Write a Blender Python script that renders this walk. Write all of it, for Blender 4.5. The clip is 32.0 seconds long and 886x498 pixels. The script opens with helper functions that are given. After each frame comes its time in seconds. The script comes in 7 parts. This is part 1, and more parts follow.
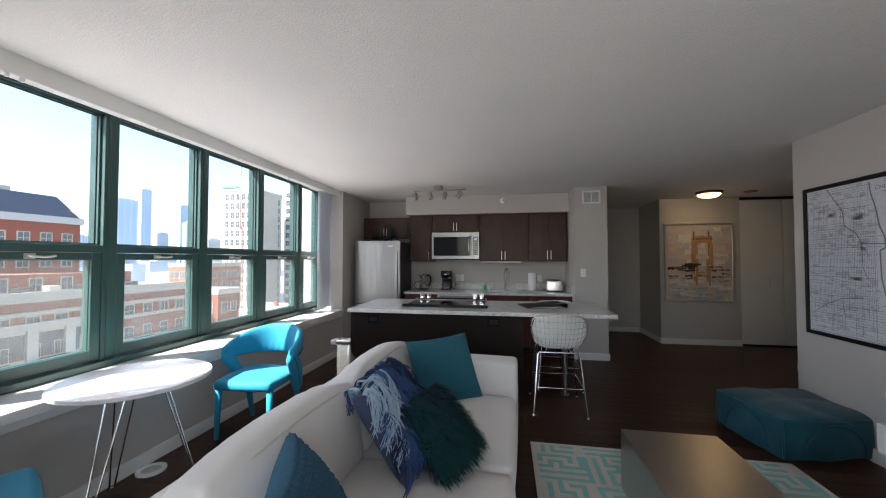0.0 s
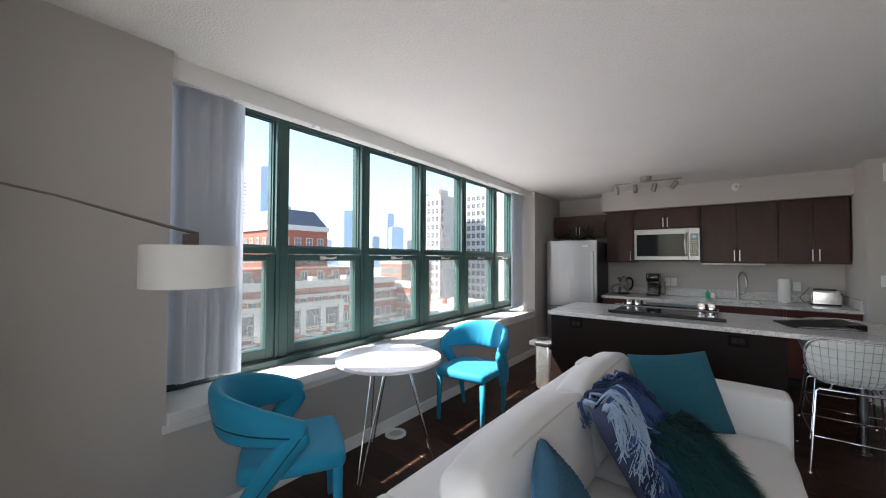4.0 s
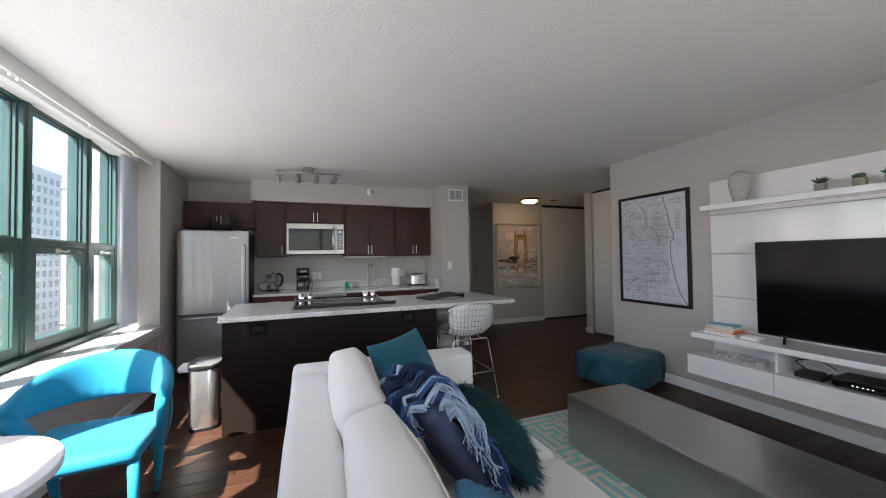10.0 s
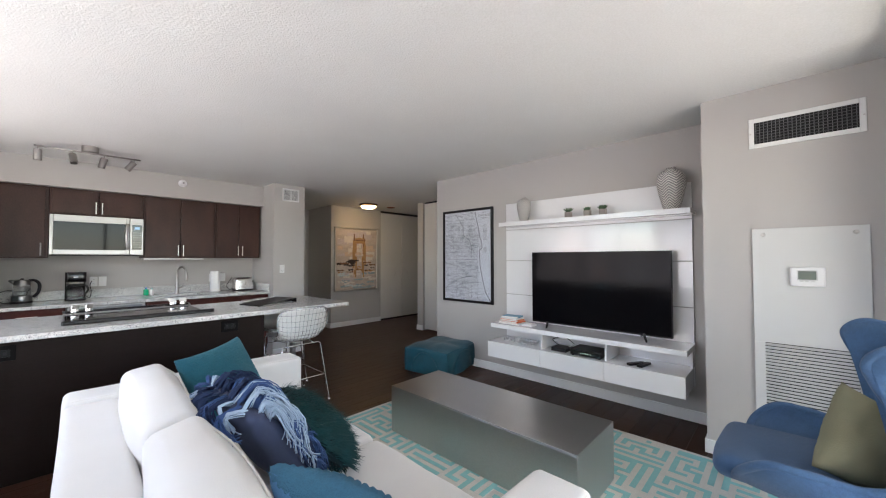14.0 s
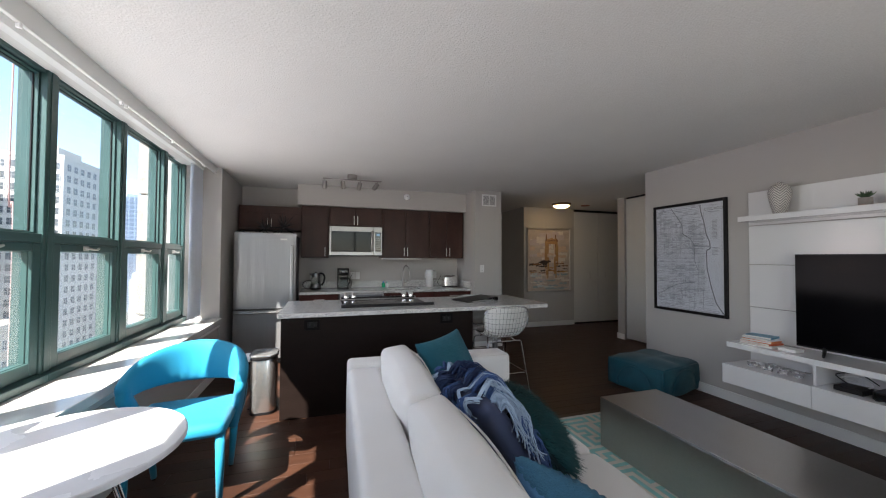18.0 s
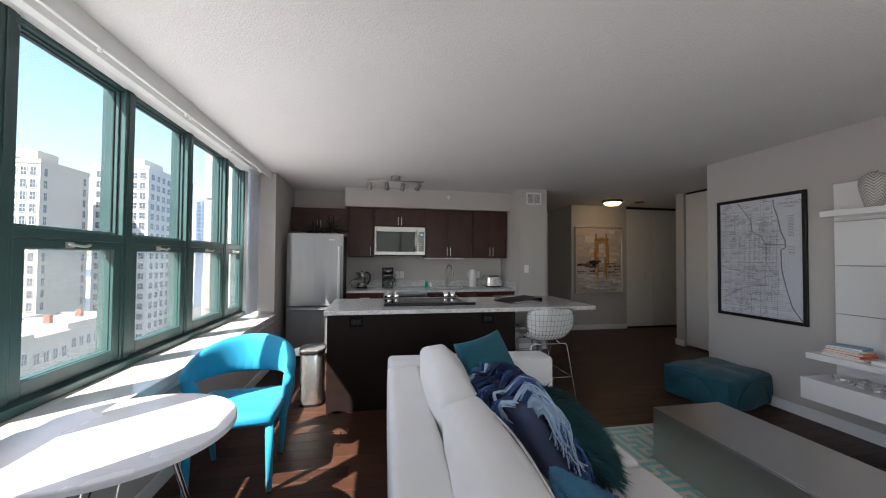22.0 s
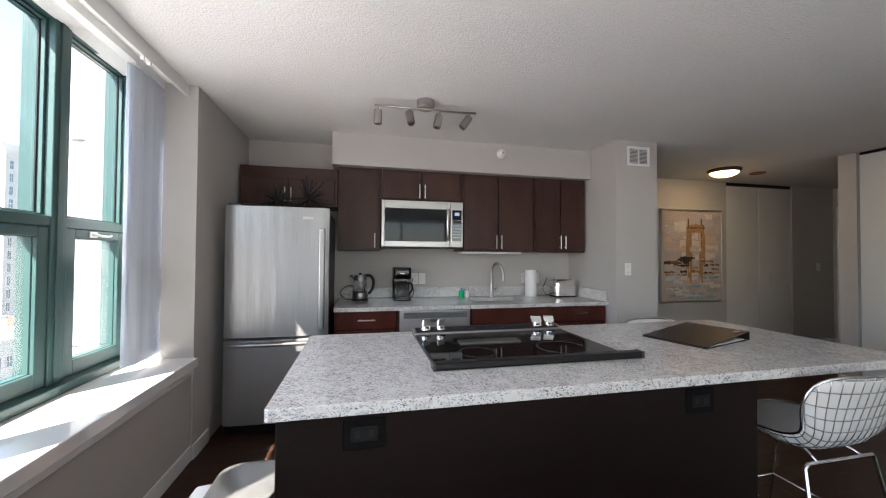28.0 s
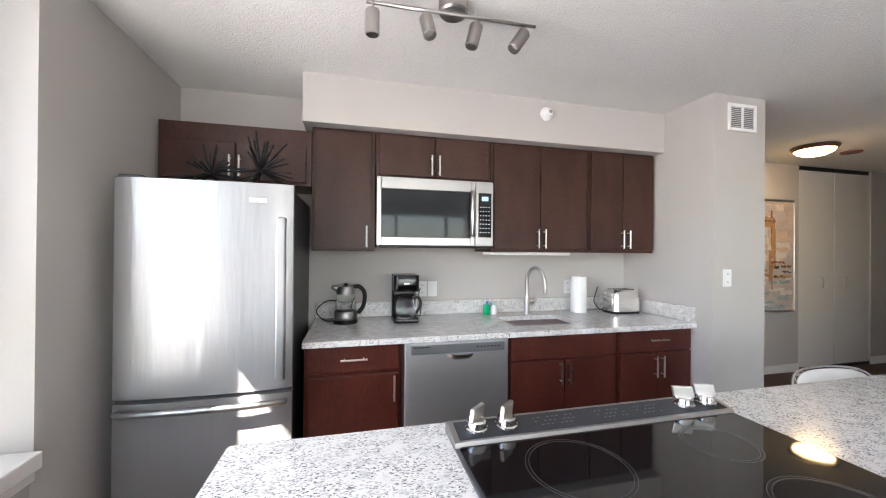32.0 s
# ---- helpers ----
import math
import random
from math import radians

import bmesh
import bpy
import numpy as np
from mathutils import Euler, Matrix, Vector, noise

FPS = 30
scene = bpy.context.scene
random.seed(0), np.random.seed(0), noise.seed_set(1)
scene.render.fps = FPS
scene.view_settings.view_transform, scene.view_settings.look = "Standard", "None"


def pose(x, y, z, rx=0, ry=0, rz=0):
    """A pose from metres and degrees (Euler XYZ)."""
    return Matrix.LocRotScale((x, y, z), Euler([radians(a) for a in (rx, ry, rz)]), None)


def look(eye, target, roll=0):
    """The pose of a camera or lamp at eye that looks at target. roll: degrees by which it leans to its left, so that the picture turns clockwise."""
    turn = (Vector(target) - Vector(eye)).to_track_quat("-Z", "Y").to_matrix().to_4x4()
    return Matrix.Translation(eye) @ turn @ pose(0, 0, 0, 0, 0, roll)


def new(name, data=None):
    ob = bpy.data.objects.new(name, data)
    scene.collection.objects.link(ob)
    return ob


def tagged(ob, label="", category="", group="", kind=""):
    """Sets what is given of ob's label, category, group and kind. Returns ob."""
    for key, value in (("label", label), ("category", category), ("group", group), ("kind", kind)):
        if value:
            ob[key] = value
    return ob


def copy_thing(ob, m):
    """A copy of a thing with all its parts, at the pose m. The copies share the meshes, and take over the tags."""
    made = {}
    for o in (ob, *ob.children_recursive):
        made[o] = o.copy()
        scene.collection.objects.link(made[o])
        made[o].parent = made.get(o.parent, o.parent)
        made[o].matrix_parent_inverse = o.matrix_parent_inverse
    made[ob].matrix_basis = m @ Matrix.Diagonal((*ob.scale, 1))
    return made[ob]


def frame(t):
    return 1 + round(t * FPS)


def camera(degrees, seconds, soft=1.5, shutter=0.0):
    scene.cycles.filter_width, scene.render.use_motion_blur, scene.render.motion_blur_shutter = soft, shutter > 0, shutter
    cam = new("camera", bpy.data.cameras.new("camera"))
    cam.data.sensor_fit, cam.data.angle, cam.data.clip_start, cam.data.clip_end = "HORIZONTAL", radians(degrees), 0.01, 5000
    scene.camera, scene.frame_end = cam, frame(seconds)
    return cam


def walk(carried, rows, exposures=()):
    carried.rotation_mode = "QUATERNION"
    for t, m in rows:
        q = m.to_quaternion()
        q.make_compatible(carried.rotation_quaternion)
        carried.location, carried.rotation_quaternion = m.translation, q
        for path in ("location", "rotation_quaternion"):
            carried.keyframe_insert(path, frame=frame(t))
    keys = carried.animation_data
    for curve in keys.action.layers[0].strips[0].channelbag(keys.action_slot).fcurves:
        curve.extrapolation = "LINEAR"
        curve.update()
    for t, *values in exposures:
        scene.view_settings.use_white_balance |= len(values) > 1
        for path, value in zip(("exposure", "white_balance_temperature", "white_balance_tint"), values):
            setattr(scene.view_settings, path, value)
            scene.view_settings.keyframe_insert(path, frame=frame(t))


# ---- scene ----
# the camera and its walk: seconds, eye, point looked at, roll
PATH = [
    (0, (2.795, 0.224, 1.412), (2.449, 2.193, 1.467), -0.0),
    (0.5, (2.817, 0.208, 1.405), (2.342, 2.15, 1.46), 0.1),
    (1, (2.753, 0.222, 1.43), (2.138, 2.125, 1.477), 0.3),
    (1.5, (2.71, 0.223, 1.432), (1.923, 2.061, 1.478), 0.4),
    (2, (2.673, 0.206, 1.458), (1.733, 1.971, 1.496), 0.5),
    (2.5, (2.654, 0.19, 1.459), (1.585, 1.88, 1.495), 0.6),
    (3, (2.62, 0.173, 1.448), (1.47, 1.809, 1.489), 0.5),
    (3.5, (2.581, 0.171, 1.435), (1.389, 1.777, 1.483), 0.3),
    (4, (2.551, 0.169, 1.433), (1.341, 1.761, 1.481), 0.2),
    (4.5, (2.524, 0.182, 1.44), (1.311, 1.773, 1.476), 0.2),
    (6.5, (2.188, 0.372, 1.373), (0.994, 1.976, 1.416), -0.0),
    (7, (2.084, 0.437, 1.379), (1.046, 2.146, 1.426), -0.0),
    (7.5, (1.985, 0.468, 1.383), (1.297, 2.345, 1.434), -0.1),
    (8, (1.906, 0.512, 1.371), (1.608, 2.489, 1.419), -0.3),
    (8.5, (1.829, 0.581, 1.349), (1.806, 2.581, 1.394), -0.4),
    (9, (1.809, 0.628, 1.328), (2.005, 2.617, 1.379), -0.6),
    (9.5, (1.735, 0.647, 1.321), (2.192, 2.593, 1.375), -0.5),
    (10, (1.716, 0.587, 1.335), (2.47, 2.439, 1.383), -0.8),
    (10.5, (1.742, 0.517, 1.347), (2.832, 2.194, 1.386), -0.9),
    (11, (1.867, 0.442, 1.329), (3.206, 1.927, 1.373), -0.9),
    (11.5, (1.948, 0.357, 1.333), (3.46, 1.665, 1.378), -0.9),
    (12, (1.966, 0.311, 1.344), (3.557, 1.522, 1.384), -0.7),
    (12.5, (1.942, 0.301, 1.349), (3.54, 1.503, 1.393), -0.6),
    (13, (1.859, 0.317, 1.361), (3.46, 1.515, 1.407), -0.3),
    (13.5, (1.749, 0.353, 1.354), (3.327, 1.582, 1.403), -0.2),
    (14, (1.67, 0.379, 1.36), (3.126, 1.748, 1.413), -0.1),
    (14.5, (1.568, 0.408, 1.373), (2.889, 1.908, 1.426), 0.1),
    (15, (1.551, 0.399, 1.384), (2.689, 2.043, 1.428), 0.0),
    (15.5, (1.49, 0.413, 1.394), (2.496, 2.141, 1.435), 0.1),
    (17.5, (1.536, 0.437, 1.382), (2.211, 2.319, 1.43), 0.3),
    (18, (1.539, 0.445, 1.381), (2.159, 2.345, 1.43), 0.3),
    (18.5, (1.539, 0.447, 1.381), (2.121, 2.36, 1.429), 0.3),
    (19, (1.539, 0.443, 1.379), (2.099, 2.363, 1.426), 0.3),
    (19.5, (1.547, 0.434, 1.379), (2.09, 2.358, 1.427), 0.3),
    (20, (1.537, 0.434, 1.381), (2.069, 2.361, 1.432), 0.4),
    (20.5, (1.538, 0.442, 1.379), (2.056, 2.373, 1.427), 0.4),
    (21, (1.552, 0.45, 1.375), (2.032, 2.39, 1.424), 0.4),
    (21.5, (1.571, 0.449, 1.387), (2.004, 2.401, 1.435), 0.3),
    (22, (1.59, 0.455, 1.376), (1.965, 2.419, 1.424), 0.4),
    (22.5, (1.573, 0.474, 1.373), (1.903, 2.446, 1.42), 0.5),
    (23, (1.5, 0.567, 1.374), (1.802, 2.544, 1.416), 0.6),
    (23.5, (1.419, 0.683, 1.368), (1.722, 2.659, 1.413), 0.5),
    (24, (1.398, 0.856, 1.357), (1.708, 2.832, 1.395), 0.3),
    (24.5, (1.454, 1.124, 1.343), (1.766, 3.099, 1.38), 0.3),
    (25, (1.476, 1.311, 1.349), (1.796, 3.285, 1.389), 0.3),
    (25.5, (1.47, 1.588, 1.334), (1.811, 3.558, 1.372), 0.3),
    (27.5, (1.449, 2.504, 1.322), (1.848, 4.463, 1.366), 0.3),
    (28, (1.428, 2.666, 1.331), (1.864, 4.618, 1.368), 0.4),
    (28.5, (1.462, 2.875, 1.32), (1.911, 4.824, 1.352), 0.2),
    (29, (1.489, 3.055, 1.365), (1.949, 5.001, 1.378), 0.5),
    (29.5, (1.458, 3.237, 1.379), (1.934, 5.18, 1.39), 0.7),
    (30, (1.439, 3.349, 1.374), (1.947, 5.283, 1.386), 0.4),
    (30.5, (1.464, 3.456, 1.367), (1.98, 5.388, 1.379), 0.4),
    (31, (1.492, 3.536, 1.374), (1.993, 5.472, 1.386), 0.3),
    (31.5, (1.494, 3.613, 1.37), (1.975, 5.554, 1.381), 0.4),
    (32, (1.46, 3.728, 1.383), (1.94, 5.669, 1.39), 0.5),
]
EXPOSURES = [(0.0, 2.25), (4.5, 2.2), (7.0, 1.9), (8.3, 1.85), (9.0, 2.1), (9.8, 2.45), (10.5, 2.95), (11.2, 3.4), (13.2, 3.4), (14.3, 3.12), (15.3, 2.95), (17.5, 2.32),
             (22.5, 2.14), (24.0, 1.98), (25.3, 2.17), (27.0, 2.65), (28.0, 2.92), (29.0, 2.87), (29.5, 3.4), (30.0, 3.88), (30.5, 3.98), (32.0, 4.0)]
cam = camera(101.6, 32.0, 1.1)
walk(cam, [(t, look(eye, aim, roll)) for t, eye, aim, roll in PATH], EXPOSURES)

# ---- world, sun, exposure ----
SUN_WAY = Vector((0.655, 0.592, -1.0)).normalized()   # the way the sunlight travels
world = bpy.data.worlds.new("sky")
scene.world = world
world.use_nodes = True
wn = world.node_tree.nodes
sky = wn.new("ShaderNodeTexSky")
sky.sky_type = "NISHITA"
sky.sun_disc = False
sky.sun_elevation = math.asin(-SUN_WAY.z)
sky.sun_rotation = math.atan2(-SUN_WAY.x, -SUN_WAY.y)
sky.altitude = 200.0
wn["Background"].inputs[1].default_value = 0.12
world.node_tree.links.new(sky.outputs[0], wn["Background"].inputs[0])

sun_data = bpy.data.lights.new("sun", "SUN")
sun_data.energy, sun_data.angle, sun_data.color = 5.0, radians(0.53), (1.0, 0.95, 0.88)
sun = new("sun", sun_data)
sun.matrix_world = look((-20, -16, 40), Vector((-20, -16, 40)) + SUN_WAY)


def window_lamp(name, eye, aim, wide, high, watts, color, spread):
    """Daylight that comes in through an opening."""
    d = bpy.data.lights.new(name, "AREA")
    d.shape, d.size, d.size_y, d.energy, d.color = "RECTANGLE", wide, high, watts, color
    ob = new(name, d)
    d.spread = radians(spread)
    ob.matrix_world = look(eye, aim)
    return ob


window_lamp("daylight_west", (0.06, 3.13, 1.45), (1.0, 3.13, 1.80), 3.7, 1.4, 5.4, (1.0, 0.895, 0.93), 150)
window_lamp("daylight_south", (2.95, -0.215, 1.2), (2.95, 1.0, 1.45), 3.2, 2.0, 3.2, (1.0, 0.895, 0.93), 150)

# ---- materials ----
def material(name, color, rough=0.5, metal=0.0, vary=0.12, scale=6.0, bump=0.0, bump_scale=120.0, fine=0.0,
             stretch=(1, 1, 1), dark=None, spread=0.0, coat=0.0, sheen=0.0, per_object=0.0, spec=0.5):
    """A surface with colour that varies at two scales, roughness that varies, and fine relief."""
    m = bpy.data.materials.new(name)
    m.use_nodes = True
    nt = m.node_tree
    n, l = nt.nodes, nt.links
    b = n["Principled BSDF"]
    co = n.new("ShaderNodeTexCoord")
    mp = n.new("ShaderNodeMapping")
    mp.inputs["Scale"].default_value = stretch
    l.new(co.outputs["Object"], mp.inputs[0])
    big = n.new("ShaderNodeTexNoise")
    big.inputs["Scale"].default_value, big.inputs["Detail"].default_value = scale, 6.0
    l.new(mp.outputs[0], big.inputs["Vector"])
    ramp = n.new("ShaderNodeMix")
    ramp.data_type = "RGBA"
    lo = dark or tuple(c * (1 - vary) for c in color)
    ramp.inputs[6].default_value = (*lo, 1)
    ramp.inputs[7].default_value = (*[min(1, c * (1 + vary * 0.6)) for c in color], 1)
    l.new(big.outputs["Fac"], ramp.inputs[0])
    out = ramp.outputs[2]
    if fine:
        small = n.new("ShaderNodeTexNoise")
        small.inputs["Scale"].default_value, small.inputs["Detail"].default_value = bump_scale, 3.0
        l.new(mp.outputs[0], small.inputs["Vector"])
        mul = n.new("ShaderNodeMix")
        mul.data_type, mul.blend_type = "RGBA", "OVERLAY"
        mul.inputs[0].default_value = fine
        l.new(out, mul.inputs[6])
        l.new(small.outputs["Fac"], mul.inputs[7])
        out = mul.outputs[2]
    if per_object:
        info = n.new("ShaderNodeObjectInfo")
        hsv = n.new("ShaderNodeHueSaturation")
        rng = n.new("ShaderNodeMapRange")
        rng.inputs[3].default_value, rng.inputs[4].default_value = 1 - per_object, 1 + per_object
        l.new(info.outputs["Random"], rng.inputs[0])
        l.new(rng.outputs[0], hsv.inputs["Value"])
        l.new(out, hsv.inputs["Color"])
        out = hsv.outputs[0]
    l.new(out, b.inputs["Base Color"])
    rr = n.new("ShaderNodeMapRange")
    rr.inputs[3].default_value, rr.inputs[4].default_value = max(0.02, rough - spread), min(1, rough + spread)
    l.new(big.outputs["Fac"], rr.inputs[0])
    l.new(rr.outputs[0], b.inputs["Roughness"])
    b.inputs["Metallic"].default_value = metal
    b.inputs["Specular IOR Level"].default_value = spec
    b.inputs["Coat Weight"].default_value = coat
    b.inputs["Coat Roughness"].default_value = 0.08
    b.inputs["Sheen Weight"].default_value = sheen
    if bump:
        bn = n.new("ShaderNodeTexNoise")
        bn.inputs["Scale"].default_value, bn.inputs["Detail"].default_value = bump_scale, 4.0
        l.new(mp.outputs[0], bn.inputs["Vector"])
        bu = n.new("ShaderNodeBump")
        bu.inputs["Strength"].default_value, bu.inputs["Distance"].default_value = bump, 0.01
        l.new(bn.outputs["Fac"], bu.inputs["Height"])
        l.new(bu.outputs[0], b.inputs["Normal"])
    return m


def glow(name, color, power, base=(0.8, 0.8, 0.8)):
    m = material(name, base, 0.4)
    b = m.node_tree.nodes["Principled BSDF"]
    b.inputs["Emission Color"].default_value = (*color, 1)
    b.inputs["Emission Strength"].default_value = power
    return m


def glass(name, tint=(0.95, 0.98, 0.97), rough=0.0, ior=1.45):
    m = bpy.data.materials.new(name)
    m.use_nodes = True
    b = m.node_tree.nodes["Principled BSDF"]
    b.inputs["Base Color"].default_value = (*tint, 1)
    b.inputs["Transmission Weight"].default_value = 1.0
    b.inputs["Roughness"].default_value, b.inputs["IOR"].default_value = rough, ior
    return m


def pane_glass(name, haze=0.0, clear=0.80):
    """A thin pane: clear, with the mirror gloss of glass and a film of dust."""
    m = bpy.data.materials.new(name)
    m.use_nodes = True
    n, l = m.node_tree.nodes, m.node_tree.links
    n.remove(n["Principled BSDF"])
    tr, gl, mix, lw = (n.new("ShaderNodeBsdfTransparent"), n.new("ShaderNodeBsdfGlossy"), n.new("ShaderNodeMixShader"),
                       n.new("ShaderNodeLayerWeight"))
    tr.inputs[0].default_value = (clear, clear + 0.02, clear + 0.02, 1)
    gl.inputs["Roughness"].default_value = 0.0
    lw.inputs[0].default_value = 0.5
    pw, rg0 = n.new("ShaderNodeMath"), n.new("ShaderNodeMapRange")
    pw.operation = "POWER"
    pw.inputs[1].default_value = 5.0
    rg0.inputs[3].default_value, rg0.inputs[4].default_value = 0.03, 0.6
    l.new(lw.outputs["Facing"], pw.inputs[0])
    l.new(pw.outputs[0], rg0.inputs[0])
    l.new(rg0.outputs[0], mix.inputs[0])
    l.new(tr.outputs[0], mix.inputs[1])
    l.new(gl.outputs[0], mix.inputs[2])
    last = mix
    if haze:
        df, mx = n.new("ShaderNodeBsdfDiffuse"), n.new("ShaderNodeMixShader")
        df.inputs[0].default_value = (0.8, 0.8, 0.78, 1)
        tex = n.new("ShaderNodeTexNoise")
        tex.inputs["Scale"].default_value = 3.0
        rg = n.new("ShaderNodeMapRange")
        rg.inputs[3].default_value, rg.inputs[4].default_value = haze * 0.6, haze * 1.4
        l.new(tex.outputs["Fac"], rg.inputs[0])
        l.new(rg.outputs[0], mx.inputs[0])
        l.new(mix.outputs[0], mx.inputs[1])
        l.new(df.outputs[0], mx.inputs[2])
        last = mx
    l.new(last.outputs[0], n["Material Output"].inputs[0])
    return m


PAINT = material("greige wall paint", (0.475, 0.455, 0.434), 0.75, vary=0.03, scale=1.3, bump=0.05, bump_scale=260)
TRIM = material("white trim paint", (0.78, 0.78, 0.76), 0.4, vary=0.04, scale=3, bump=0.02)
CEIL = material("sprayed ceiling texture", (0.74, 0.73, 0.71), 0.95, vary=0.05, scale=2.0, bump=0.42, bump_scale=105, fine=0.24)
WOOD = material("dark stained plank", (0.046, 0.0205, 0.0125), 0.36, vary=0.45, scale=2.5, stretch=(1, 9, 9), bump=0.05,
                bump_scale=60, fine=0.5, spread=0.1, per_object=0.35, spec=0.22)
SEAM = material("dark joint", (0.012, 0.008, 0.006), 0.8)
GREEN = material("green enamel frame", (0.033, 0.077, 0.074), 0.38, vary=0.15, scale=5, bump=0.03, spread=0.1)
GLASS = pane_glass("window pane", 0.0, 0.85)
CLEAR = pane_glass("picture glass", 0.0, 0.95)
DUSTY = pane_glass("dusty window pane", 0.16, 0.86)
ESPRESSO = material("espresso stained wood", (0.056, 0.0245, 0.0185), 0.36, vary=0.75, scale=2.6, stretch=(2.2, 2.2, 0.9), fine=0.5,
                    bump=0.02, bump_scale=50, spread=0.08, spec=0.28)
# the espresso wood again, with the sun's red bounce put into its colour
SUNLITWOOD = material("reddish espresso wood", (0.085, 0.0215, 0.0150), 0.30, vary=0.6, scale=2.6, stretch=(2.2, 2.2, 0.9), fine=0.5,
                   bump=0.02, bump_scale=50, spread=0.08, spec=0.35)
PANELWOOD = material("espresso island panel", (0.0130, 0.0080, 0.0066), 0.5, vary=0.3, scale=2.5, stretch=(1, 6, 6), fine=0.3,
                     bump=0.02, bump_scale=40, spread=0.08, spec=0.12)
STEEL = material("brushed stainless steel", (0.40, 0.40, 0.40), 0.33, 1.0, vary=0.05, scale=2.0, stretch=(0.5, 0.5, 40), bump=0.006,
                 bump_scale=30, spread=0.04)
NICKEL = material("satin nickel", (0.62, 0.60, 0.57), 0.3, 1.0, vary=0.05, spread=0.05)
CHROME = material("chrome", (0.85, 0.85, 0.86), 0.06, 1.0, vary=0.02)
BLACK = material("black plastic", (0.010, 0.010, 0.011), 0.38, vary=0.2, spread=0.1, spec=0.3)
BLACKGLASS = material("black glass", (0.006, 0.006, 0.007), 0.04, vary=0.2, spec=0.6)
GLOSSWHITE = material("white lacquer", (0.80, 0.80, 0.80), 0.12, vary=0.02, scale=1.0, coat=0.6)
SILLSTONE = material("polished white sill stone", (0.78, 0.775, 0.76), 0.045, vary=0.05, scale=4, spec=0.9, bump=0.05, bump_scale=6)
WHITE = material("white plastic", (0.80, 0.80, 0.79), 0.35, vary=0.03)
LINEN = material("white sofa linen", (0.70, 0.69, 0.67), 0.9, vary=0.06, scale=5, bump=0.25, bump_scale=420, fine=0.08, sheen=0.2)
TURQ = material("turquoise upholstery", (0.0, 0.215, 0.36), 0.75, vary=0.12, scale=6, bump=0.1, bump_scale=350, fine=0.08, sheen=0.1)
TEALVELVET = material("teal velvet", (0.0, 0.074, 0.108), 0.62, vary=0.7, scale=5, bump=0.12, bump_scale=300, sheen=0.12)
TRACK = material("dark satin nickel", (0.42, 0.40, 0.38), 0.32, 1.0, vary=0.06, spread=0.05)

# ---- building ----
def thing(name, at=(0, 0, 0), label="", category="", group="", turn=0.0, kind=""):
    ob = new(name)
    ob.matrix_basis = pose(*at, 0, 0, turn)
    return tagged(ob, label, category, group, kind)


def root(ob):
    while ob.parent:
        ob = ob.parent
    return ob


def part(name, bm, mat, parent=None, label="", smooth=False, world=False):
    """One mesh object under a thing or a part. world: the bmesh is in room coordinates, of a thing that is not turned."""
    if world and parent:
        bmesh.ops.translate(bm, verts=bm.verts, vec=-root(parent).matrix_basis.translation)
    bmesh.ops.recalc_face_normals(bm, faces=bm.faces)
    me = bpy.data.meshes.new(name)
    bm.to_mesh(me)
    bm.free()
    for m in (mat if isinstance(mat, (list, tuple)) else [mat]):
        me.materials.append(m)
    if smooth:
        for p in me.polygons:
            p.use_smooth = True
        if smooth is not True:
            me.set_sharp_from_angle(angle=radians(smooth))
    ob = new(name, me)
    ob.parent = parent
    return tagged(ob, label)


def box(x0, x1, y0, y1, z0, z1, bevel=0.0, bm=None, seg=2):
    bm = bm or bmesh.new()
    got = bmesh.ops.create_cube(bm, size=1)
    v = got["verts"]
    bmesh.ops.scale(bm, verts=v, vec=(abs(x1 - x0), abs(y1 - y0), abs(z1 - z0)))
    bmesh.ops.translate(bm, verts=v, vec=((x0 + x1) / 2, (y0 + y1) / 2, (z0 + z1) / 2))
    if bevel:
        es = {e for q in v for e in q.link_edges}
        bmesh.ops.bevel(bm, geom=list(es), offset=bevel, segments=seg, affect="EDGES", profile=0.5)
    return bm


def tube(points, r, sides=8, bm=None, closed=False, ends=True):
    """A round bar along points; r: one radius or one for each point."""
    bm = bm or bmesh.new()
    pts = [Vector(p) for p in points]
    n = len(pts)
    rs = r if isinstance(r, (list, tuple)) else [r] * n
    rings, up = [], None
    for i, p in enumerate(pts):
        a = pts[(i - 1) % n] if closed or i else p
        b = pts[(i + 1) % n] if closed or i < n - 1 else p
        d = (b - a).normalized()
        if up is None:
            up = Vector((0, 0, 1)) if abs(d.z) < 0.9 else Vector((1, 0, 0))
        s = d.cross(up).normalized()
        up = s.cross(d).normalized()
        rings.append([bm.verts.new(p + rs[i] * (math.cos(q) * s + math.sin(q) * up))
                      for q in (2 * math.pi * k / sides for k in range(sides))])
    for i in range(n if closed else n - 1):
        a, b = rings[i], rings[(i + 1) % n]
        for k in range(sides):
            bm.faces.new((a[k], a[(k + 1) % sides], b[(k + 1) % sides], b[k]))
    if ends and not closed:
        bm.faces.new(rings[0][::-1])
        bm.faces.new(rings[-1])
    return bm


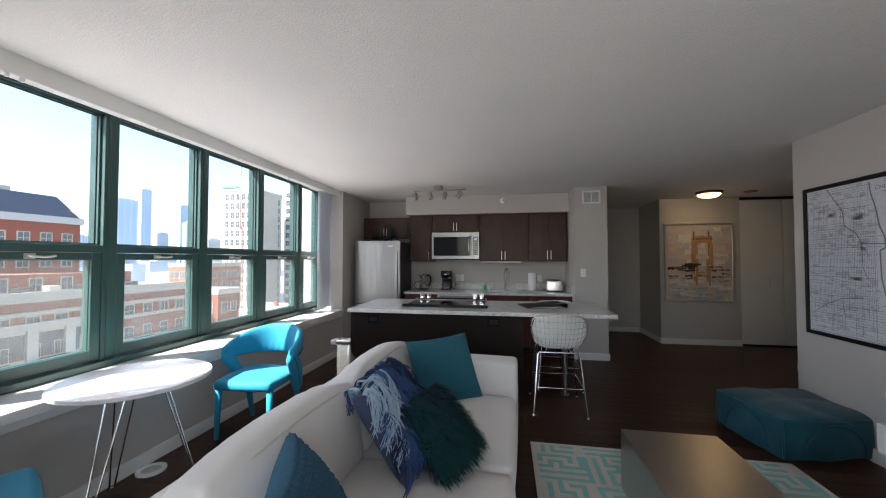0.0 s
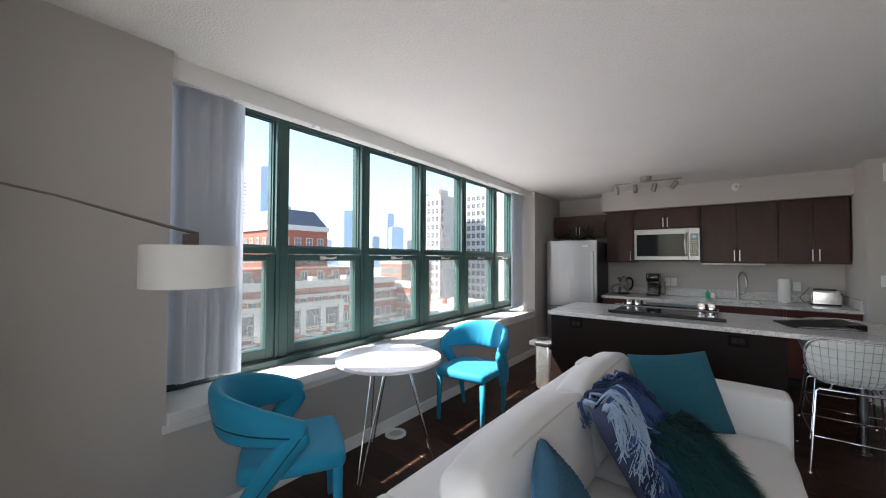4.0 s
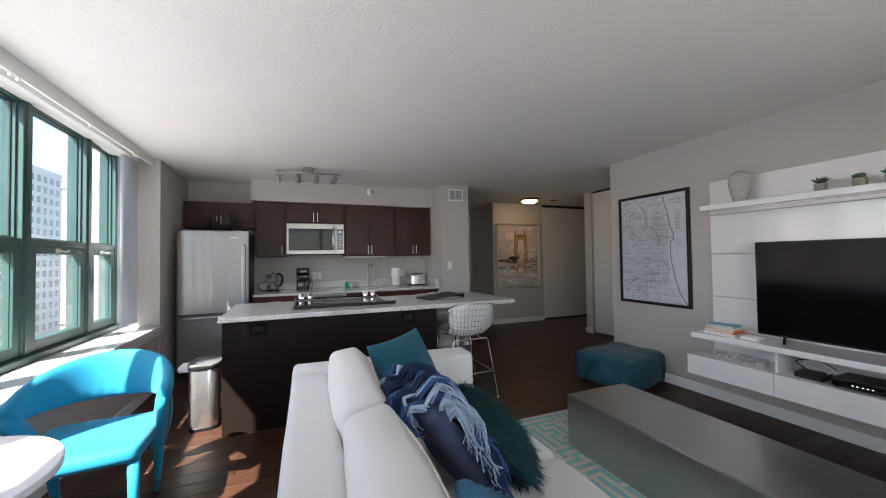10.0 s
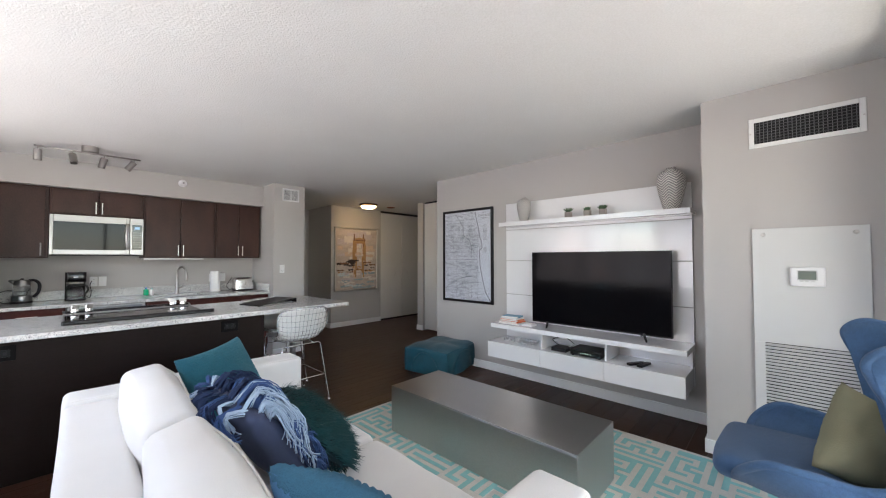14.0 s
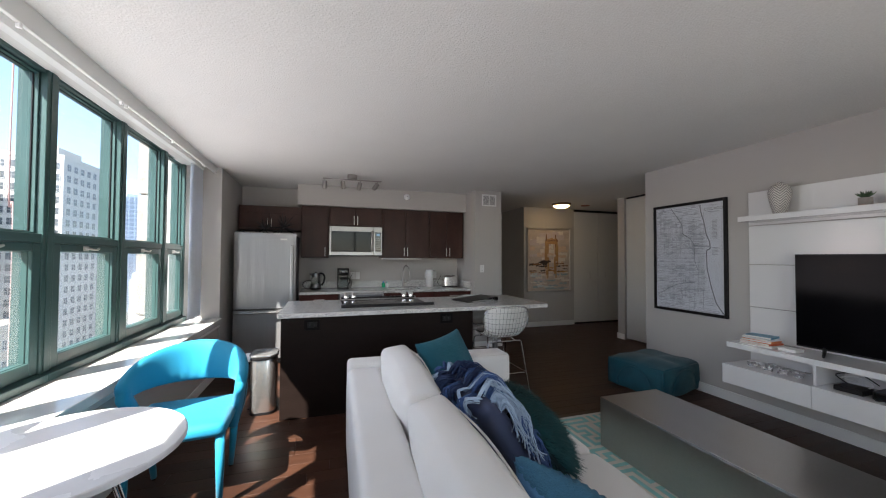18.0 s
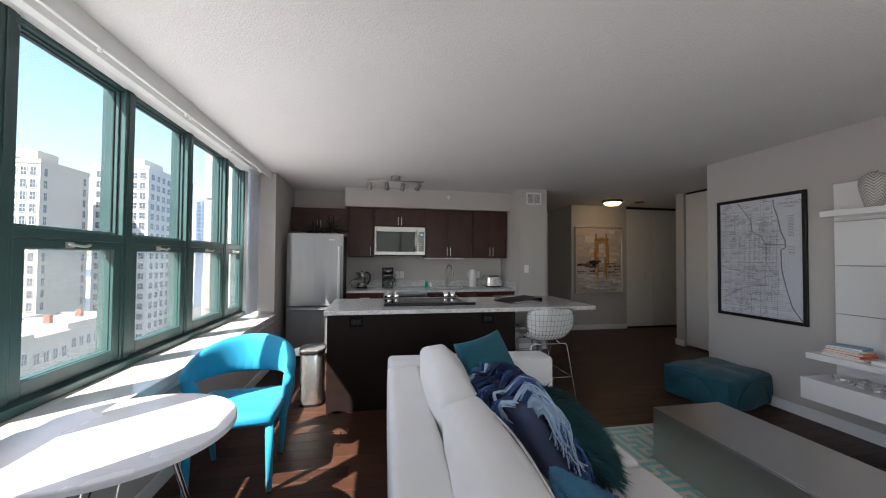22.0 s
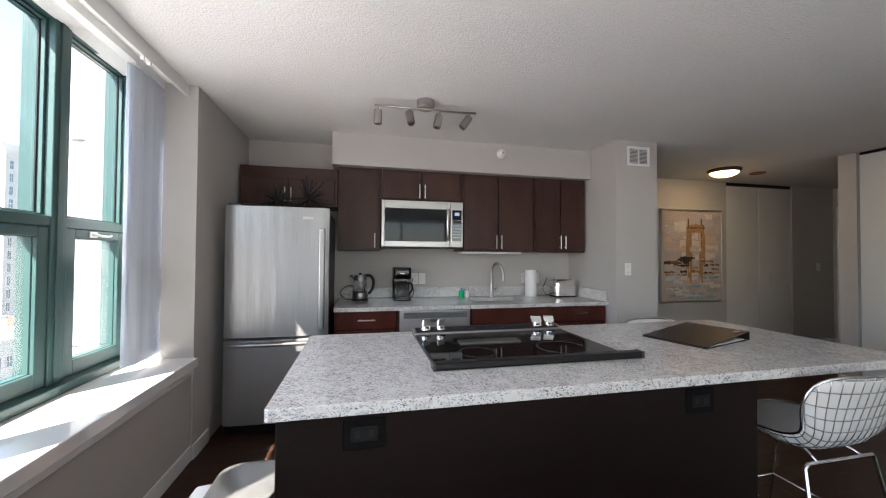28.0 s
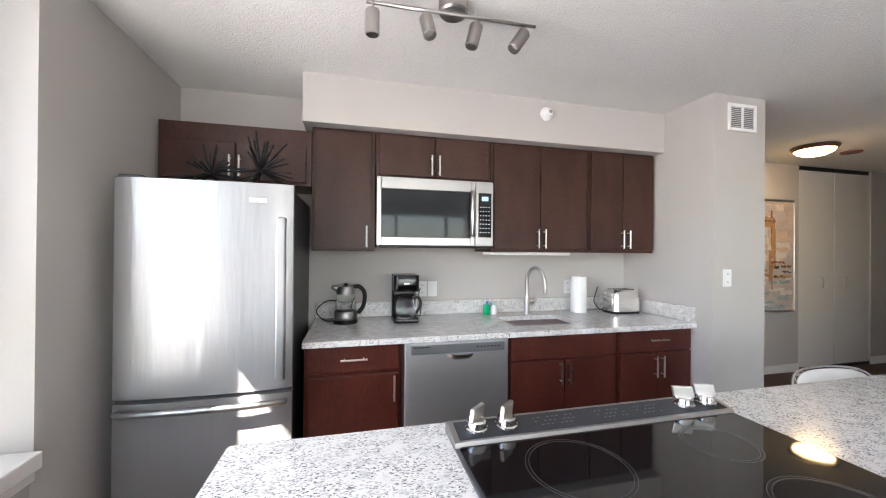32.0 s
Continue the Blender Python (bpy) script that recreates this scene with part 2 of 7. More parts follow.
def turned(profile, sides=32, at=(0, 0, 0), bm=None):
    """A body of revolution about z from (radius, height) pairs."""
    bm = bm or bmesh.new()
    rings = []
    for r, z in profile:
        if r < 1e-5:
            rings.append([bm.verts.new((at[0], at[1], at[2] + z))])
        else:
            rings.append([bm.verts.new((at[0] + r * math.cos(a), at[1] + r * math.sin(a), at[2] + z))
                          for a in (2 * math.pi * k / sides for k in range(sides))])
    for a, b in zip(rings, rings[1:]):
        for k in range(sides):
            q = (k + 1) % sides
            if len(a) == 1 and len(b) == 1:
                continue
            if len(a) == 1:
                bm.faces.new((a[0], b[q], b[k]))
            elif len(b) == 1:
                bm.faces.new((a[k], a[q], b[0]))
            else:
                bm.faces.new((a[k], a[q], b[q], b[k]))
    return bm


def smooth_line(pts, n=8, closed=False):
    """Points along a Catmull-Rom curve through pts."""
    p = [Vector(q) for q in pts]
    m, out = len(p), []
    for i in range(m if closed else m - 1):
        a, b, c, d = (p[(i - 1) % m] if closed or i else p[0], p[i], p[(i + 1) % m],
                      p[(i + 2) % m] if closed or i < m - 2 else p[-1])
        for k in range(n):
            t = k / n
            out.append(0.5 * (2 * b + (c - a) * t + (2 * a - 5 * b + 4 * c - d) * t * t + (3 * b - a - 3 * c + d) * t ** 3))
    if not closed:
        out.append(p[-1])
    return out


def slab(outline, z0, z1, bevel=0.0, bm=None):
    """A plate with the given outline in plan."""
    bm = bm or bmesh.new()
    low = [bm.verts.new((x, y, z0)) for x, y in outline]
    f = bm.faces.new(low)
    up = bmesh.ops.extrude_face_region(bm, geom=[f])
    vs = [g for g in up["geom"] if isinstance(g, bmesh.types.BMVert)]
    bmesh.ops.translate(bm, verts=vs, vec=(0, 0, z1 - z0))
    if bevel:
        es = [e for e in bm.edges if abs(e.verts[0].co.z - e.verts[1].co.z) < 1e-6]
        bmesh.ops.bevel(bm, geom=es, offset=bevel, segments=2, affect="EDGES", profile=0.5)
    return bm


def rounded(x0, x1, y0, y1, r, n=6):
    out = []
    for cx, cy, a0 in ((x1 - r, y1 - r, 0), (x0 + r, y1 - r, 90), (x0 + r, y0 + r, 180), (x1 - r, y0 + r, 270)):
        out += [(cx + r * math.cos(radians(a0 + 90 * k / n)), cy + r * math.sin(radians(a0 + 90 * k / n))) for k in range(n + 1)]
    return out


def structure(name, bm, mat, label="", smooth=False):
    ob = part(name, bm, mat, None, label, smooth)
    return tagged(ob, kind="structure")

# ---- the shell of the flat ----
CEIL_Z = 2.44
WX = 0.366          # inner face of the window wall
structure("floor", box(-0.25, 9.2, -0.40, 9.2, -0.12, -0.012), SEAM, "dark joint bed under stained floor planks")


def ceiling_at(y):
    """The underside of the ceiling, which falls a little towards the kitchen."""
    return CEIL_Z + 0.009 * (4.8 - y)


bm = box(-0.09, 9.2, -0.55, 9.2, 0, 0.15)
for v in bm.verts:
    v.co.z += ceiling_at(v.co.y)
structure("ceiling", bm, CEIL, "off-white sprayed texture ceiling")

WALL_Z = 2.50        # walls end inside the ceiling slab
# window wall: pilasters, apron below the sill
W0, W1 = 0.78, 5.32
structure("wall_west_south", box(-0.25, WX, -0.36, W0, 0, WALL_Z), PAINT, "greige painted wall beside the windows")
structure("wall_west_north", box(-0.25, WX, W1, 6.56, 0, WALL_Z), PAINT, "greige painted wall beside the fridge")
structure("wall_west_apron", box(-0.25, WX - 0.012, W0, W1, 0, 0.60), PAINT, "greige painted wall below the window sill")
structure("wall_north", box(WX, 3.74, 6.40, 6.56, 0, WALL_Z), PAINT, "greige painted kitchen wall")
structure("wall_pier", box(3.74, 4.19, 5.60, 7.80, 0, WALL_Z), PAINT, "greige painted pier between kitchen and hall")
structure("wall_soffit", box(1.16, 3.74, 5.985, 6.40, 2.137, WALL_Z), PAINT, "painted soffit above the kitchen cabinets")
structure("wall_hall_end", box(4.19, 5.46, 7.80, 7.95, 0, WALL_Z), PAINT, "greige painted wall at the end of the passage")
structure("wall_hall_north", box(5.34, 6.54, 6.85, 7.80, 0, WALL_Z), PAINT, "greige painted hall wall behind the painting")
structure("wall_hall_closet_back", box(6.54, 9.0, 7.45, 7.80, 0, WALL_Z), PAINT, "back of the hall closet")
structure("wall_hall_closet_side", box(7.78, 9.0, 6.85, 7.45, 0, WALL_Z), PAINT, "greige painted hall wall beside the closet")
structure("wall_hall_east", box(8.62, 8.8, 5.40, 6.85, 0, WALL_Z), PAINT, "greige painted hall wall")
structure("wall_hall_south", box(6.60, 8.62, 5.40, 5.52, 0, WALL_Z), PAINT, "greige painted hall wall")
structure("wall_niche_casing", box(6.43, 6.60, 5.38, 5.53, 0, WALL_Z), PAINT, "greige painted wall end beside the closet door")
structure("wall_niche_east", box(6.60, 6.75, 3.77, 5.40, 0, WALL_Z), PAINT, "wall behind the closet door")
structure("wall_niche_jamb", box(6.45, 6.60, 3.92, 4.75, 0, WALL_Z), PAINT, "greige painted wall beside the closet door")
structure("wall_tv", box(5.315, 6.60, 0.79, 3.92, 0, WALL_Z), PAINT, "greige painted wall behind the television")
structure("wall_closet_block", box(4.817, 6.60, -0.335, 0.79, 0, WALL_Z), PAINT, "greige painted utility closet wall")
# south wall with the balcony door
structure("wall_south_west", box(WX, 1.10, -0.46, -0.16, 0, WALL_Z), PAINT, "greige painted wall beside the balcony door")
structure("wall_south_lintel", box(1.10, 4.817, -0.46, -0.11, 2.36, WALL_Z), PAINT, "wall above the balcony door")
# unseen slab, added to keep direct sun off the balcony door
structure("unseen_balcony_slab", box(0.4, 5.6, -2.6, -0.46, 2.42, 2.62), TRIM, "unseen white slab added over the balcony to block sun")


def stretch_of_baseboard(name, x0, x1, y0, y1):
    structure(name, box(x0, x1, y0, y1, 0, 0.095, 0.004), TRIM, "white painted baseboard")


B = 0.014
for nm, c in (("baseboard_west", (WX - 0.012, WX - 0.012 + B, W0, W1)), ("baseboard_west_north", (WX, WX + B, W1, 5.56)),
              ("baseboard_west_south", (WX, WX + B, -0.15, W0)), ("baseboard_pier", (3.74, 4.19 + B, 5.60 - B, 5.60)),
              ("baseboard_pier_side", (4.19, 4.19 + B, 5.60, 7.80)), ("baseboard_hall_end", (4.204, 5.34 - B, 7.80 - B, 7.80)),
              ("baseboard_hall_side", (5.34 - B, 5.34, 6.85, 7.80)), ("baseboard_hall", (5.34 - B, 6.54, 6.85 - B, 6.85)),
              ("baseboard_casing", (6.43 - B, 6.43, 5.38, 5.53)), ("baseboard_casing_end", (6.43 - B, 6.60, 5.53, 5.53 + B)),
              ("baseboard_tv", (5.315 - B, 5.315, 0.79, 3.92)), ("baseboard_closet", (4.817 - B, 4.817, -0.16, 0.79 + B)),
              ("baseboard_closet_side", (4.817, 5.30, 0.79, 0.79 + B)), ("baseboard_jamb", (6.45 - B, 6.45, 3.92, 4.75)),
              ("baseboard_hall_closet", (7.78, 8.62, 6.85 - B, 6.85)), ("baseboard_hall_east", (8.62 - B, 8.62, 5.52, 6.83))):
    stretch_of_baseboard(nm, *c)


def wbox(name, parent, mat, x0, x1, y0, y1, z0, z1, bevel=0.0, label="", seg=1):
    return part(name, box(x0, x1, y0, y1, z0, z1, bevel, seg=seg), mat, parent, label, world=True)


# ---- windows in the west wall ----
def frame_bars(along, a0, a1, z0, z1, w, d0, d1, bm=None, wb=None, wt=None):
    """A rectangular frame of four bars; along: the axis that it runs along, d0 to d1: its depth."""
    bm = bm or bmesh.new()
    wb, wt = wb or w, wt or w
    for c in ((a0, a0 + w, z0, z1), (a1 - w, a1, z0, z1), (a0 + w, a1 - w, z0, z0 + wb), (a0 + w, a1 - w, z1 - wt, z1)):
        if along == "y":
            box(d0, d1, c[0], c[1], c[2], c[3], 0.003, bm, 1)
        else:
            box(c[0], c[1], d0, d1, c[2], c[3], 0.003, bm, 1)
    return bm


MULLIONS = (0.78, 1.568, 2.356, 3.165, 3.963, 4.765, 5.32)
for i, (a, b) in enumerate(zip(MULLIONS, MULLIONS[1:])):
    w = tagged(new("window_%d" % (i + 1)), "green enamelled steel window with a tilting lower sash", kind="structure")
    w.matrix_basis = pose(0, (a + b) / 2, 0.66)
    part("mullion", box(-0.13, 0.004, a - 0.047 if i else a, a + 0.047, 0.66, WALL_Z, 0.004), GREEN, w, world=True)
    part("mullion_cap", box(0.004, 0.010, a - 0.02 if i else a, a + 0.02, 0.715, WALL_Z, 0.002), GREEN, w, world=True)
    if i == 5:
        part("mullion", box(-0.13, 0.004, b - 0.047, b, 0.66, WALL_Z, 0.004), GREEN, w, world=True)
    c0, c1 = a + 0.047, b - 0.047
    part("head_rail", box(-0.11, -0.004, c0, c1, 2.438, WALL_Z, 0.003), GREEN, w, world=True)
    part("transom", box(-0.11, 0.0, c0, c1, 1.456, 1.506, 0.004), GREEN, w, world=True)
    part("bottom_rail", box(-0.13, 0.048, c0 - 0.094 * (i > 0), c1, 0.661, 0.706, 0.004), GREEN, w, world=True)
    part("glazing_bead", frame_bars("y", c0, c1, 1.506, 2.438, 0.011, -0.075, -0.030), GREEN, w, world=True)
    part("gasket", frame_bars("y", c0 + 0.011, c1 - 0.011, 1.517, 2.427, 0.005, -0.060, -0.050), BLACK, w, "thin black glazing gasket", world=True)
    up = part("upper_pane", box(-0.058, -0.052, c0 + 0.008, c1 - 0.008, 1.514, 2.430), GLASS, w, world=True)
    sash = part("lower_sash", frame_bars("y", c0 + 0.004, c1 - 0.004, 0.714, 1.453, 0.060, -0.080, -0.002, None, 0.072, 0.046), GREEN, w, world=True)
    part("sash_lip", frame_bars("y", c0 + 0.060, c1 - 0.060, 0.782, 1.411, 0.008, -0.062, -0.020), GREEN, sash, world=True)
    low = part("lower_pane", box(-0.050, -0.044, c0 + 0.06, c1 - 0.06, 0.78, 1.412), DUSTY, sash, world=True)
    for g in (up, low):
        g.visible_shadow = False
    m = (c0 + c1) / 2
    latch = part("latch", tube(smooth_line([(0.002, m - 0.06, 1.434), (0.022, m - 0.03, 1.427), (0.027, m + 0.02, 1.424), (0.016, m + 0.07, 1.432)], 4), 0.008, 6),
                 NICKEL, sash, "satin metal latch handle", True, True)
    part("latch_plate", box(-0.002, 0.006, m - 0.075, m - 0.02, 1.414, 1.446, 0.003), NICKEL, sash, world=True)

sill = structure("window_sill", box(-0.02, 0.395, W0 - 0.0, W1 + 0.0, 0.598, 0.66, 0.006), SILLSTONE, "white polished window sill with sun on it")
structure("trim_below_sill", box(WX - 0.012, WX + 0.006, W0 - 0.015, W1, 0.555, 0.598, 0.004), TRIM, "white trim under the window sill")
structure("trim_blind_valance", box(0.292, 0.312, W0 + 0.002, W1 - 0.002, 2.358, WALL_Z, 0.004), TRIM, "white blind valance along the window head")

BLIND = material("white vinyl blind slat", (0.84, 0.86, 0.88), 0.5, vary=0.04, scale=3)
bn_, bl_ = BLIND.node_tree.nodes, BLIND.node_tree.links
tl_, mx_ = bn_.new("ShaderNodeBsdfTranslucent"), bn_.new("ShaderNodeMixShader")
tl_.inputs[0].default_value = (0.86, 0.88, 0.92, 1)
mx_.inputs[0].default_value = 0.64
bl_.new(bn_["Principled BSDF"].outputs[0], mx_.inputs[1])
bl_.new(tl_.outputs[0], mx_.inputs[2])
bl_.new(mx_.outputs[0], bn_["Material Output"].inputs[0])


def slat_mesh(width, height):
    bm = bmesh.new()
    n = 6
    cols = []
    for k in range(n + 1):
        u = (k / n - 0.5) * width
        bow = 0.008 * (1 - (2 * k / n - 1) ** 2)
        cols.append([[bm.verts.new((u, bow + t, z)) for z in (0, height)] for t in (0, 0.0012)])
    for p, q in zip(cols, cols[1:]):
        for s in (0, 1):
            bm.faces.new((p[s][0], q[s][0], q[s][1], p[s][1]))
    bmesh.ops.recalc_face_normals(bm, faces=bm.faces)
    me = bpy.data.meshes.new("slat")
    bm.to_mesh(me)
    bm.free()
    me.materials.append(BLIND)
    for p in me.polygons:
        p.use_smooth = True
    return me


def blind_stack(at, places, height, turn, label):
    t = thing("vertical_blind", at, label, "blind", "vertical blinds")
    me = slat_mesh(0.089, height)
    for k, (dx, dy) in enumerate(places):
        s = new("slat", me)
        s.parent = t
        s.matrix_basis = pose(dx, dy, 0, 0, 0, turn + random.uniform(-4, 4))
    return t


st = blind_stack((0.165, 1.0, 0.732), [(random.uniform(-0.013, 0.013), -0.125 + 0.0165 * k) for k in range(15)], 1.66, 52,
                 "white vertical blind gathered at the window's side")
me = slat_mesh(0.089, 1.67)
for k, (y, turn) in enumerate(((0.128, 50), (0.150, 58), (0.168, 66))):
    sl = new("slat", me)
    sl.parent = st
    sl.matrix_basis = pose(0.01, y, -0.012, 0, 0, turn)
part("headrail", box(-0.025, 0.025, -0.2, 4.29, 1.665, 1.71), WHITE, st)
for k in range(15):
    part("bottom_weight", box(-0.03, 0.03, -0.127 + 0.0165 * k, -0.124 + 0.0165 * k, 0.0, 0.004), WHITE, st)
st = blind_stack((0.165, 5.17, 0.70), [(random.uniform(-0.006, 0.006), -0.155 + 0.019 * k) for k in range(16)], 1.69, 74,
                 "white vertical blind gathered beside the kitchen, sunlit")
part("carrier", box(-0.02, 0.02, -0.18, 0.14, 1.69, 1.696), WHITE, st)

# ---- balcony door in the south wall ----
d = tagged(new("door_1"), "green framed sliding glass balcony door", kind="structure")
d.matrix_basis = pose(2.95, -0.35, 0)
part("door_frame", frame_bars("x", 1.103, 4.814, 0.0, 2.357, 0.032, -0.33, -0.235), GREEN, d, world=True)
for a, b, y in ((1.137, 2.46, -0.30), (2.40, 3.68, -0.26), (3.62, 4.780, -0.30)):
    sl = part("sliding_panel", frame_bars("x", a, b, 0.034, 2.323, 0.038, y - 0.016, y + 0.016), GREEN, d, world=True)
    pn = part("pane", box(a + 0.034, b - 0.034, y - 0.003, y + 0.003, 0.068, 2.289), GLASS, sl, world=True)
    pn.visible_shadow = False
part("door_pull", tube([(4.763, -0.284, 0.80), (4.763, -0.260, 0.82), (4.763, -0.260, 1.14), (4.763, -0.284, 1.16)], 0.006, 6), NICKEL, d, "metal door pull", True, True)
structure("trim_balcony_valance", box(1.0, 4.814, -0.085, -0.065, 2.345, WALL_Z, 0.004), TRIM, "white blind valance above the balcony door")
st = blind_stack((4.68, -0.165, 0.05), [(-0.20 + 0.019 * k, random.uniform(-0.004, 0.004)) for k in range(17)], 2.24, 93,
                 "white vertical blind gathered beside the balcony door")
part("headrail", box(-2.2, 0.13, -0.02, 0.02, 2.29, 2.357), WHITE, st)
part("wand", tube([(-0.20, 0.01, 2.29), (-0.205, 0.012, 1.15)], 0.004, 6), WHITE, st, "thin plastic blind wand", True)
STUCCO = material("rough beige stucco", (0.50, 0.46, 0.41), 0.95, vary=0.2, scale=12, bump=1.0, bump_scale=28, fine=0.4)
structure("wall_balcony_side", box(4.80, 5.25, -2.6, -0.337, -30, 2.42), STUCCO, "rough beige stucco balcony wall")
# west wall is unseen, added to close the balcony against the sun
structure("wall_unseen_balcony_west", box(-0.25, 0.40, -2.6, -0.46, -30, 2.42), STUCCO, "rough beige stucco balcony wall")
structure("balcony_floor", box(0.4, 4.82, -2.6, -0.46, -0.30, -0.06), STUCCO, "grey concrete balcony floor")
PIERSTUCCO = material("rough warm grey stucco", (0.40, 0.36, 0.325), 0.95, vary=0.25, scale=9, bump=1.0, bump_scale=24, fine=0.5)
pier = structure("wall_outer_pier", box(-0.60, -0.25, 5.74, 6.60, -30, 12), PIERSTUCCO, "rough beige stucco pier outside the window")
for k in range(16):
    part("stucco_panel", box(-0.62, -0.25, 5.72, 5.7395, -11.0 + 1.46 * k, -9.56 + 1.46 * k, 0.006), PIERSTUCCO, pier)

for i, y in enumerate(MULLIONS[1:-1]):
    for dy in ((0.06,) if i % 2 else (0.05, 0.11)):
        structure("trim_valance_clip", box(0.298, 0.316, y + dy - 0.008, y + dy + 0.008, 2.335, 2.357, 0.003), WHITE, "small white plastic valance clip")

# ---- kitchen ----
def granite(name):
    """Pale polished stone with grey and brown specks."""
    m = material(name, (0.70, 0.695, 0.67), 0.14, vary=0.14, scale=30, spec=0.5)
    n, l = m.node_tree.nodes, m.node_tree.links
    b = n["Principled BSDF"]
    src = b.inputs["Base Color"].links[0].from_socket
    co = n.new("ShaderNodeTexCoord")
    warp = n.new("ShaderNodeTexNoise")
    warp.inputs["Scale"].default_value, warp.inputs["Detail"].default_value = 40, 4
    l.new(co.outputs["Object"], warp.inputs["Vector"])
    off = n.new("ShaderNodeVectorMath")
    off.operation = "MULTIPLY_ADD"
    off.inputs[1].default_value = (0.012, 0.012, 0.012)
    l.new(warp.outputs["Color"], off.inputs[0])
    l.new(co.outputs["Object"], off.inputs[2])
    grain = n.new("ShaderNodeVectorMath")
    grain.operation = "MULTIPLY"
    grain.inputs[1].default_value = (0.62, 1.45, 1.15)
    l.new(off.outputs[0], grain.inputs[0])
    for scale, size, patch, color in ((60, 0.46, 0.46, (0.57, 0.57, 0.56)), (130, 0.40, 0.44, (0.44, 0.44, 0.44)), (105, 0.27, 0.46, (0.14, 0.14, 0.145)),
                                      (190, 0.30, 0.44, (0.20, 0.20, 0.20)), (150, 0.28, 0.60, (0.32, 0.25, 0.20))):
        v = n.new("ShaderNodeTexVoronoi")
        v.inputs["Scale"].default_value = scale
        l.new(grain.outputs[0], v.inputs["Vector"])
        where = n.new("ShaderNodeTexNoise")
        where.inputs["Scale"].default_value, where.inputs["Detail"].default_value = scale * 0.17, 3
        l.new(co.outputs["Object"], where.inputs["Vector"])
        inside = n.new("ShaderNodeMath")
        inside.operation = "LESS_THAN"
        l.new(v.outputs["Distance"], inside.inputs[0])
        inside.inputs[1].default_value = size
        near = n.new("ShaderNodeMapRange")
        near.inputs[1].default_value, near.inputs[2].default_value = patch, patch + 0.06
        l.new(where.outputs["Fac"], near.inputs[0])
        both = n.new("ShaderNodeMath")
        both.operation = "MULTIPLY"
        l.new(inside.outputs[0], both.inputs[0])
        l.new(near.outputs[0], both.inputs[1])
        mx = n.new("ShaderNodeMix")
        mx.data_type = "RGBA"
        mx.inputs[7].default_value = (*color, 1)
        l.new(both.outputs[0], mx.inputs[0])
        l.new(src, mx.inputs[6])
        src = mx.outputs[2]
    l.new(src, b.inputs["Base Color"])
    return m


GRANITE = granite("speckled pale granite")
DARKSTEEL = material("dark painted steel", (0.07, 0.07, 0.075), 0.4, 0.3, vary=0.1)


def bar_handle(parent, x, y, z, length, upright=True):
    """A satin bar on two posts in front of a door whose face is at y."""
    h = length / 2
    bm = bmesh.new()
    if upright:
        tube([(x, y - 0.030, z - h), (x, y - 0.030, z + h)], 0.0058, 8, bm)
        for s in (-1, 1):
            tube([(x, y, z + s * h * 0.72), (x, y - 0.030, z + s * h * 0.72)], 0.004, 6, bm)
    else:
        tube([(x - h, y - 0.030, z), (x + h, y - 0.030, z)], 0.0058, 8, bm)
        for s in (-1, 1):
            tube([(x + s * h * 0.72, y, z), (x + s * h * 0.72, y - 0.030, z)], 0.004, 6, bm)
    return part("handle", bm, NICKEL, parent, "satin nickel bar handle", 40, True)


def cabinet(name, x0, x1, y0, y1, z0, z1, fronts, label, kick=0.0):
    """A cabinet unit with its fronts: (name, x0, x1, z0, z1, handle x, handle z, handle length, upright)."""
    t = thing(name, ((x0 + x1) / 2, (y0 + y1) / 2, z0), label, "cabinet", "kitchen cabinets")
    wood = SUNLITWOOD if kick else ESPRESSO
    wbox("body", t, wood, x0, x1, y0 + 0.022, y1, z0 + kick, z1, 0.002)
    if kick:
        wbox("toe_kick", t, BLACK, x0, x1, y0 + 0.08, y1, z0, z0 + kick)
    for nm, a, b, c, d, hx, hz, hl, up in fronts:
        f = wbox(nm, t, wood, a, b, y0, y0 + 0.0205, c, d, 0.003, seg=2)
        if hl:
            bar_handle(f, hx, y0, hz, hl, up)
    return t


UY = 6.05
cabinet("wall_cabinet", 0.392, 1.205, UY, 6.395, 1.765, 2.105,
        [("door", 0.42, 0.785, 1.785, 2.00, 0.765, 1.86, 0.12, True), ("door", 0.795, 1.175, 1.785, 2.00, 0.815, 1.86, 0.12, True)],
        "espresso wood wall cabinet above the fridge")
cabinet("wall_cabinet", 1.208, 1.590, UY, 6.395, 1.374, 2.135, [("door", 1.226, 1.565, 1.388, 2.115, 1.538, 1.465, 0.135, True)],
        "tall espresso wood wall cabinet with one door")
cabinet("wall_cabinet", 1.593, 2.372, UY, 6.395, 1.845, 2.135,
        [("door", 1.612, 1.972, 1.862, 2.115, 1.951, 1.935, 0.13, True), ("door", 1.980, 2.345, 1.862, 2.115, 2.002, 1.935, 0.13, True)],
        "low espresso wood wall cabinet above the microwave")
cabinet("wall_cabinet", 2.375, 3.138, UY, 6.395, 1.374, 2.135,
        [("door", 2.390, 2.742, 1.395, 2.115, 2.720, 1.47, 0.135, True), ("door", 2.750, 3.122, 1.395, 2.115, 2.773, 1.47, 0.135, True)],
        "espresso wood wall cabinet with two doors")
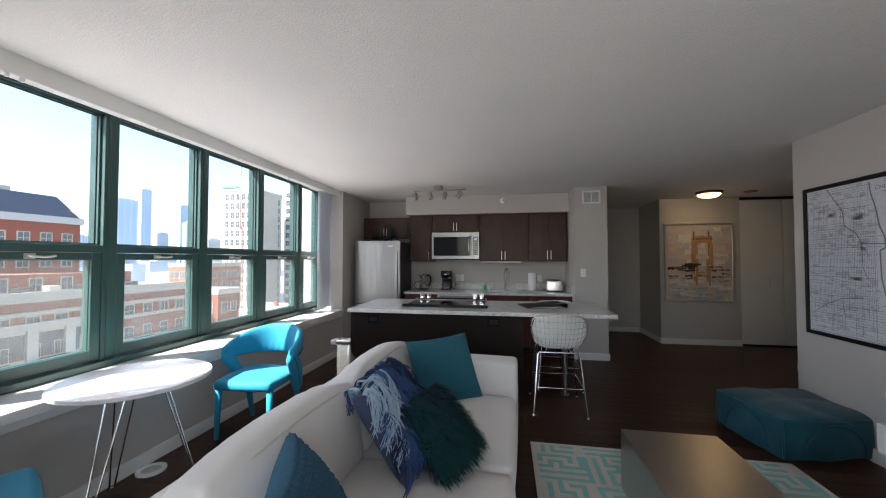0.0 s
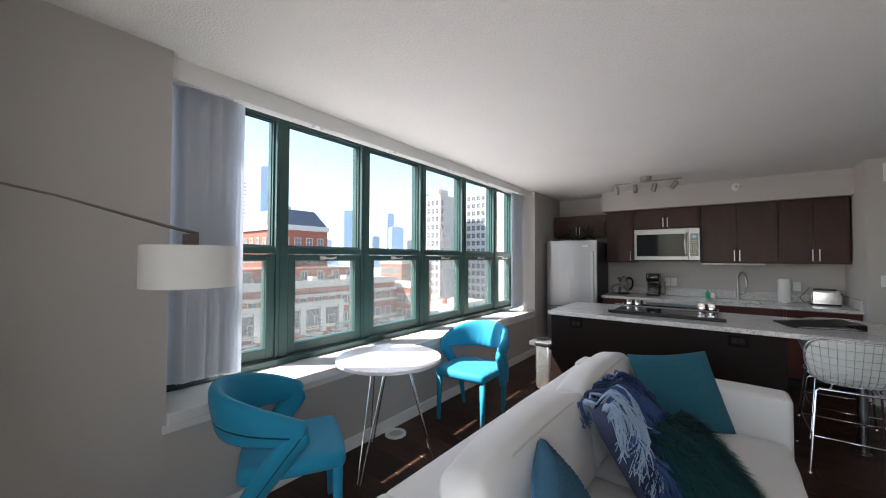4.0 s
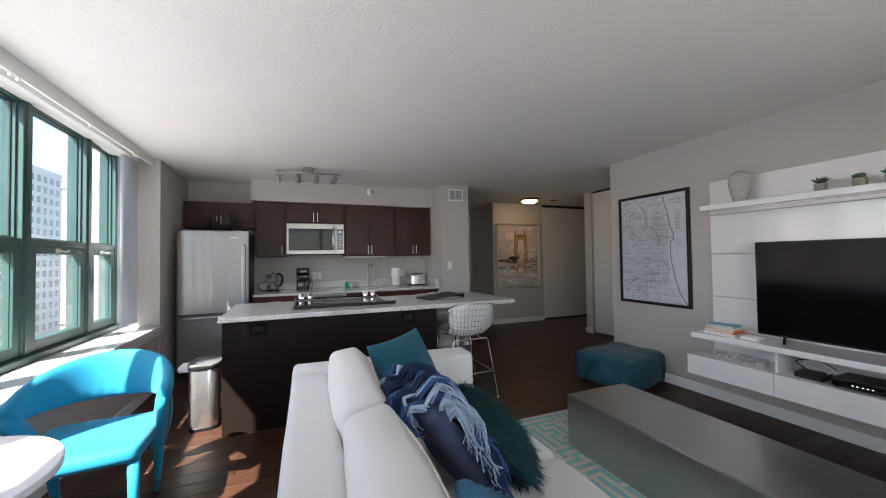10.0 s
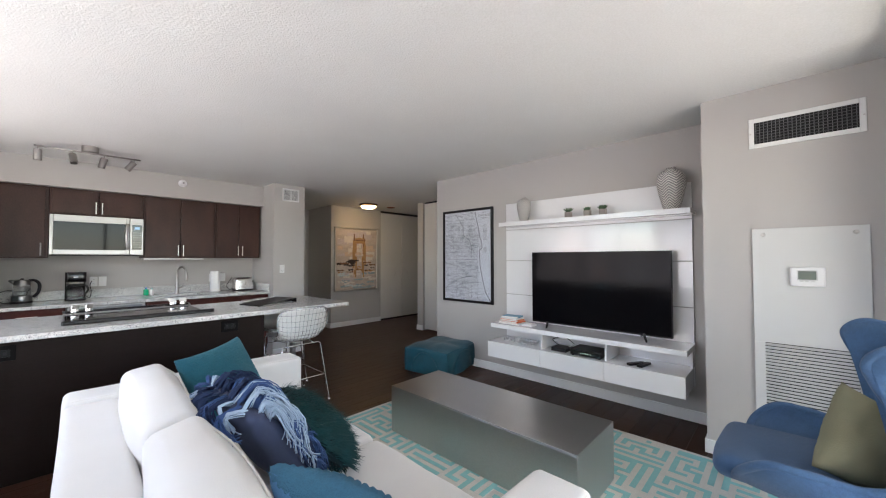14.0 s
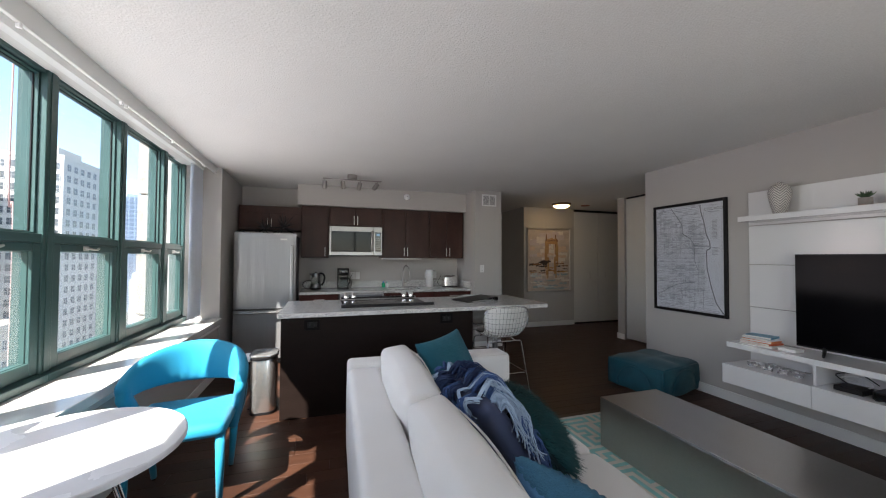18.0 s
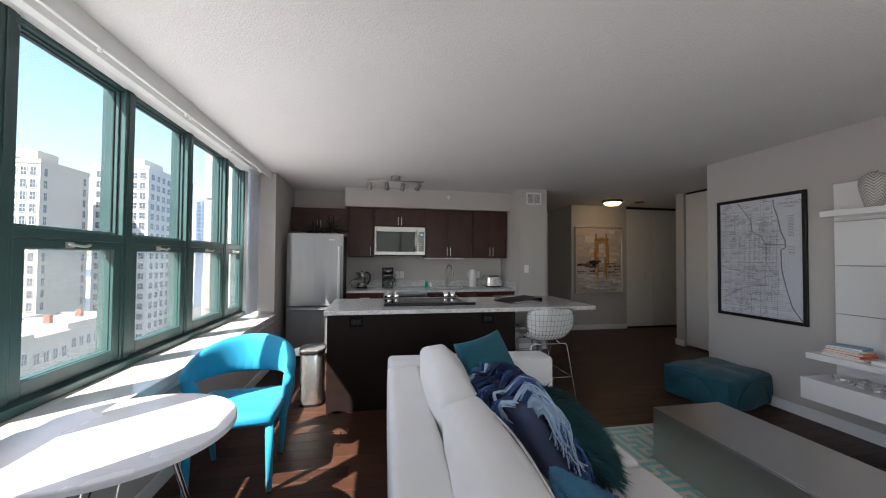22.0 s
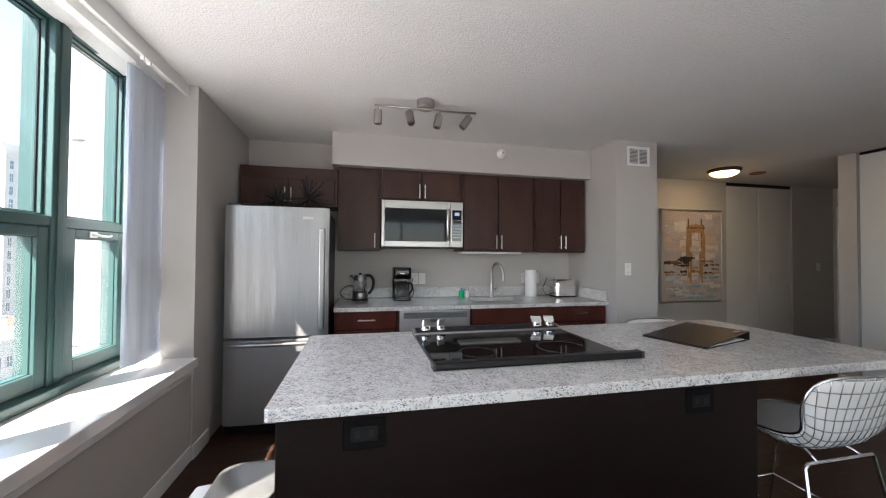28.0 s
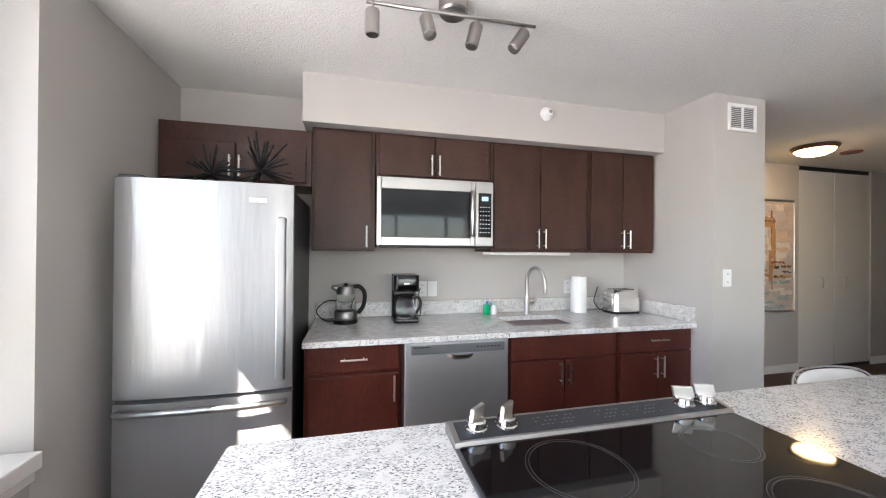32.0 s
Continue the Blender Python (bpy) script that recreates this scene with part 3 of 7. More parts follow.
cabinet("wall_cabinet", 3.141, 3.722, UY, 6.395, 1.374, 2.135,
        [("door", 3.160, 3.428, 1.395, 2.115, 3.420, 1.475, 0.135, True), ("door", 3.436, 3.708, 1.395, 2.115, 3.475, 1.475, 0.135, True)],
        "narrow espresso wood wall cabinet with two doors")
BY = 5.735
cabinet("base_cabinet", 1.210, 1.728, BY, 6.395, 0, 0.868,
        [("drawer_front", 1.232, 1.708, 0.722, 0.862, 1.468, 0.794, 0.14, False), ("door", 1.232, 1.708, 0.115, 0.700, 1.683, 0.627, 0.14, True)],
        "reddish espresso wood base cabinet with a drawer", 0.10)
cabinet("base_cabinet", 2.372, 3.138, BY, 6.395, 0, 0.868,
        [("drawer_front", 2.388, 3.116, 0.722, 0.858, 0, 0, 0, False), ("door", 2.388, 2.740, 0.115, 0.708, 2.712, 0.632, 0.14, True),
         ("door", 2.748, 3.116, 0.115, 0.708, 2.772, 0.632, 0.14, True)], "reddish espresso wood base cabinet under the sink", 0.10)
cabinet("base_cabinet", 3.141, 3.735, BY, 6.395, 0, 0.868,
        [("drawer_front", 3.158, 3.722, 0.722, 0.858, 3.44, 0.80, 0.145, False), ("door", 3.158, 3.446, 0.115, 0.708, 3.418, 0.622, 0.14, True),
         ("door", 3.454, 3.722, 0.115, 0.708, 3.473, 0.622, 0.14, True)], "reddish espresso wood base cabinet with drawer and doors", 0.10)


def plate_with_hole(x0, x1, y0, y1, a0, a1, b0, b1, z0, z1):
    bm = bmesh.new()
    xs, ys = (x0, a0, a1, x1), (y0, b0, b1, y1)
    v = [[[bm.verts.new((x, y, z)) for z in (z0, z1)] for y in ys] for x in xs]
    for i in range(3):
        for j in range(3):
            if i == j == 1:
                continue
            for k in (0, 1):
                bm.faces.new((v[i][j][k], v[i + 1][j][k], v[i + 1][j + 1][k], v[i][j + 1][k]))
    ring = [(0, 0), (1, 0), (2, 0), (3, 0), (3, 1), (3, 2), (3, 3), (2, 3), (1, 3), (0, 3), (0, 2), (0, 1)]
    for r in (ring, [(1, 1), (2, 1), (2, 2), (1, 2)]):
        for (i, j), (p, q) in zip(r, r[1:] + r[:1]):
            bm.faces.new((v[i][j][0], v[p][q][0], v[p][q][1], v[i][j][1]))
    return bm


ct = thing("worktop", (2.47, 6.05, 0.868), "speckled pale granite worktop with a low backsplash", "worktop")
part("slab", plate_with_hole(1.206, 3.737, 5.706, 6.395, 2.47, 2.97, 5.87, 6.20, 0.868, 0.90), GRANITE, ct, world=True)
wbox("backsplash", ct, GRANITE, 1.206, 3.716, 6.374, 6.395, 0.901, 1.005, 0.003)
wbox("backsplash", ct, GRANITE, 3.717, 3.737, 5.712, 6.395, 0.901, 1.005, 0.003)
sk = thing("sink", (2.72, 6.035, 0.70), "stainless steel undermount sink in the worktop", "sink")
bm = bmesh.new()
for c in ((2.466, 2.974, 5.866, 6.204, 0.70, 0.706), (2.466, 2.472, 5.866, 6.204, 0.706, 0.867), (2.968, 2.974, 5.866, 6.204, 0.706, 0.867),
          (2.472, 2.968, 5.866, 5.872, 0.706, 0.867), (2.472, 2.968, 6.198, 6.204, 0.706, 0.867)):
    box(*c, 0, bm)
part("basin", bm, STEEL, sk, world=True)
part("drain", turned([(0.0, 0.0), (0.04, 0.0), (0.045, 0.004), (0.03, 0.006), (0, 0.005)], 20, (2.72, 6.05, 0.706)), NICKEL, sk, "round steel drain", True, True)
fc = thing("tap", (2.76, 6.275, 0.90), "brushed nickel gooseneck kitchen tap", "tap")
part("base", turned([(0.0, 0), (0.028, 0), (0.028, 0.01), (0.022, 0.02), (0.021, 0.13), (0.016, 0.15), (0, 0.15)], 20), TRACK, fc, smooth=50)
part("spout", tube(smooth_line([(0, 0, 0.13), (0, 0, 0.26), (0.012, -0.02, 0.325), (0.035, -0.06, 0.355), (0.062, -0.10, 0.335), (0.076, -0.125, 0.28), (0.080, -0.13, 0.24)], 6), 0.0135, 10), TRACK, fc, smooth=60)
part("spray_head", turned([(0, 0), (0.014, 0), (0.016, 0.02), (0.014, 0.07), (0.011, 0.085), (0, 0.085)], 14, (0.081, -0.131, 0.165)), TRACK, fc, smooth=50)
part("lever", tube([(0.018, 0, 0.075), (0.05, 0, 0.08), (0.066, 0, 0.088), (0.068, -0.002, 0.14)], [0.014, 0.012, 0.007, 0.006], 8), TRACK, fc, smooth=50)

# fridge
DOORSTEEL = material("polished steel door", (0.35, 0.35, 0.355), 0.34, 0.60, vary=0.04, scale=1.5, stretch=(5, 5, 0.45), bump=0.7, bump_scale=1.8, spread=0.03)
fr = thing("fridge", (0.81, 5.95, 0), "brushed stainless steel fridge with a bottom freezer", "fridge")
wbox("body", fr, DARKSTEEL, 0.452, 1.168, 5.64, 6.32, 0.05, 1.675, 0.006)


def steel_door(name, z0, z1):
    bm = bmesh.new()
    n = 16
    rows = []
    for k in range(n + 1):
        u = k / n
        x = 0.444 + u * 0.732
        y = 5.575 + 0.016 * (2 * u - 1) ** 2 + (0.012 if k in (0, n) else 0)
        rows.append([bm.verts.new((x, y, z)) for z in (z0 + 0.004, z1 - 0.004)] + [bm.verts.new((x, 5.638, z)) for z in (z1, z0)])
    for a, b in zip(rows, rows[1:]):
        for k in range(4):
            bm.faces.new((a[k], b[k], b[(k + 1) % 4], a[(k + 1) % 4]))
    bm.faces.new(rows[0])
    bm.faces.new(rows[-1][::-1])
    return part(name, bm, DOORSTEEL, fr, "", 35, True)


dr = steel_door("fridge_door", 0.712, 1.695)
part("handle", box(1.108, 1.150, 5.545, 5.580, 0.766, 1.532, 0.008), STEEL, dr, "long steel handle", world=True)
wbox("badge", dr, NICKEL, 0.985, 1.065, 5.5755, 5.5785, 1.60, 1.622, 0.001, "small metal badge")
dr = steel_door("freezer_drawer", 0.075, 0.700)
part("handle", tube(smooth_line([(0.475, 5.578, 0.662), (0.50, 5.545, 0.668), (0.66, 5.522, 0.672), (0.81, 5.517, 0.673), (0.96, 5.522, 0.672), (1.12, 5.545, 0.668), (1.145, 5.578, 0.662)], 4), 0.015, 8),
     STEEL, dr, "curved steel freezer handle", True, True)
wbox("kick_grille", fr, BLACK, 0.46, 1.16, 5.60, 5.64, 0.012, 0.07, 0.004)
for x in (0.50, 1.12):
    part("foot", turned([(0, 0), (0.02, 0), (0.02, 0.012), (0.008, 0.014), (0.008, 0.055), (0, 0.055)], 12, (x, 5.66, 0)), BLACK, fr, smooth=40, world=True)
wbox("hinge_cover", fr, DARKSTEEL, 0.455, 0.55, 5.60, 5.70, 1.676, 1.707, 0.006)


# spiky metal ornaments on the fridge
def spiky(at, size, seed, label):
    rnd = random.Random(seed)
    t = thing("spiky_ornament", at, label, "ornament", "ornaments on the fridge")
    part("core", turned([(0, -0.014), (0.012, -0.008), (0.014, 0), (0.012, 0.008), (0, 0.014)], 10, (0, 0, size * 0.5)), BLACK, t, smooth=True)
    for k in range(34):
        z = rnd.uniform(-0.55, 1)
        a = rnd.uniform(0, 2 * math.pi)
        r = math.sqrt(1 - z * z)
        d = Vector((r * math.cos(a), r * math.sin(a), z))
        L = size * rnd.uniform(0.6, 1.0)
        if L * -d.z > size * 0.5:
            L = size * 0.5 / -d.z
        c = Vector((0, 0, size * 0.5))
        part("spike", tube([c, c + d * L], [0.0062, 0.0045], 6), BLACK, t)


spiky((0.77, 5.74, 1.676), 0.15, 3, "small black metal starburst on the fridge")
spiky((1.00, 5.72, 1.676), 0.20, 5, "black metal starburst ornament on the fridge")

# microwave
mw = thing("microwave", (1.98, 6.19, 1.404), "stainless microwave oven under the wall cabinet", "microwave")
wbox("body", mw, DARKSTEEL, 1.598, 2.366, 6.03, 6.395, 1.412, 1.842, 0.003)
door = part("door", frame_bars("x", 1.595, 2.238, 1.412, 1.842, 0.03, 6.0, 6.029, None, 0.052, 0.075), STEEL, mw, world=True)
wbox("window", door, material("smoked oven glass", (0.02, 0.022, 0.024), 0.05, vary=0.2, spec=0.2), 1.622, 2.21, 6.004, 6.028, 1.462, 1.77, 0.0, "dark glass door window")
part("handle", tube(smooth_line([(2.222, 6.0, 1.765), (2.216, 5.975, 1.74), (2.208, 5.958, 1.63), (2.216, 5.975, 1.51), (2.222, 6.0, 1.485)], 5), 0.016, 8), NICKEL, door, "curved steel handle", True, True)
cp = wbox("control_panel", mw, STEEL, 2.242, 2.367, 6.0, 6.029, 1.412, 1.842, 0.003)
wbox("key_field", cp, BLACKGLASS, 2.262, 2.352, 5.997, 6.001, 1.47, 1.765, 0.001)
wbox("display", cp, glow("pale blue display", (0.35, 0.6, 0.9), 0.08, (0.2, 0.3, 0.4)), 2.284, 2.33, 5.9955, 5.9965, 1.712, 1.742)
for r in range(7):
    for c in range(4):
        wbox("key", cp, WHITE, 2.272 + c * 0.02, 2.280 + c * 0.02, 5.9955, 5.9965, 1.50 + r * 0.028, 1.506 + r * 0.028)
wbox("vent_grille", mw, BLACK, 1.60, 2.365, 6.01, 6.39, 1.398, 1.411, 0.002)
lb = thing("cabinet_light", (2.70, 6.2, 1.35), "white strip light under the wall cabinet", "lamp")
wbox("housing", lb, WHITE, 2.38, 3.02, 6.10, 6.24, 1.352, 1.3735, 0.006)

# dishwasher
dw = thing("dishwasher", (2.05, 6.0, 0), "stainless steel dishwasher between the base cabinets", "dishwasher")
wbox("body", dw, DARKSTEEL, 1.735, 2.365, 5.76, 6.39, 0.0, 0.864)
ft = wbox("door", dw, material("satin dishwasher steel", (0.62, 0.62, 0.62), 0.5, 1.0, vary=0.05, scale=2, stretch=(0.5, 0.5, 30)), 1.742, 2.360, 5.725, 5.759, 0.10, 0.862, 0.005, seg=2)
wbox("control_strip", ft, material("grey console", (0.32, 0.33, 0.34), 0.3, 0.7), 1.775, 2.335, 5.7225, 5.7255, 0.795, 0.846, 0.002)
for k in range(7):
    wbox("button", ft, BLACK, 2.16 + 0.022 * k, 2.172 + 0.022 * k, 5.721, 5.7226, 0.822, 0.827)
for k in range(6):
    wbox("vent_slot", ft, BLACK, 1.79 + 0.016 * k, 1.800 + 0.016 * k, 5.721, 5.7226, 0.832, 0.838)
bm = turned([(0.0, 0), (0.055, 0.0), (0.075, 0.012), (0.082, 0.03)], 24)
bmesh.ops.scale(bm, verts=bm.verts, vec=(1.0, 0.35, 1.0))
bmesh.ops.translate(bm, verts=bm.verts, vec=(2.06, 5.722, 0.762))
part("pocket_handle", bm, NICKEL, ft, "scooped pocket handle", True, True)

# things on the worktop
kt = thing("kettle", (1.412, 6.20, 0.90), "glass and steel electric kettle with a black handle", "kettle")
part("base", turned([(0, 0), (0.078, 0), (0.078, 0.018), (0.07, 0.022), (0, 0.022)], 28), BLACK, kt, smooth=50)
part("foot_band", turned([(0.070, 0.022), (0.074, 0.03), (0.072, 0.075), (0.066, 0.08)], 28), STEEL, kt, smooth=60)
part("glass_wall", turned([(0.066, 0.08), (0.060, 0.19)], 28), glass("kettle glass"), kt, "clear glass wall", True)
part("top_band", turned([(0.060, 0.19), (0.058, 0.225), (0.05, 0.24), (0.0, 0.245)], 28), STEEL, kt, smooth=50)
part("spout", tube([(-0.05, 0, 0.222), (-0.09, 0, 0.238)], [0.022, 0.010], 8), STEEL, kt, smooth=True)
part("handle", tube(smooth_line([(0.045, 0, 0.235), (0.09, 0, 0.235), (0.122, 0, 0.19), (0.115, 0, 0.11), (0.08, 0, 0.06)], 5), 0.014, 8), BLACK, kt, "black curved handle", True)
part("lid_knob", turned([(0, 0.245), (0.012, 0.245), (0.015, 0.258), (0, 0.262)], 12), BLACK, kt, smooth=True)
part("cord", tube(smooth_line([(-0.07, 0.02, 0.01), (-0.14, 0.05, 0.012), (-0.19, 0.09, 0.07), (-0.13, 0.13, 0.125), (-0.06, 0.15, 0.12), (-0.03, 0.17, 0.06)], 6), 0.004, 6), BLACK, kt, "black power cord", True)

BLACKGLOSS = material("glossy black plastic", (0.004, 0.004, 0.0045), 0.16, vary=0.2, spec=0.45)
cm = thing("coffee_maker", (1.805, 6.20, 0.90), "black drip coffee maker with a glass jug", "coffee maker")
part("base", slab(rounded(-0.085, 0.085, -0.11, 0.11, 0.03), 0, 0.028, 0.005), BLACKGLOSS, cm, smooth=40)
part("column", slab(rounded(-0.083, 0.083, 0.03, 0.11, 0.02), 0.028, 0.315, 0.004), BLACKGLOSS, cm, smooth=40)
part("filter_head", slab(rounded(-0.085, 0.085, -0.10, 0.03, 0.03), 0.205, 0.315, 0.005), BLACKGLOSS, cm, smooth=40)
part("hotplate", turned([(0, 0.028), (0.062, 0.028), (0.062, 0.033), (0, 0.033)], 24, (0, -0.04, 0)), STEEL, cm, smooth=40)
jug = part("jug", turned([(0.045, 0.034), (0.064, 0.05), (0.068, 0.09), (0.055, 0.14), (0.05, 0.15)], 24, (0, -0.04, 0)), glass("jug glass"), cm, "clear glass jug", True)
part("jug_band", turned([(0.0515, 0.15), (0.052, 0.165), (0.03, 0.176), (0, 0.178)], 24, (0, -0.04, 0)), BLACK, jug, smooth=50)
part("jug_handle", tube(smooth_line([(0.045, -0.05, 0.165), (0.085, -0.06, 0.16), (0.098, -0.065, 0.11), (0.07, -0.055, 0.06)], 5), 0.010, 8), BLACK, jug, smooth=True)
wbox("label_bar", cm, WHITE, 1.785, 1.825, 6.0985, 6.1005, 1.155, 1.166)
part("cord", tube(smooth_line([(0.08, 0.09, 0.05), (0.12, 0.10, 0.01), (0.135, 0.12, 0.08), (0.125, 0.16, 0.15), (0.14, 0.185, 0.20)], 6), 0.004, 6), BLACK, cm, "black power cord", True)

tw = thing("paper_towel_roll", (3.20, 6.26, 0.90), "white paper towel roll standing on end", "paper towel")
part("roll", turned([(0.02, 0.004), (0.058, 0.004), (0.061, 0.008), (0.061, 0.28), (0.058, 0.284), (0.02, 0.284), (0.02, 0.004)], 32), material("soft white paper", (0.82, 0.82, 0.81), 0.9, vary=0.04, scale=30, bump=0.4, bump_scale=90), tw, smooth=50)
part("holder_base", turned([(0, 0), (0.07, 0), (0.07, 0.004), (0, 0.004)], 28), STEEL, tw, smooth=40)

ts = thing("toaster", (3.535, 6.19, 0.90), "stainless steel two-slot toaster with black ends", "toaster")
TOASTSTEEL = material("polished toaster steel", (0.84, 0.82, 0.80), 0.24, 1.0, vary=0.03)
bm = slab(rounded(-0.118, 0.118, -0.085, 0.085, 0.035), 0.018, 0.185, 0.0)
bmesh.ops.bevel(bm, geom=[e for e in bm.edges if min(v.co.z for v in e.verts) > 0.18], offset=0.04, segments=5, affect="EDGES", profile=0.5)
part("body", bm, TOASTSTEEL, ts, smooth=60)
for s in (-1, 1):
    part("end_cap", slab(rounded(min(s * 0.110, s * 0.122), max(s * 0.110, s * 0.122), -0.060, 0.060, 0.005), 0.018, 0.13, 0.012), TOASTSTEEL, ts, smooth=50)
part("plinth", slab(rounded(-0.122, 0.122, -0.08, 0.08, 0.03), 0, 0.018), BLACK, ts, smooth=40)
for y in (-0.035, 0.035):
    part("slot", box(-0.09, 0.09, y - 0.009, y + 0.009, 0.1855, 0.187), BLACK, ts)
part("lever", box(0.122, 0.14, -0.02, 0.02, 0.12, 0.135, 0.004), BLACK, ts)
part("cord", tube(smooth_line([(-0.12, 0.05, 0.03), (-0.165, 0.03, 0.02), (-0.2, 0.05, 0.07), (-0.17, 0.10, 0.10), (-0.10, 0.15, 0.19)], 6), 0.0035, 6), BLACK, ts, smooth=True)

GREENSOAP = material("green dish soap", (0.0, 0.42, 0.17), 0.2, vary=0.1)
sb = thing("soap_bottle", (2.44, 6.30, 0.90), "green dish soap bottle behind the sink", "bottle")
part("bottle", slab(rounded(-0.026, 0.026, -0.018, 0.018, 0.012), 0, 0.075, 0.008), GREENSOAP, sb, smooth=40)
part("cap", turned([(0, 0.075), (0.011, 0.075), (0.010, 0.095), (0.005, 0.10), (0, 0.10)], 12), material("blue cap", (0.03, 0.2, 0.55), 0.3), sb, "blue cap", 40)
sb = thing("soap_bottle", (2.50, 6.31, 0.90), "small white soap bottle behind the sink", "bottle")
part("bottle", turned([(0, 0), (0.022, 0), (0.024, 0.01), (0.024, 0.05), (0.012, 0.068), (0, 0.068)], 16), WHITE, sb, smooth=50)
part("cap", turned([(0, 0.068), (0.010, 0.068), (0.010, 0.09), (0, 0.092)], 12), material("mint cap", (0.3, 0.6, 0.55), 0.3), sb, "mint cap", 40)


def wall_outlet(name, x, y, z, w, h, label, slots=True, mat=None, face="-y"):
    t = thing(name, (x, y, z), label, "outlet")
    m = mat or WHITE
    part("plate", box(-w / 2, w / 2, -0.006, 0, -h / 2, h / 2, 0.003), m, t)
    if slots:
        for s in (-1, 1):
            r = part("receptacle", box(-0.015, 0.015, -0.009, -0.006, s * h * 0.24 - 0.014, s * h * 0.24 + 0.014, 0.002), m, t)
            for q in (-1, 1):
                part("slot", box(q * 0.006 - 0.0012, q * 0.006 + 0.0012, -0.0096, -0.0088, s * h * 0.24 - 0.005, s * h * 0.24 + 0.005), BLACK, r)
    else:
        part("rocker", box(-0.015, 0.015, -0.010, -0.006, -0.03, 0.03, 0.002), m, t)
    return t


wall_outlet("wall_outlet", 1.962, 6.40, 1.092, 0.07, 0.115, "white double outlet behind the coffee maker")
wall_outlet("light_switch", 2.040, 6.40, 1.092, 0.07, 0.115, "white rocker switch beside the outlet", False)
wall_outlet("wall_outlet", 3.19, 6.40, 1.092, 0.07, 0.115, "white outlet beside the paper towels")
wall_outlet("light_switch", 3.33, 6.40, 1.092, 0.07, 0.115, "white rocker switch behind the paper towels", False)
wall_outlet("wall_outlet", 3.860, 5.60, 1.216, 0.07, 0.115, "white double outlet on the pier")

# return air grille, smoke alarm, track light
vg = thing("return_grille", (3.978, 5.60, 2.197), "white air grille high on the pier", "vent")
part("frame", frame_bars("x", 3.856, 4.10, 2.195, 2.378, 0.022, 5.588, 5.60), WHITE, vg, world=True)
wbox("divider", vg, WHITE, 3.972, 3.984, 5.589, 5.599, 2.217, 2.356)
# grey sheet painted as the shade of the duct behind the slats
wbox("backing", vg, material("painted void shade", (0.16, 0.16, 0.16), 0.9), 3.878, 4.078, 5.5975, 5.5992, 2.217, 2.356)
for k in range(11):
    s = part("slat", box(3.878, 4.078, -0.004, 0.004, -0.0012, 0.0012), WHITE, vg)
    bmesh_shift = Vector((0, 5.593, 2.225 + 0.0125 * k)) - vg.matrix_basis.translation
    s.location = (-vg.matrix_basis.translation.x, bmesh_shift.y, bmesh_shift.z)
    s.rotation_euler = (radians(40), 0, 0)

sa = thing("smoke_alarm", (2.745, 5.985, 2.33), "white round alarm on the soffit face", "alarm")
bm = turned([(0, 0), (0.045, 0), (0.048, 0.012), (0.03, 0.03), (0.022, 0.055), (0, 0.058)], 24)
bmesh.ops.rotate(bm, verts=bm.verts, cent=(0, 0, 0), matrix=Matrix.Rotation(radians(90), 3, "X"))
part("case", bm, WHITE, sa, smooth=40)
bm = turned([(0, 0.058), (0.012, 0.058), (0.010, 0.066), (0, 0.067)], 12)
bmesh.ops.rotate(bm, verts=bm.verts, cent=(0, 0, 0), matrix=Matrix.Rotation(radians(90), 3, "X"))
part("lens", bm, STEEL, sa, smooth=40)

tl = thing("track_light", (1.86, 5.20, ceiling_at(5.2)), "satin nickel track light with four spots", "lamp")
part("canopy", turned([(0, 0), (0.062, 0), (0.062, -0.05), (0.055, -0.058), (0, -0.058)], 28), TRACK, tl, smooth=40)
part("bar", tube([(-0.36, 0, -0.063), (0.37, -0.02, -0.063)], 0.008, 8), TRACK, tl, smooth=True)
for x, tilt, turn in ((-0.335, 4, 0), (-0.12, -22, 20), (0.10, 14, 90), (0.32, 34, 90)):
    y = -0.01 + 0.02 * -x
    part("stem", tube([(x, y, -0.063), (x, y, -0.10)], 0.005, 6), TRACK, tl, smooth=True)
    h = turned([(0, 0), (0.026, 0), (0.028, -0.004), (0.028, -0.095), (0.024, -0.098), (0.023, -0.07), (0, -0.068)], 18)
    bmesh.ops.rotate(h, verts=h.verts, cent=(0, 0, 0), matrix=Matrix.Rotation(radians(turn), 3, "Z") @ Matrix.Rotation(radians(tilt), 3, "X"))
    bmesh.ops.translate(h, verts=h.verts, vec=(x, y, -0.095))
    part("spot_head", h, TRACK, tl, smooth=40)

# ---- island ----
isl = thing("kitchen_island", (2.07, 4.23, 0), "dark espresso wood kitchen island", "island")
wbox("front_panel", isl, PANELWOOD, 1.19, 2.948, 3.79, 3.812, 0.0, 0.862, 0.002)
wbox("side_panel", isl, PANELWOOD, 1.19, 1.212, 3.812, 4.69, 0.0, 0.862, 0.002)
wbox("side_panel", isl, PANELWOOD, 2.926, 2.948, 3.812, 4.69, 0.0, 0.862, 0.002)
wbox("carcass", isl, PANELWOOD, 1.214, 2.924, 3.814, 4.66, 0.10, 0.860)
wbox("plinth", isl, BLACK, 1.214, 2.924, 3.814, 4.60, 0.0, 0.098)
ic = thing("island_worktop", (2.48, 4.23, 0.862), "speckled pale granite island worktop with an overhang", "worktop")
part("slab", slab(rounded(1.165, 3.80, 3.757, 4.715, 0.012, 2), 0.862, 0.90, 0.004), GRANITE, ic, world=True)
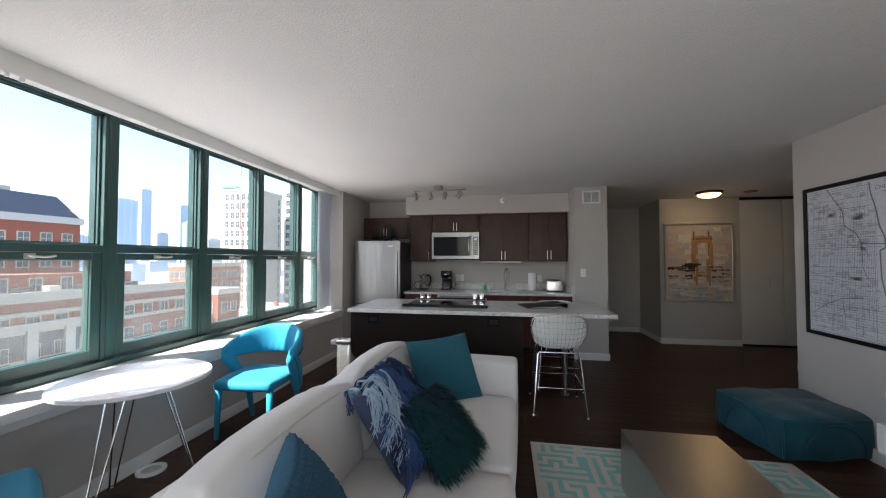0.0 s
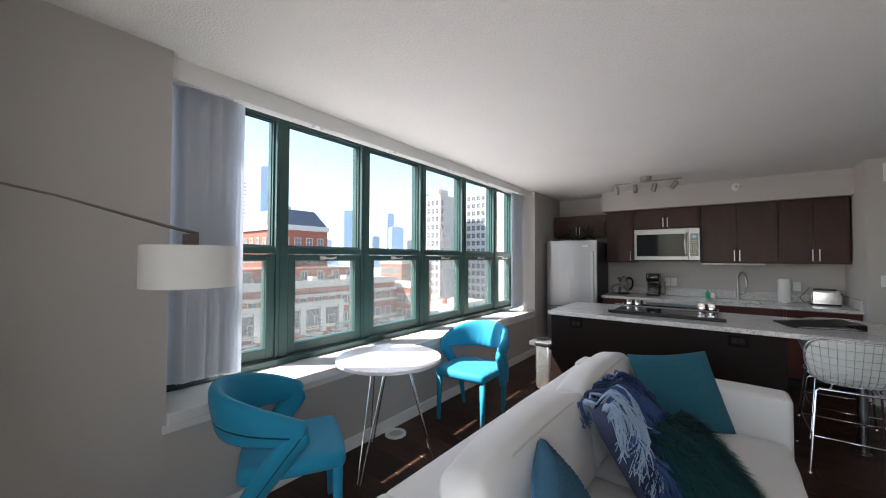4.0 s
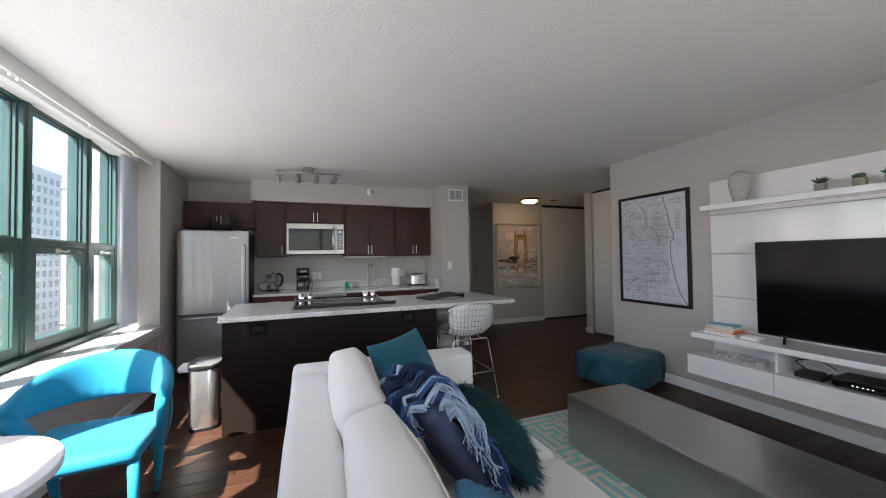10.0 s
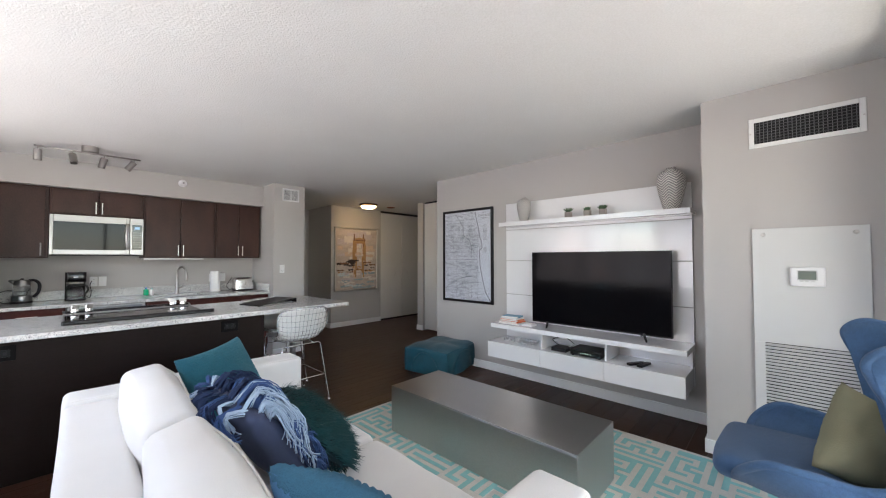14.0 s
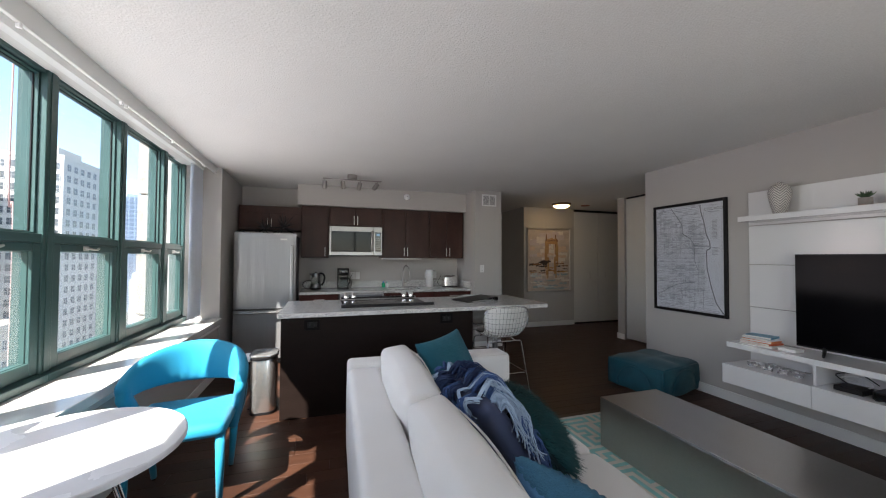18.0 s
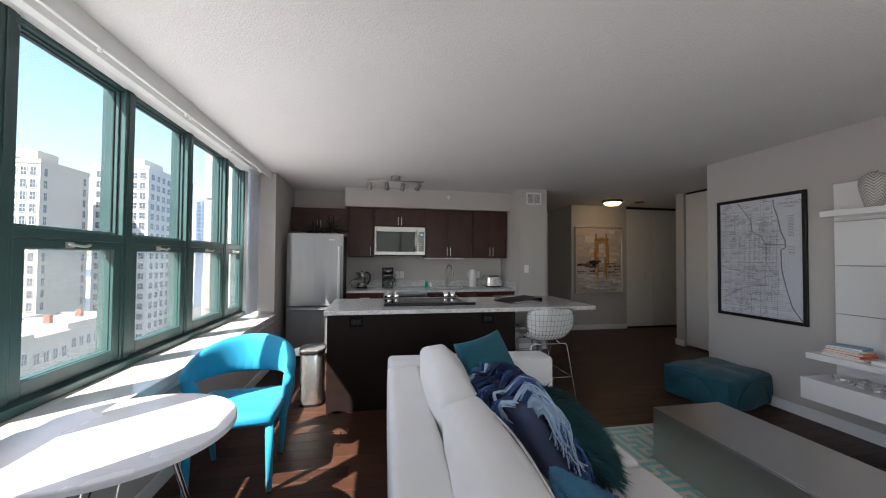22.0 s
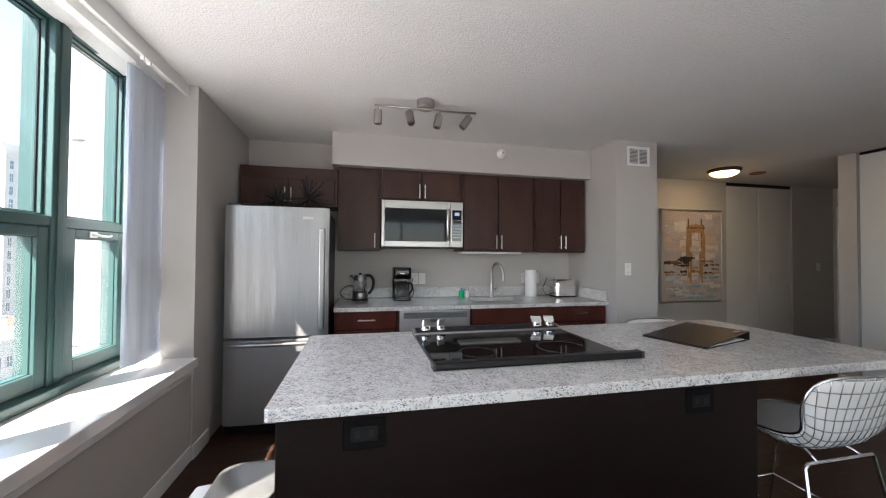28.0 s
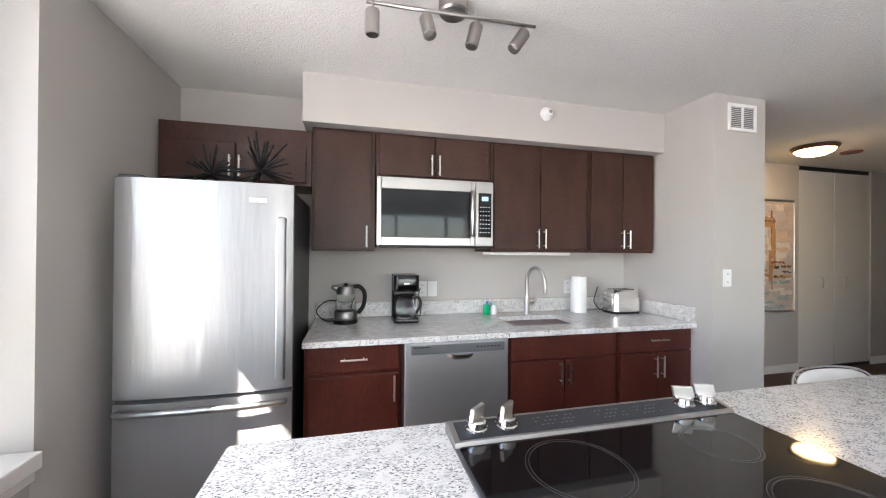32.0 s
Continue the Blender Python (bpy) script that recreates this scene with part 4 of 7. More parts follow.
pl = thing("support_post", (3.39, 4.19, 0), "brushed steel post under the worktop", "post")
part("tube", turned([(0, 0), (0.030, 0), (0.030, 0.86), (0, 0.86)], 24), STEEL, pl, smooth=40)
part("foot_ring", turned([(0.031, 0), (0.042, 0), (0.042, 0.012), (0.031, 0.016)], 24), STEEL, pl, smooth=40)
DARKPLATE = material("black plastic plate", (0.004, 0.004, 0.004), 0.6, vary=0.2, spec=0.1)
PLATEINSET = material("charcoal outlet inset", (0.009, 0.009, 0.0095), 0.5, vary=0.2, spec=0.2)
for x0, x1 in ((1.377, 1.503), (2.606, 2.732)):
    o = thing("island_outlet", ((x0 + x1) / 2, 3.79, 0.795), "black outlet plate in the island panel", "outlet", "island outlets")
    w = x1 - x0
    part("plate", box(-w / 2, w / 2, -0.007, 0, -0.046, 0.046, 0.003), DARKPLATE, o)
    part("inset", box(-w * 0.32, w * 0.32, -0.010, -0.007, -0.022, 0.022, 0.002), PLATEINSET, o)
    for s in (-1, 1):
        part("slot", box(s * 0.02 - 0.008, s * 0.02 + 0.008, -0.011, -0.0099, -0.01, 0.01), BLACK, o)

hb = thing("cooktop", (2.105, 4.33, 0.90), "black glass electric cooktop with chrome knobs", "cooktop")
part("tray", slab(rounded(1.70, 2.555, 4.004, 4.655, 0.01, 2), 0.901, 0.910, 0.003), DARKSTEEL, hb, world=True)
part("glass_plate", slab(rounded(1.708, 2.547, 4.034, 4.555, 0.008, 2), 0.9102, 0.914, 0.001), BLACKGLASS, hb, world=True)
part("front_lip", box(1.695, 2.60, 3.985, 4.032, 0.901, 0.929, 0.008), BLACK, hb, "thick black front rail", world=True)
for x in (1.692, 2.599):
    part("lip_end", box(x - 0.004, x + 0.006, 3.983, 4.034, 0.9012, 0.931, 0.003), DARKSTEEL, hb, world=True)
bm = bmesh.new()
prof = [(4.555, 0.911), (4.560, 0.921), (4.640, 0.936), (4.655, 0.930), (4.657, 0.902)]
ends = [[bm.verts.new((x, y, z)) for y, z in prof] for x in (1.70, 2.555)]
for k in range(len(prof) - 1):
    bm.faces.new((ends[0][k], ends[1][k], ends[1][k + 1], ends[0][k + 1]))
bm.faces.new(ends[0])
bm.faces.new(ends[1][::-1])
con = part("control_strip", bm, STEEL, hb, "sloping steel control strip", False, True)
bm = bmesh.new()
q = [bm.verts.new(p) for p in ((1.714, 4.566, 0.9227), (2.541, 4.566, 0.9227), (2.541, 4.634, 0.9354), (1.714, 4.634, 0.9354))]
bm.faces.new(q)
bmesh.ops.solidify(bm, geom=bm.faces[:], thickness=-0.0012)
pan = part("touch_panel", bm, material("blue grey panel glass", (0.075, 0.08, 0.09), 0.15, vary=0.1), con, "dark glass touch panel", False, True)
PRINT = material("pale key print", (0.16, 0.165, 0.17), 0.5)


def on_strip(x, y):
    return Vector((x, y, 0.9227 + (y - 4.566) / 0.068 * 0.0127 + 0.0017))


bm = bmesh.new()
for x0, cols in ((1.93, 9), (2.12, 7), (2.25, 6)):
    for i in range(cols):
        for j in range(3):
            x, y = x0 + 0.014 * i, 4.585 + 0.014 * j
            if (i * 7 + j * 5) % 4:
                bm.faces.new([bm.verts.new(on_strip(x + dx, y + dy)) for dx, dy in ((0, 0), (0.007, 0), (0.007, 0.003), (0, 0.003))])
part("key_print", bm, PRINT, con, "small pale key markings", False, True)
RING = material("pale burner ring print", (0.06, 0.06, 0.06), 0.3)
for x, y, r in ((1.94, 4.42, 0.115), (1.92, 4.17, 0.085), (2.33, 4.18, 0.115), (2.34, 4.43, 0.085)):
    for rr in (r, r - 0.008):
        bm = turned([(rr - 0.0012, 0), (rr - 0.0012, 0.0004), (rr, 0.0004), (rr, 0)], 48, (x, y, 0.9141))
        part("burner_ring", bm, RING, hb, world=True)
for x in (1.768, 1.85, 2.42, 2.50):
    k = part("knob", turned([(0, 0), (0.030, 0), (0.030, 0.004), (0.026, 0.006), (0.025, 0.020), (0.021, 0.024), (0, 0.024)], 28, (x, 4.603, 0.930)), CHROME, con, "chrome knob", 40, True)
    bm = box(x - 0.006, x + 0.006, 4.574, 4.632, 0.952, 0.984, 0.003)
    for v in bm.verts:
        if v.co.z > 0.97:
            v.co.y += 0.006
    bmesh.ops.rotate(bm, verts=bm.verts, cent=(x, 4.603, 0.96), matrix=Matrix.Rotation(radians(-48 if x < 2 else 68), 3, "Z"))
    part("grip", bm, NICKEL, k, world=True)

bd = thing("binder", (3.17, 4.265, 0.90), "black ring binder with papers lying on the worktop", "binder", turn=16)
BOARD = material("black binder board", (0.012, 0.012, 0.013), 0.4, vary=0.2, bump=0.05, bump_scale=300, spec=0.25)
part("back_cover", box(-0.215, 0.212, -0.155, 0.155, 0.0, 0.004, 0.001), BOARD, bd)
bm = box(-0.215, 0.212, -0.155, 0.155, 0.0, 0.004, 0.001)
bmesh.ops.rotate(bm, verts=bm.verts, cent=(0.212, 0, 0), matrix=Matrix.Rotation(radians(-4.6), 3, "Y"))
bmesh.ops.translate(bm, verts=bm.verts, vec=(0, 0, 0.040))
part("front_cover", bm, BOARD, bd)
part("spine", box(0.2125, 0.2165, -0.155, 0.155, 0.0, 0.0435, 0.001), BOARD, bd)
part("papers", box(-0.17, 0.17, -0.148, 0.148, 0.0042, 0.0085), material("white paper sheets", (0.75, 0.75, 0.74), 0.8), bd, "stack of white paper")
for y in (-0.11, 0.0, 0.11):
    part("ring", tube([Vector((0.185 + 0.014 * math.cos(radians(30 * k)), y, 0.021 + 0.014 * math.sin(radians(30 * k)))) for k in range(12)], 0.0018, 6, closed=True), CHROME, bd, "chrome ring", True)
part("sticker", box(0.12, 0.18, -0.135, -0.115, 0.0443, 0.0448), material("lilac sticker", (0.35, 0.28, 0.40), 0.5), bd, "small pale sticker")

# ---- soft things ----
def soft_box(x0, x1, y0, y1, z0, z1, r=0.05, puff=0.0, wrinkle=0.004, cuts=5, seed=0, bm=None):
    """A stuffed block: rounded edges, swollen faces and slight creases."""
    b = box(x0, x1, y0, y1, z0, z1)
    bmesh.ops.bevel(b, geom=list(b.edges), offset=r, segments=4, affect="EDGES", profile=0.5)
    bmesh.ops.subdivide_edges(b, edges=[e for e in b.edges if e.calc_length() > 0.12], cuts=cuts, use_grid_fill=True)
    c = Vector(((x0 + x1) / 2, (y0 + y1) / 2, (z0 + z1) / 2))
    h = Vector(((x1 - x0) / 2, (y1 - y0) / 2, (z1 - z0) / 2))
    for v in b.verts:
        d = v.co - c
        u = Vector((d.x / h.x, d.y / h.y, d.z / h.z))
        for k in range(3):
            if abs(u[k]) > 0.9:
                o = [u[j] for j in range(3) if j != k]
                v.co[k] += math.copysign(puff * (1 - o[0] ** 2) * (1 - o[1] ** 2), d[k])
        q = v.co * 5 + Vector((seed * 7.3, 0, 0))
        v.co += wrinkle * Vector((noise.noise(q), noise.noise(q + Vector((9, 0, 0))), noise.noise(q + Vector((0, 9, 0)))))
    return b


def pillow(w, h, thick, n=22, rough_height=0.0, rough_n=16, seed=0):
    """A square pillow in its own plane (x across, z up), its foot at z = 0 and its corners drawn out."""
    bm = bmesh.new()
    rows = {}
    for s in (1, -1):
        for i in range(n + 1):
            for j in range(n + 1):
                u, v = 2 * i / n - 1, 2 * j / n - 1
                edge = i in (0, n) or j in (0, n)
                if edge and s < 0:
                    rows[s, i, j] = rows[1, i, j]
                    continue
                pin = 1 - 0.07 * (1 - abs(u) ** 2) * abs(v) ** 3
                pin2 = 1 - 0.07 * (1 - abs(v) ** 2) * abs(u) ** 3
                t = thick / 2 * (max(0, (1 - u ** 2) * (1 - v ** 2)) ** 0.42)
                k = noise.noise(Vector((u * 1.6 + seed, v * 1.6, s)))
                t *= 1 + 0.18 * k
                if rough_height and not edge:
                    t += rough_height * abs(math.sin(rough_n * u + 1.3 * math.sin(rough_n * v))) * abs(math.cos(rough_n * v * 0.9))
                rows[s, i, j] = bm.verts.new((u * w / 2 * pin2, s * t, h / 2 + v * h / 2 * pin))
    for s in (1, -1):
        for i in range(n):
            for j in range(n):
                bm.faces.new((rows[s, i, j], rows[s, i + 1, j], rows[s, i + 1, j + 1], rows[s, i, j + 1]))
    return bm


def place(ob, foot, across, up):
    """Turn a pillow so that it stands at foot, with its width and height along the given ways."""
    a = Vector(across).normalized()
    u = Vector(up)
    u = (u - u.dot(a) * a).normalized()
    m = Matrix((a, u.cross(a), u)).transposed().to_4x4()
    ob.matrix_basis = Matrix.Translation(foot) @ m
    return ob


PIPING = material("white sofa piping", (0.62, 0.60, 0.57), 0.9)
sofa = thing("sofa", (2.23, 1.96, 0), "off-white linen sofa with loose back cushions", "sofa")
part("base", soft_box(1.72, 2.79, 0.95, 3.00, 0.06, 0.30, 0.025, 0, 0.002, 4), LINEN, sofa, smooth=True, world=True)
part("back", soft_box(1.665, 1.875, 1.0, 2.905, 0.06, 0.650, 0.035, 0.004, 0.003, 6), LINEN, sofa, smooth=True, world=True)
for y0, y1, top, s in ((2.895, 3.10, 0.668, 0), (0.83, 1.03, 0.650, 3)):
    a = part("arm", soft_box(1.665, 2.842, y0, y1, 0.06, top, 0.03, 0.004, 0.003, 6, s), LINEN, sofa, smooth=True, world=True)
    for y in (y0 + 0.012, y1 - 0.012):
        part("arm_welt", tube([(1.70, y, top - 0.010), (2.81, y, top - 0.010), (2.834, y, top - 0.035), (2.838, y, 0.12)], 0.0045, 6), PIPING, a, "", True, True)
part("seat_cushion", soft_box(1.90, 2.825, 1.965, 2.89, 0.29, 0.435, 0.04, 0.018, 0.006, 9, 1), LINEN, sofa, smooth=True, world=True)
part("seat_cushion", soft_box(1.90, 2.825, 1.035, 1.955, 0.29, 0.435, 0.04, 0.018, 0.006, 9, 2), LINEN, sofa, smooth=True, world=True)
for y0, y1, s in ((1.97, 2.885, 4), (1.04, 1.955, 5)):
    bm = soft_box(-0.09, 0.09, y0, y1, 0, 0.395, 0.045, 0.04, 0.006, 12, s)
    for v in bm.verts:
        q = v.co
        end = min(q.y - y0, y1 - q.y)
        pull = max(0.0, 1 - end / 0.16) * max(0.0, min(1, (q.z - 0.2) / 0.15))
        fold = noise.noise(Vector((q.x * 9, q.y * 16, q.z * 5 + s))) + 0.5 * noise.noise(Vector((q.x * 20, q.y * 34, q.z * 9 + s)))
        v.co += Vector((0.010 * fold * pull, 0.004 * fold, -0.022 * pull + 0.006 * fold))
    bmesh.ops.rotate(bm, verts=bm.verts, cent=(0, 0, 0), matrix=Matrix.Rotation(radians(-9), 3, "Y"))
    bmesh.ops.translate(bm, verts=bm.verts, vec=(2.015, 0, 0.412))
    c = part("back_cushion", bm, LINEN, sofa, "plump loose back cushion", True, True)
    pts = [(2.125 + dx, y, z) for dx, y, z in ((-0.03, y0 + 0.03, 0.46), (-0.088, y0 + 0.012, 0.70), (-0.092, y0 + 0.05, 0.775), (-0.078, (y0 + y1) / 2, 0.812), (-0.092, y1 - 0.05, 0.775), (-0.088, y1 - 0.012, 0.70), (-0.03, y1 - 0.03, 0.46))]
    part("piping", tube(smooth_line(pts, 5), 0.004, 6), PIPING, c, "", True, True)
for x in (1.72, 2.74):
    for y in (0.95, 3.0):
        part("foot", turned([(0, 0), (0.02, 0), (0.026, 0.07), (0, 0.07)], 12, (x, y, 0)), BLACK, sofa, smooth=40, world=True)
sofa.matrix_basis = pose(2.23, 1.96, 0, 0, 0, -1.6)

# pillows on the sofa
TEALWEAVE = material("teal woven cotton", (0.016, 0.125, 0.175), 0.9, vary=0.15, scale=30, bump=0.6, bump_scale=160, fine=0.3, sheen=0.05)
DENIM = material("blue denim", (0.045, 0.06, 0.115), 0.9, vary=0.12, scale=40, bump=0.3, bump_scale=300)
YARNS = [material(nm, c, 0.95, vary=0.15, scale=40) for nm, c in (("pale blue yarn", (0.36, 0.47, 0.60)), ("blue yarn", (0.045, 0.095, 0.24)), ("navy yarn", (0.014, 0.030, 0.085)))]
FUR = material("dark teal shag", (0.0, 0.056, 0.062), 0.6, vary=0.75, scale=20)
KNIT = material("blue knit wool", (0.03, 0.115, 0.19), 0.95, vary=0.2, scale=50, bump=0.5, bump_scale=260, fine=0.3)
KNITBACK = material("plain blue cotton", (0.06, 0.16, 0.30), 0.9, vary=0.1, scale=30, bump=0.2, bump_scale=300)
OLIVE = material("olive cotton", (0.235, 0.228, 0.145), 0.85, vary=0.1, scale=7, bump=0.25, bump_scale=200)

t = thing("throw_pillow", label="teal woven throw pillow leaning on the sofa arm", category="pillow", group="sofa pillows")
part("cover", pillow(0.49, 0.47, 0.165, 80, 0.0045, 46), TEALWEAVE, t, smooth=True)
place(t, (2.43, 2.68, 0.425), (-0.355, -0.27, -0.02), (-0.18, 0.14, 0.425))

t = thing("throw_pillow", label="blue denim throw pillow covered in yarn fringe", category="pillow", group="sofa pillows")
part("cover", pillow(0.52, 0.44, 0.15, 20, seed=2), DENIM, t, smooth=True)
rnd = random.Random(4)
tufts = [bmesh.new() for k in range(3)]


def front_of_pillow(x, z):
    u, v = max(-1, min(1, x / 0.255)), max(-1, min(1, z / 0.22 - 1))
    return 0.075 * max(0, (1 - u * u) * (1 - v * v)) ** 0.42


def tuft(x, z, yarn, long, face=1):
    """A bunch of yarn that springs from the cover, bends over and hangs down its front or its back."""
    lean = rnd.gauss(0, 0.06)
    out = rnd.uniform(0.020, 0.075)
    for k in range(15):
        x0, z0 = x + rnd.gauss(0, 0.006), min(0.440, z + rnd.gauss(0, 0.005))
        L = long * rnd.uniform(0.7, 1.15)
        dx = rnd.gauss(0, 0.028) + lean + 0.04 * x
        o = out * rnd.uniform(0.6, 1.2)
        pts = [Vector((x0, face * (front_of_pillow(x0, z0) - 0.004), z0))]
        for f, lift, rise in ((0.2, 0.75, 0.04), (0.5, 1.0, 0.016), (0.8, 0.85, 0.0), (1.0, rnd.uniform(0.3, 1.1), 0.0)):
            zz = max(0.02, z0 - L * f)
            pts.append(Vector((x0 + dx * f, face * (front_of_pillow(x0 + dx * f, zz) + o * lift), zz + rise)))
        tube(smooth_line(pts, 2), 0.0021, 4, tufts[yarn])


for row in range(8):
    z = 0.440 - 0.050 * row
    for k in range(15):
        x = -0.24 + 0.48 * (k + 0.5 * (row % 2)) / 15 + rnd.uniform(-0.012, 0.012)
        if x < -0.08:
            yarn = rnd.choice((1, 2, 2, 1, 0 if row == 0 and x < -0.2 else 2))
        elif x < 0.02:
            yarn = rnd.choice((2, 1, 1))
        else:
            yarn = rnd.choice((0, 0, 1, 1, 2)) if row > 1 else rnd.choice((0, 0, 1))
        tuft(x, min(0.440, z + rnd.gauss(0, 0.016)), yarn, (0.075 if x < 0 else 0.11) * rnd.uniform(0.75, 1.25))
        if row == 0 and (x < 0.05 or k % 2):
            tuft(x, z, yarn, 0.06, -1)
for bm, yarn, words in zip(tufts, YARNS, ("pale blue yarn fringe", "blue yarn fringe", "navy yarn fringe")):
    tagged(part("fringe", bm, yarn, t, words, True), kind="stuff")
place(t, (2.375, 1.96, 0.45), (0.03, -1.0, 0), (-0.22, 0.10, 0.33))

t = thing("throw_pillow", label="dark teal shaggy fur throw pillow", category="pillow", group="sofa pillows")
cov = part("cover", pillow(0.36, 0.38, 0.16, 18, seed=5), material("teal fur base", (0.0, 0.018, 0.022), 0.9), t, smooth=True)
bm = bmesh.new()
for k in range(6500):
    u, v = rnd.uniform(-1, 1), rnd.uniform(-1, 1)
    s = 1 if rnd.random() < 0.75 else -1
    y0 = s * 0.075 * max(0, (1 - u * u) * (1 - v * v)) ** 0.42
    p = Vector((u * 0.175, y0, 0.19 + v * 0.185))
    d = Vector((u * 0.6 + rnd.gauss(0, 0.35), s * 0.5 + rnd.gauss(0, 0.25), v * 0.3 - 0.7 + rnd.gauss(0, 0.35))).normalized()
    clump = noise.noise(Vector((u * 5, v * 5, s * 3.0)))
    d = (d + Vector((0.5 * clump, 0, -0.4 * clump))).normalized()
    L = rnd.uniform(0.03, 0.055) * (1.15 + 0.7 * clump)
    side = d.cross(Vector((0, 0, 1))).normalized() * 0.0022
    e1, e2 = p + d * L * 0.5 + Vector((0, 0, -0.003)), p + d * L + Vector((0, 0, -0.014))
    a = [bm.verts.new(q) for q in (p - side, p + side, e1 + side * 0.7, e1 - side * 0.7, e2)]
    bm.faces.new((a[0], a[1], a[2], a[3]))
    bm.faces.new((a[3], a[2], a[4]))
tagged(part("fur", bm, FUR, cov, "long dark teal fur", True), kind="stuff")
place(t, (2.60, 1.90, 0.475), (-0.16, -0.37, -0.02), (-0.21, 0.22, 0.27))

t = thing("throw_pillow", label="blue chunky knit throw pillow on the sofa", category="pillow", group="sofa pillows")
part("knit_cover", pillow(0.40, 0.39, 0.15, 60, 0.009, 26, 7), KNIT, t, "chunky blue knit", True)
bm = pillow(0.396, 0.386, 0.15, 24, 0, 16, 7)
bmesh.ops.delete(bm, geom=[v for v in bm.verts if v.co.y > 0.001], context="VERTS")
bmesh.ops.translate(bm, verts=bm.verts, vec=(0, -0.012, 0))
part("back_panel", bm, KNITBACK, t, "plain blue cotton back", True)
place(t, (2.30, 1.297, 0.462), (0.40, -0.91, -0.10), (-0.389, -0.338, 0.856))

# ---- small table and chairs by the window ----
TABLEWHITE = material("white laminate", (0.67, 0.67, 0.68), 0.28, vary=0.03, scale=2, spread=0.05)
tb = thing("side_table", (0.690, 1.992, 0), "round white table on chrome hairpin legs", "table")
part("tabletop", turned([(0, 0.710), (0.360, 0.710), (0.368, 0.714), (0.368, 0.730), (0.364, 0.734), (0, 0.734)], 72), TABLEWHITE, tb, smooth=40)
for k in range(3):
    a = radians(-80 + 120 * k)
    d, s = Vector((math.cos(a), math.sin(a), 0)), Vector((-math.sin(a), math.cos(a), 0))
    foot = d * 0.312 + Vector((0, 0, 0.006))
    bm = tube([d * 0.12 + s * 0.055 + Vector((0, 0, 0.711)), foot + s * 0.012, foot - s * 0.012, d * 0.12 - s * 0.055 + Vector((0, 0, 0.711))], 0.0058, 8)
    part("hairpin_leg", bm, CHROME, tb, smooth=50)
part("mount_plate", turned([(0, 0.705), (0.17, 0.705), (0.17, 0.7115), (0, 0.7115)], 36), CHROME, tb, smooth=40)


def ribbon(path, wide, thick, sides=12, bm=None, up=None):
    """A stuffed band along a path. wide, thick: its half sizes at each point, up: the way of its width there."""
    bm = bm or bmesh.new()
    rings = []
    n = len(path)
    for i, p in enumerate(path):
        d = (path[min(i + 1, n - 1)] - path[max(i - 1, 0)]).normalized()
        u = up[i] - up[i].dot(d) * d
        u.normalize()
        s = d.cross(u)
        ring = []
        for k in range(sides):
            a = 2 * math.pi * k / sides
            ca, sa = math.cos(a), math.sin(a)
            ring.append(bm.verts.new(p + u * wide[i] * math.copysign(abs(ca) ** 0.75, ca) + s * thick[i] * math.copysign(abs(sa) ** 0.75, sa)))
        rings.append(ring)
    for a, b in zip(rings, rings[1:]):
        for k in range(sides):
            bm.faces.new((a[k], a[(k + 1) % sides], b[(k + 1) % sides], b[k]))
    bm.faces.new(rings[0][::-1])
    bm.faces.new(rings[-1])
    return bm


ch = thing("dining_chair", (0.772, 2.955, 0), "turquoise upholstered chair with a curved back, by the window", "chair", "chairs by the window", 184)
# front is +y in the chair's own axes
part("seat", soft_box(-0.240, 0.240, -0.225, 0.250, 0.392, 0.474, 0.030, 0.014, 0.002, 6), TURQ, ch, smooth=True)
arc = [Vector((0.290 * math.sin(radians(a)), 0.015 - 0.345 * math.cos(radians(a)), 0)) for a in range(-98, 99, 4)]
n = len(arc)
along = [abs(2 * i / (n - 1) - 1) for i in range(n)]
for p, e in zip(arc, along):
    p.z = 0.690 - 0.070 * e ** 2.2
wides = [0.130 - 0.082 * e ** 1.7 for e in along]
wides[0], wides[-1] = 0.030, 0.030
ths = [0.036 - 0.006 * e for e in along]
ths[0], ths[-1] = 0.018, 0.018
lean = [Vector((p.x * 0.45, (p.y + 0.02) * 0.62, 1)) for p in arc]
bm = ribbon(arc, wides, ths, 20, None, lean)
for v in bm.verts:
    q = v.co
    back = max(0, -q.y - 0.16) / 0.2
    low = max(0, 1 - abs(q.z - 0.61) / 0.09)
    v.co += Vector((0, 0.0045 * back * low * math.sin(q.x * 120 + 2 * math.sin(q.z * 20)), 0))
part("backrest", bm, TURQ, ch, smooth=True)
SEAMLINE = material("dark seam", (0.01, 0.04, 0.06), 0.8)
edge = []
for p, w, l in zip(arc, wides, lean):
    o = Vector((p.x, p.y + 0.02, 0)).normalized()
    edge.append(p + o * 0.034 - l.normalized() * w * 0.28)
part("seam", tube(edge[3:-3], 0.0032, 5), SEAMLINE, ch, smooth=True)
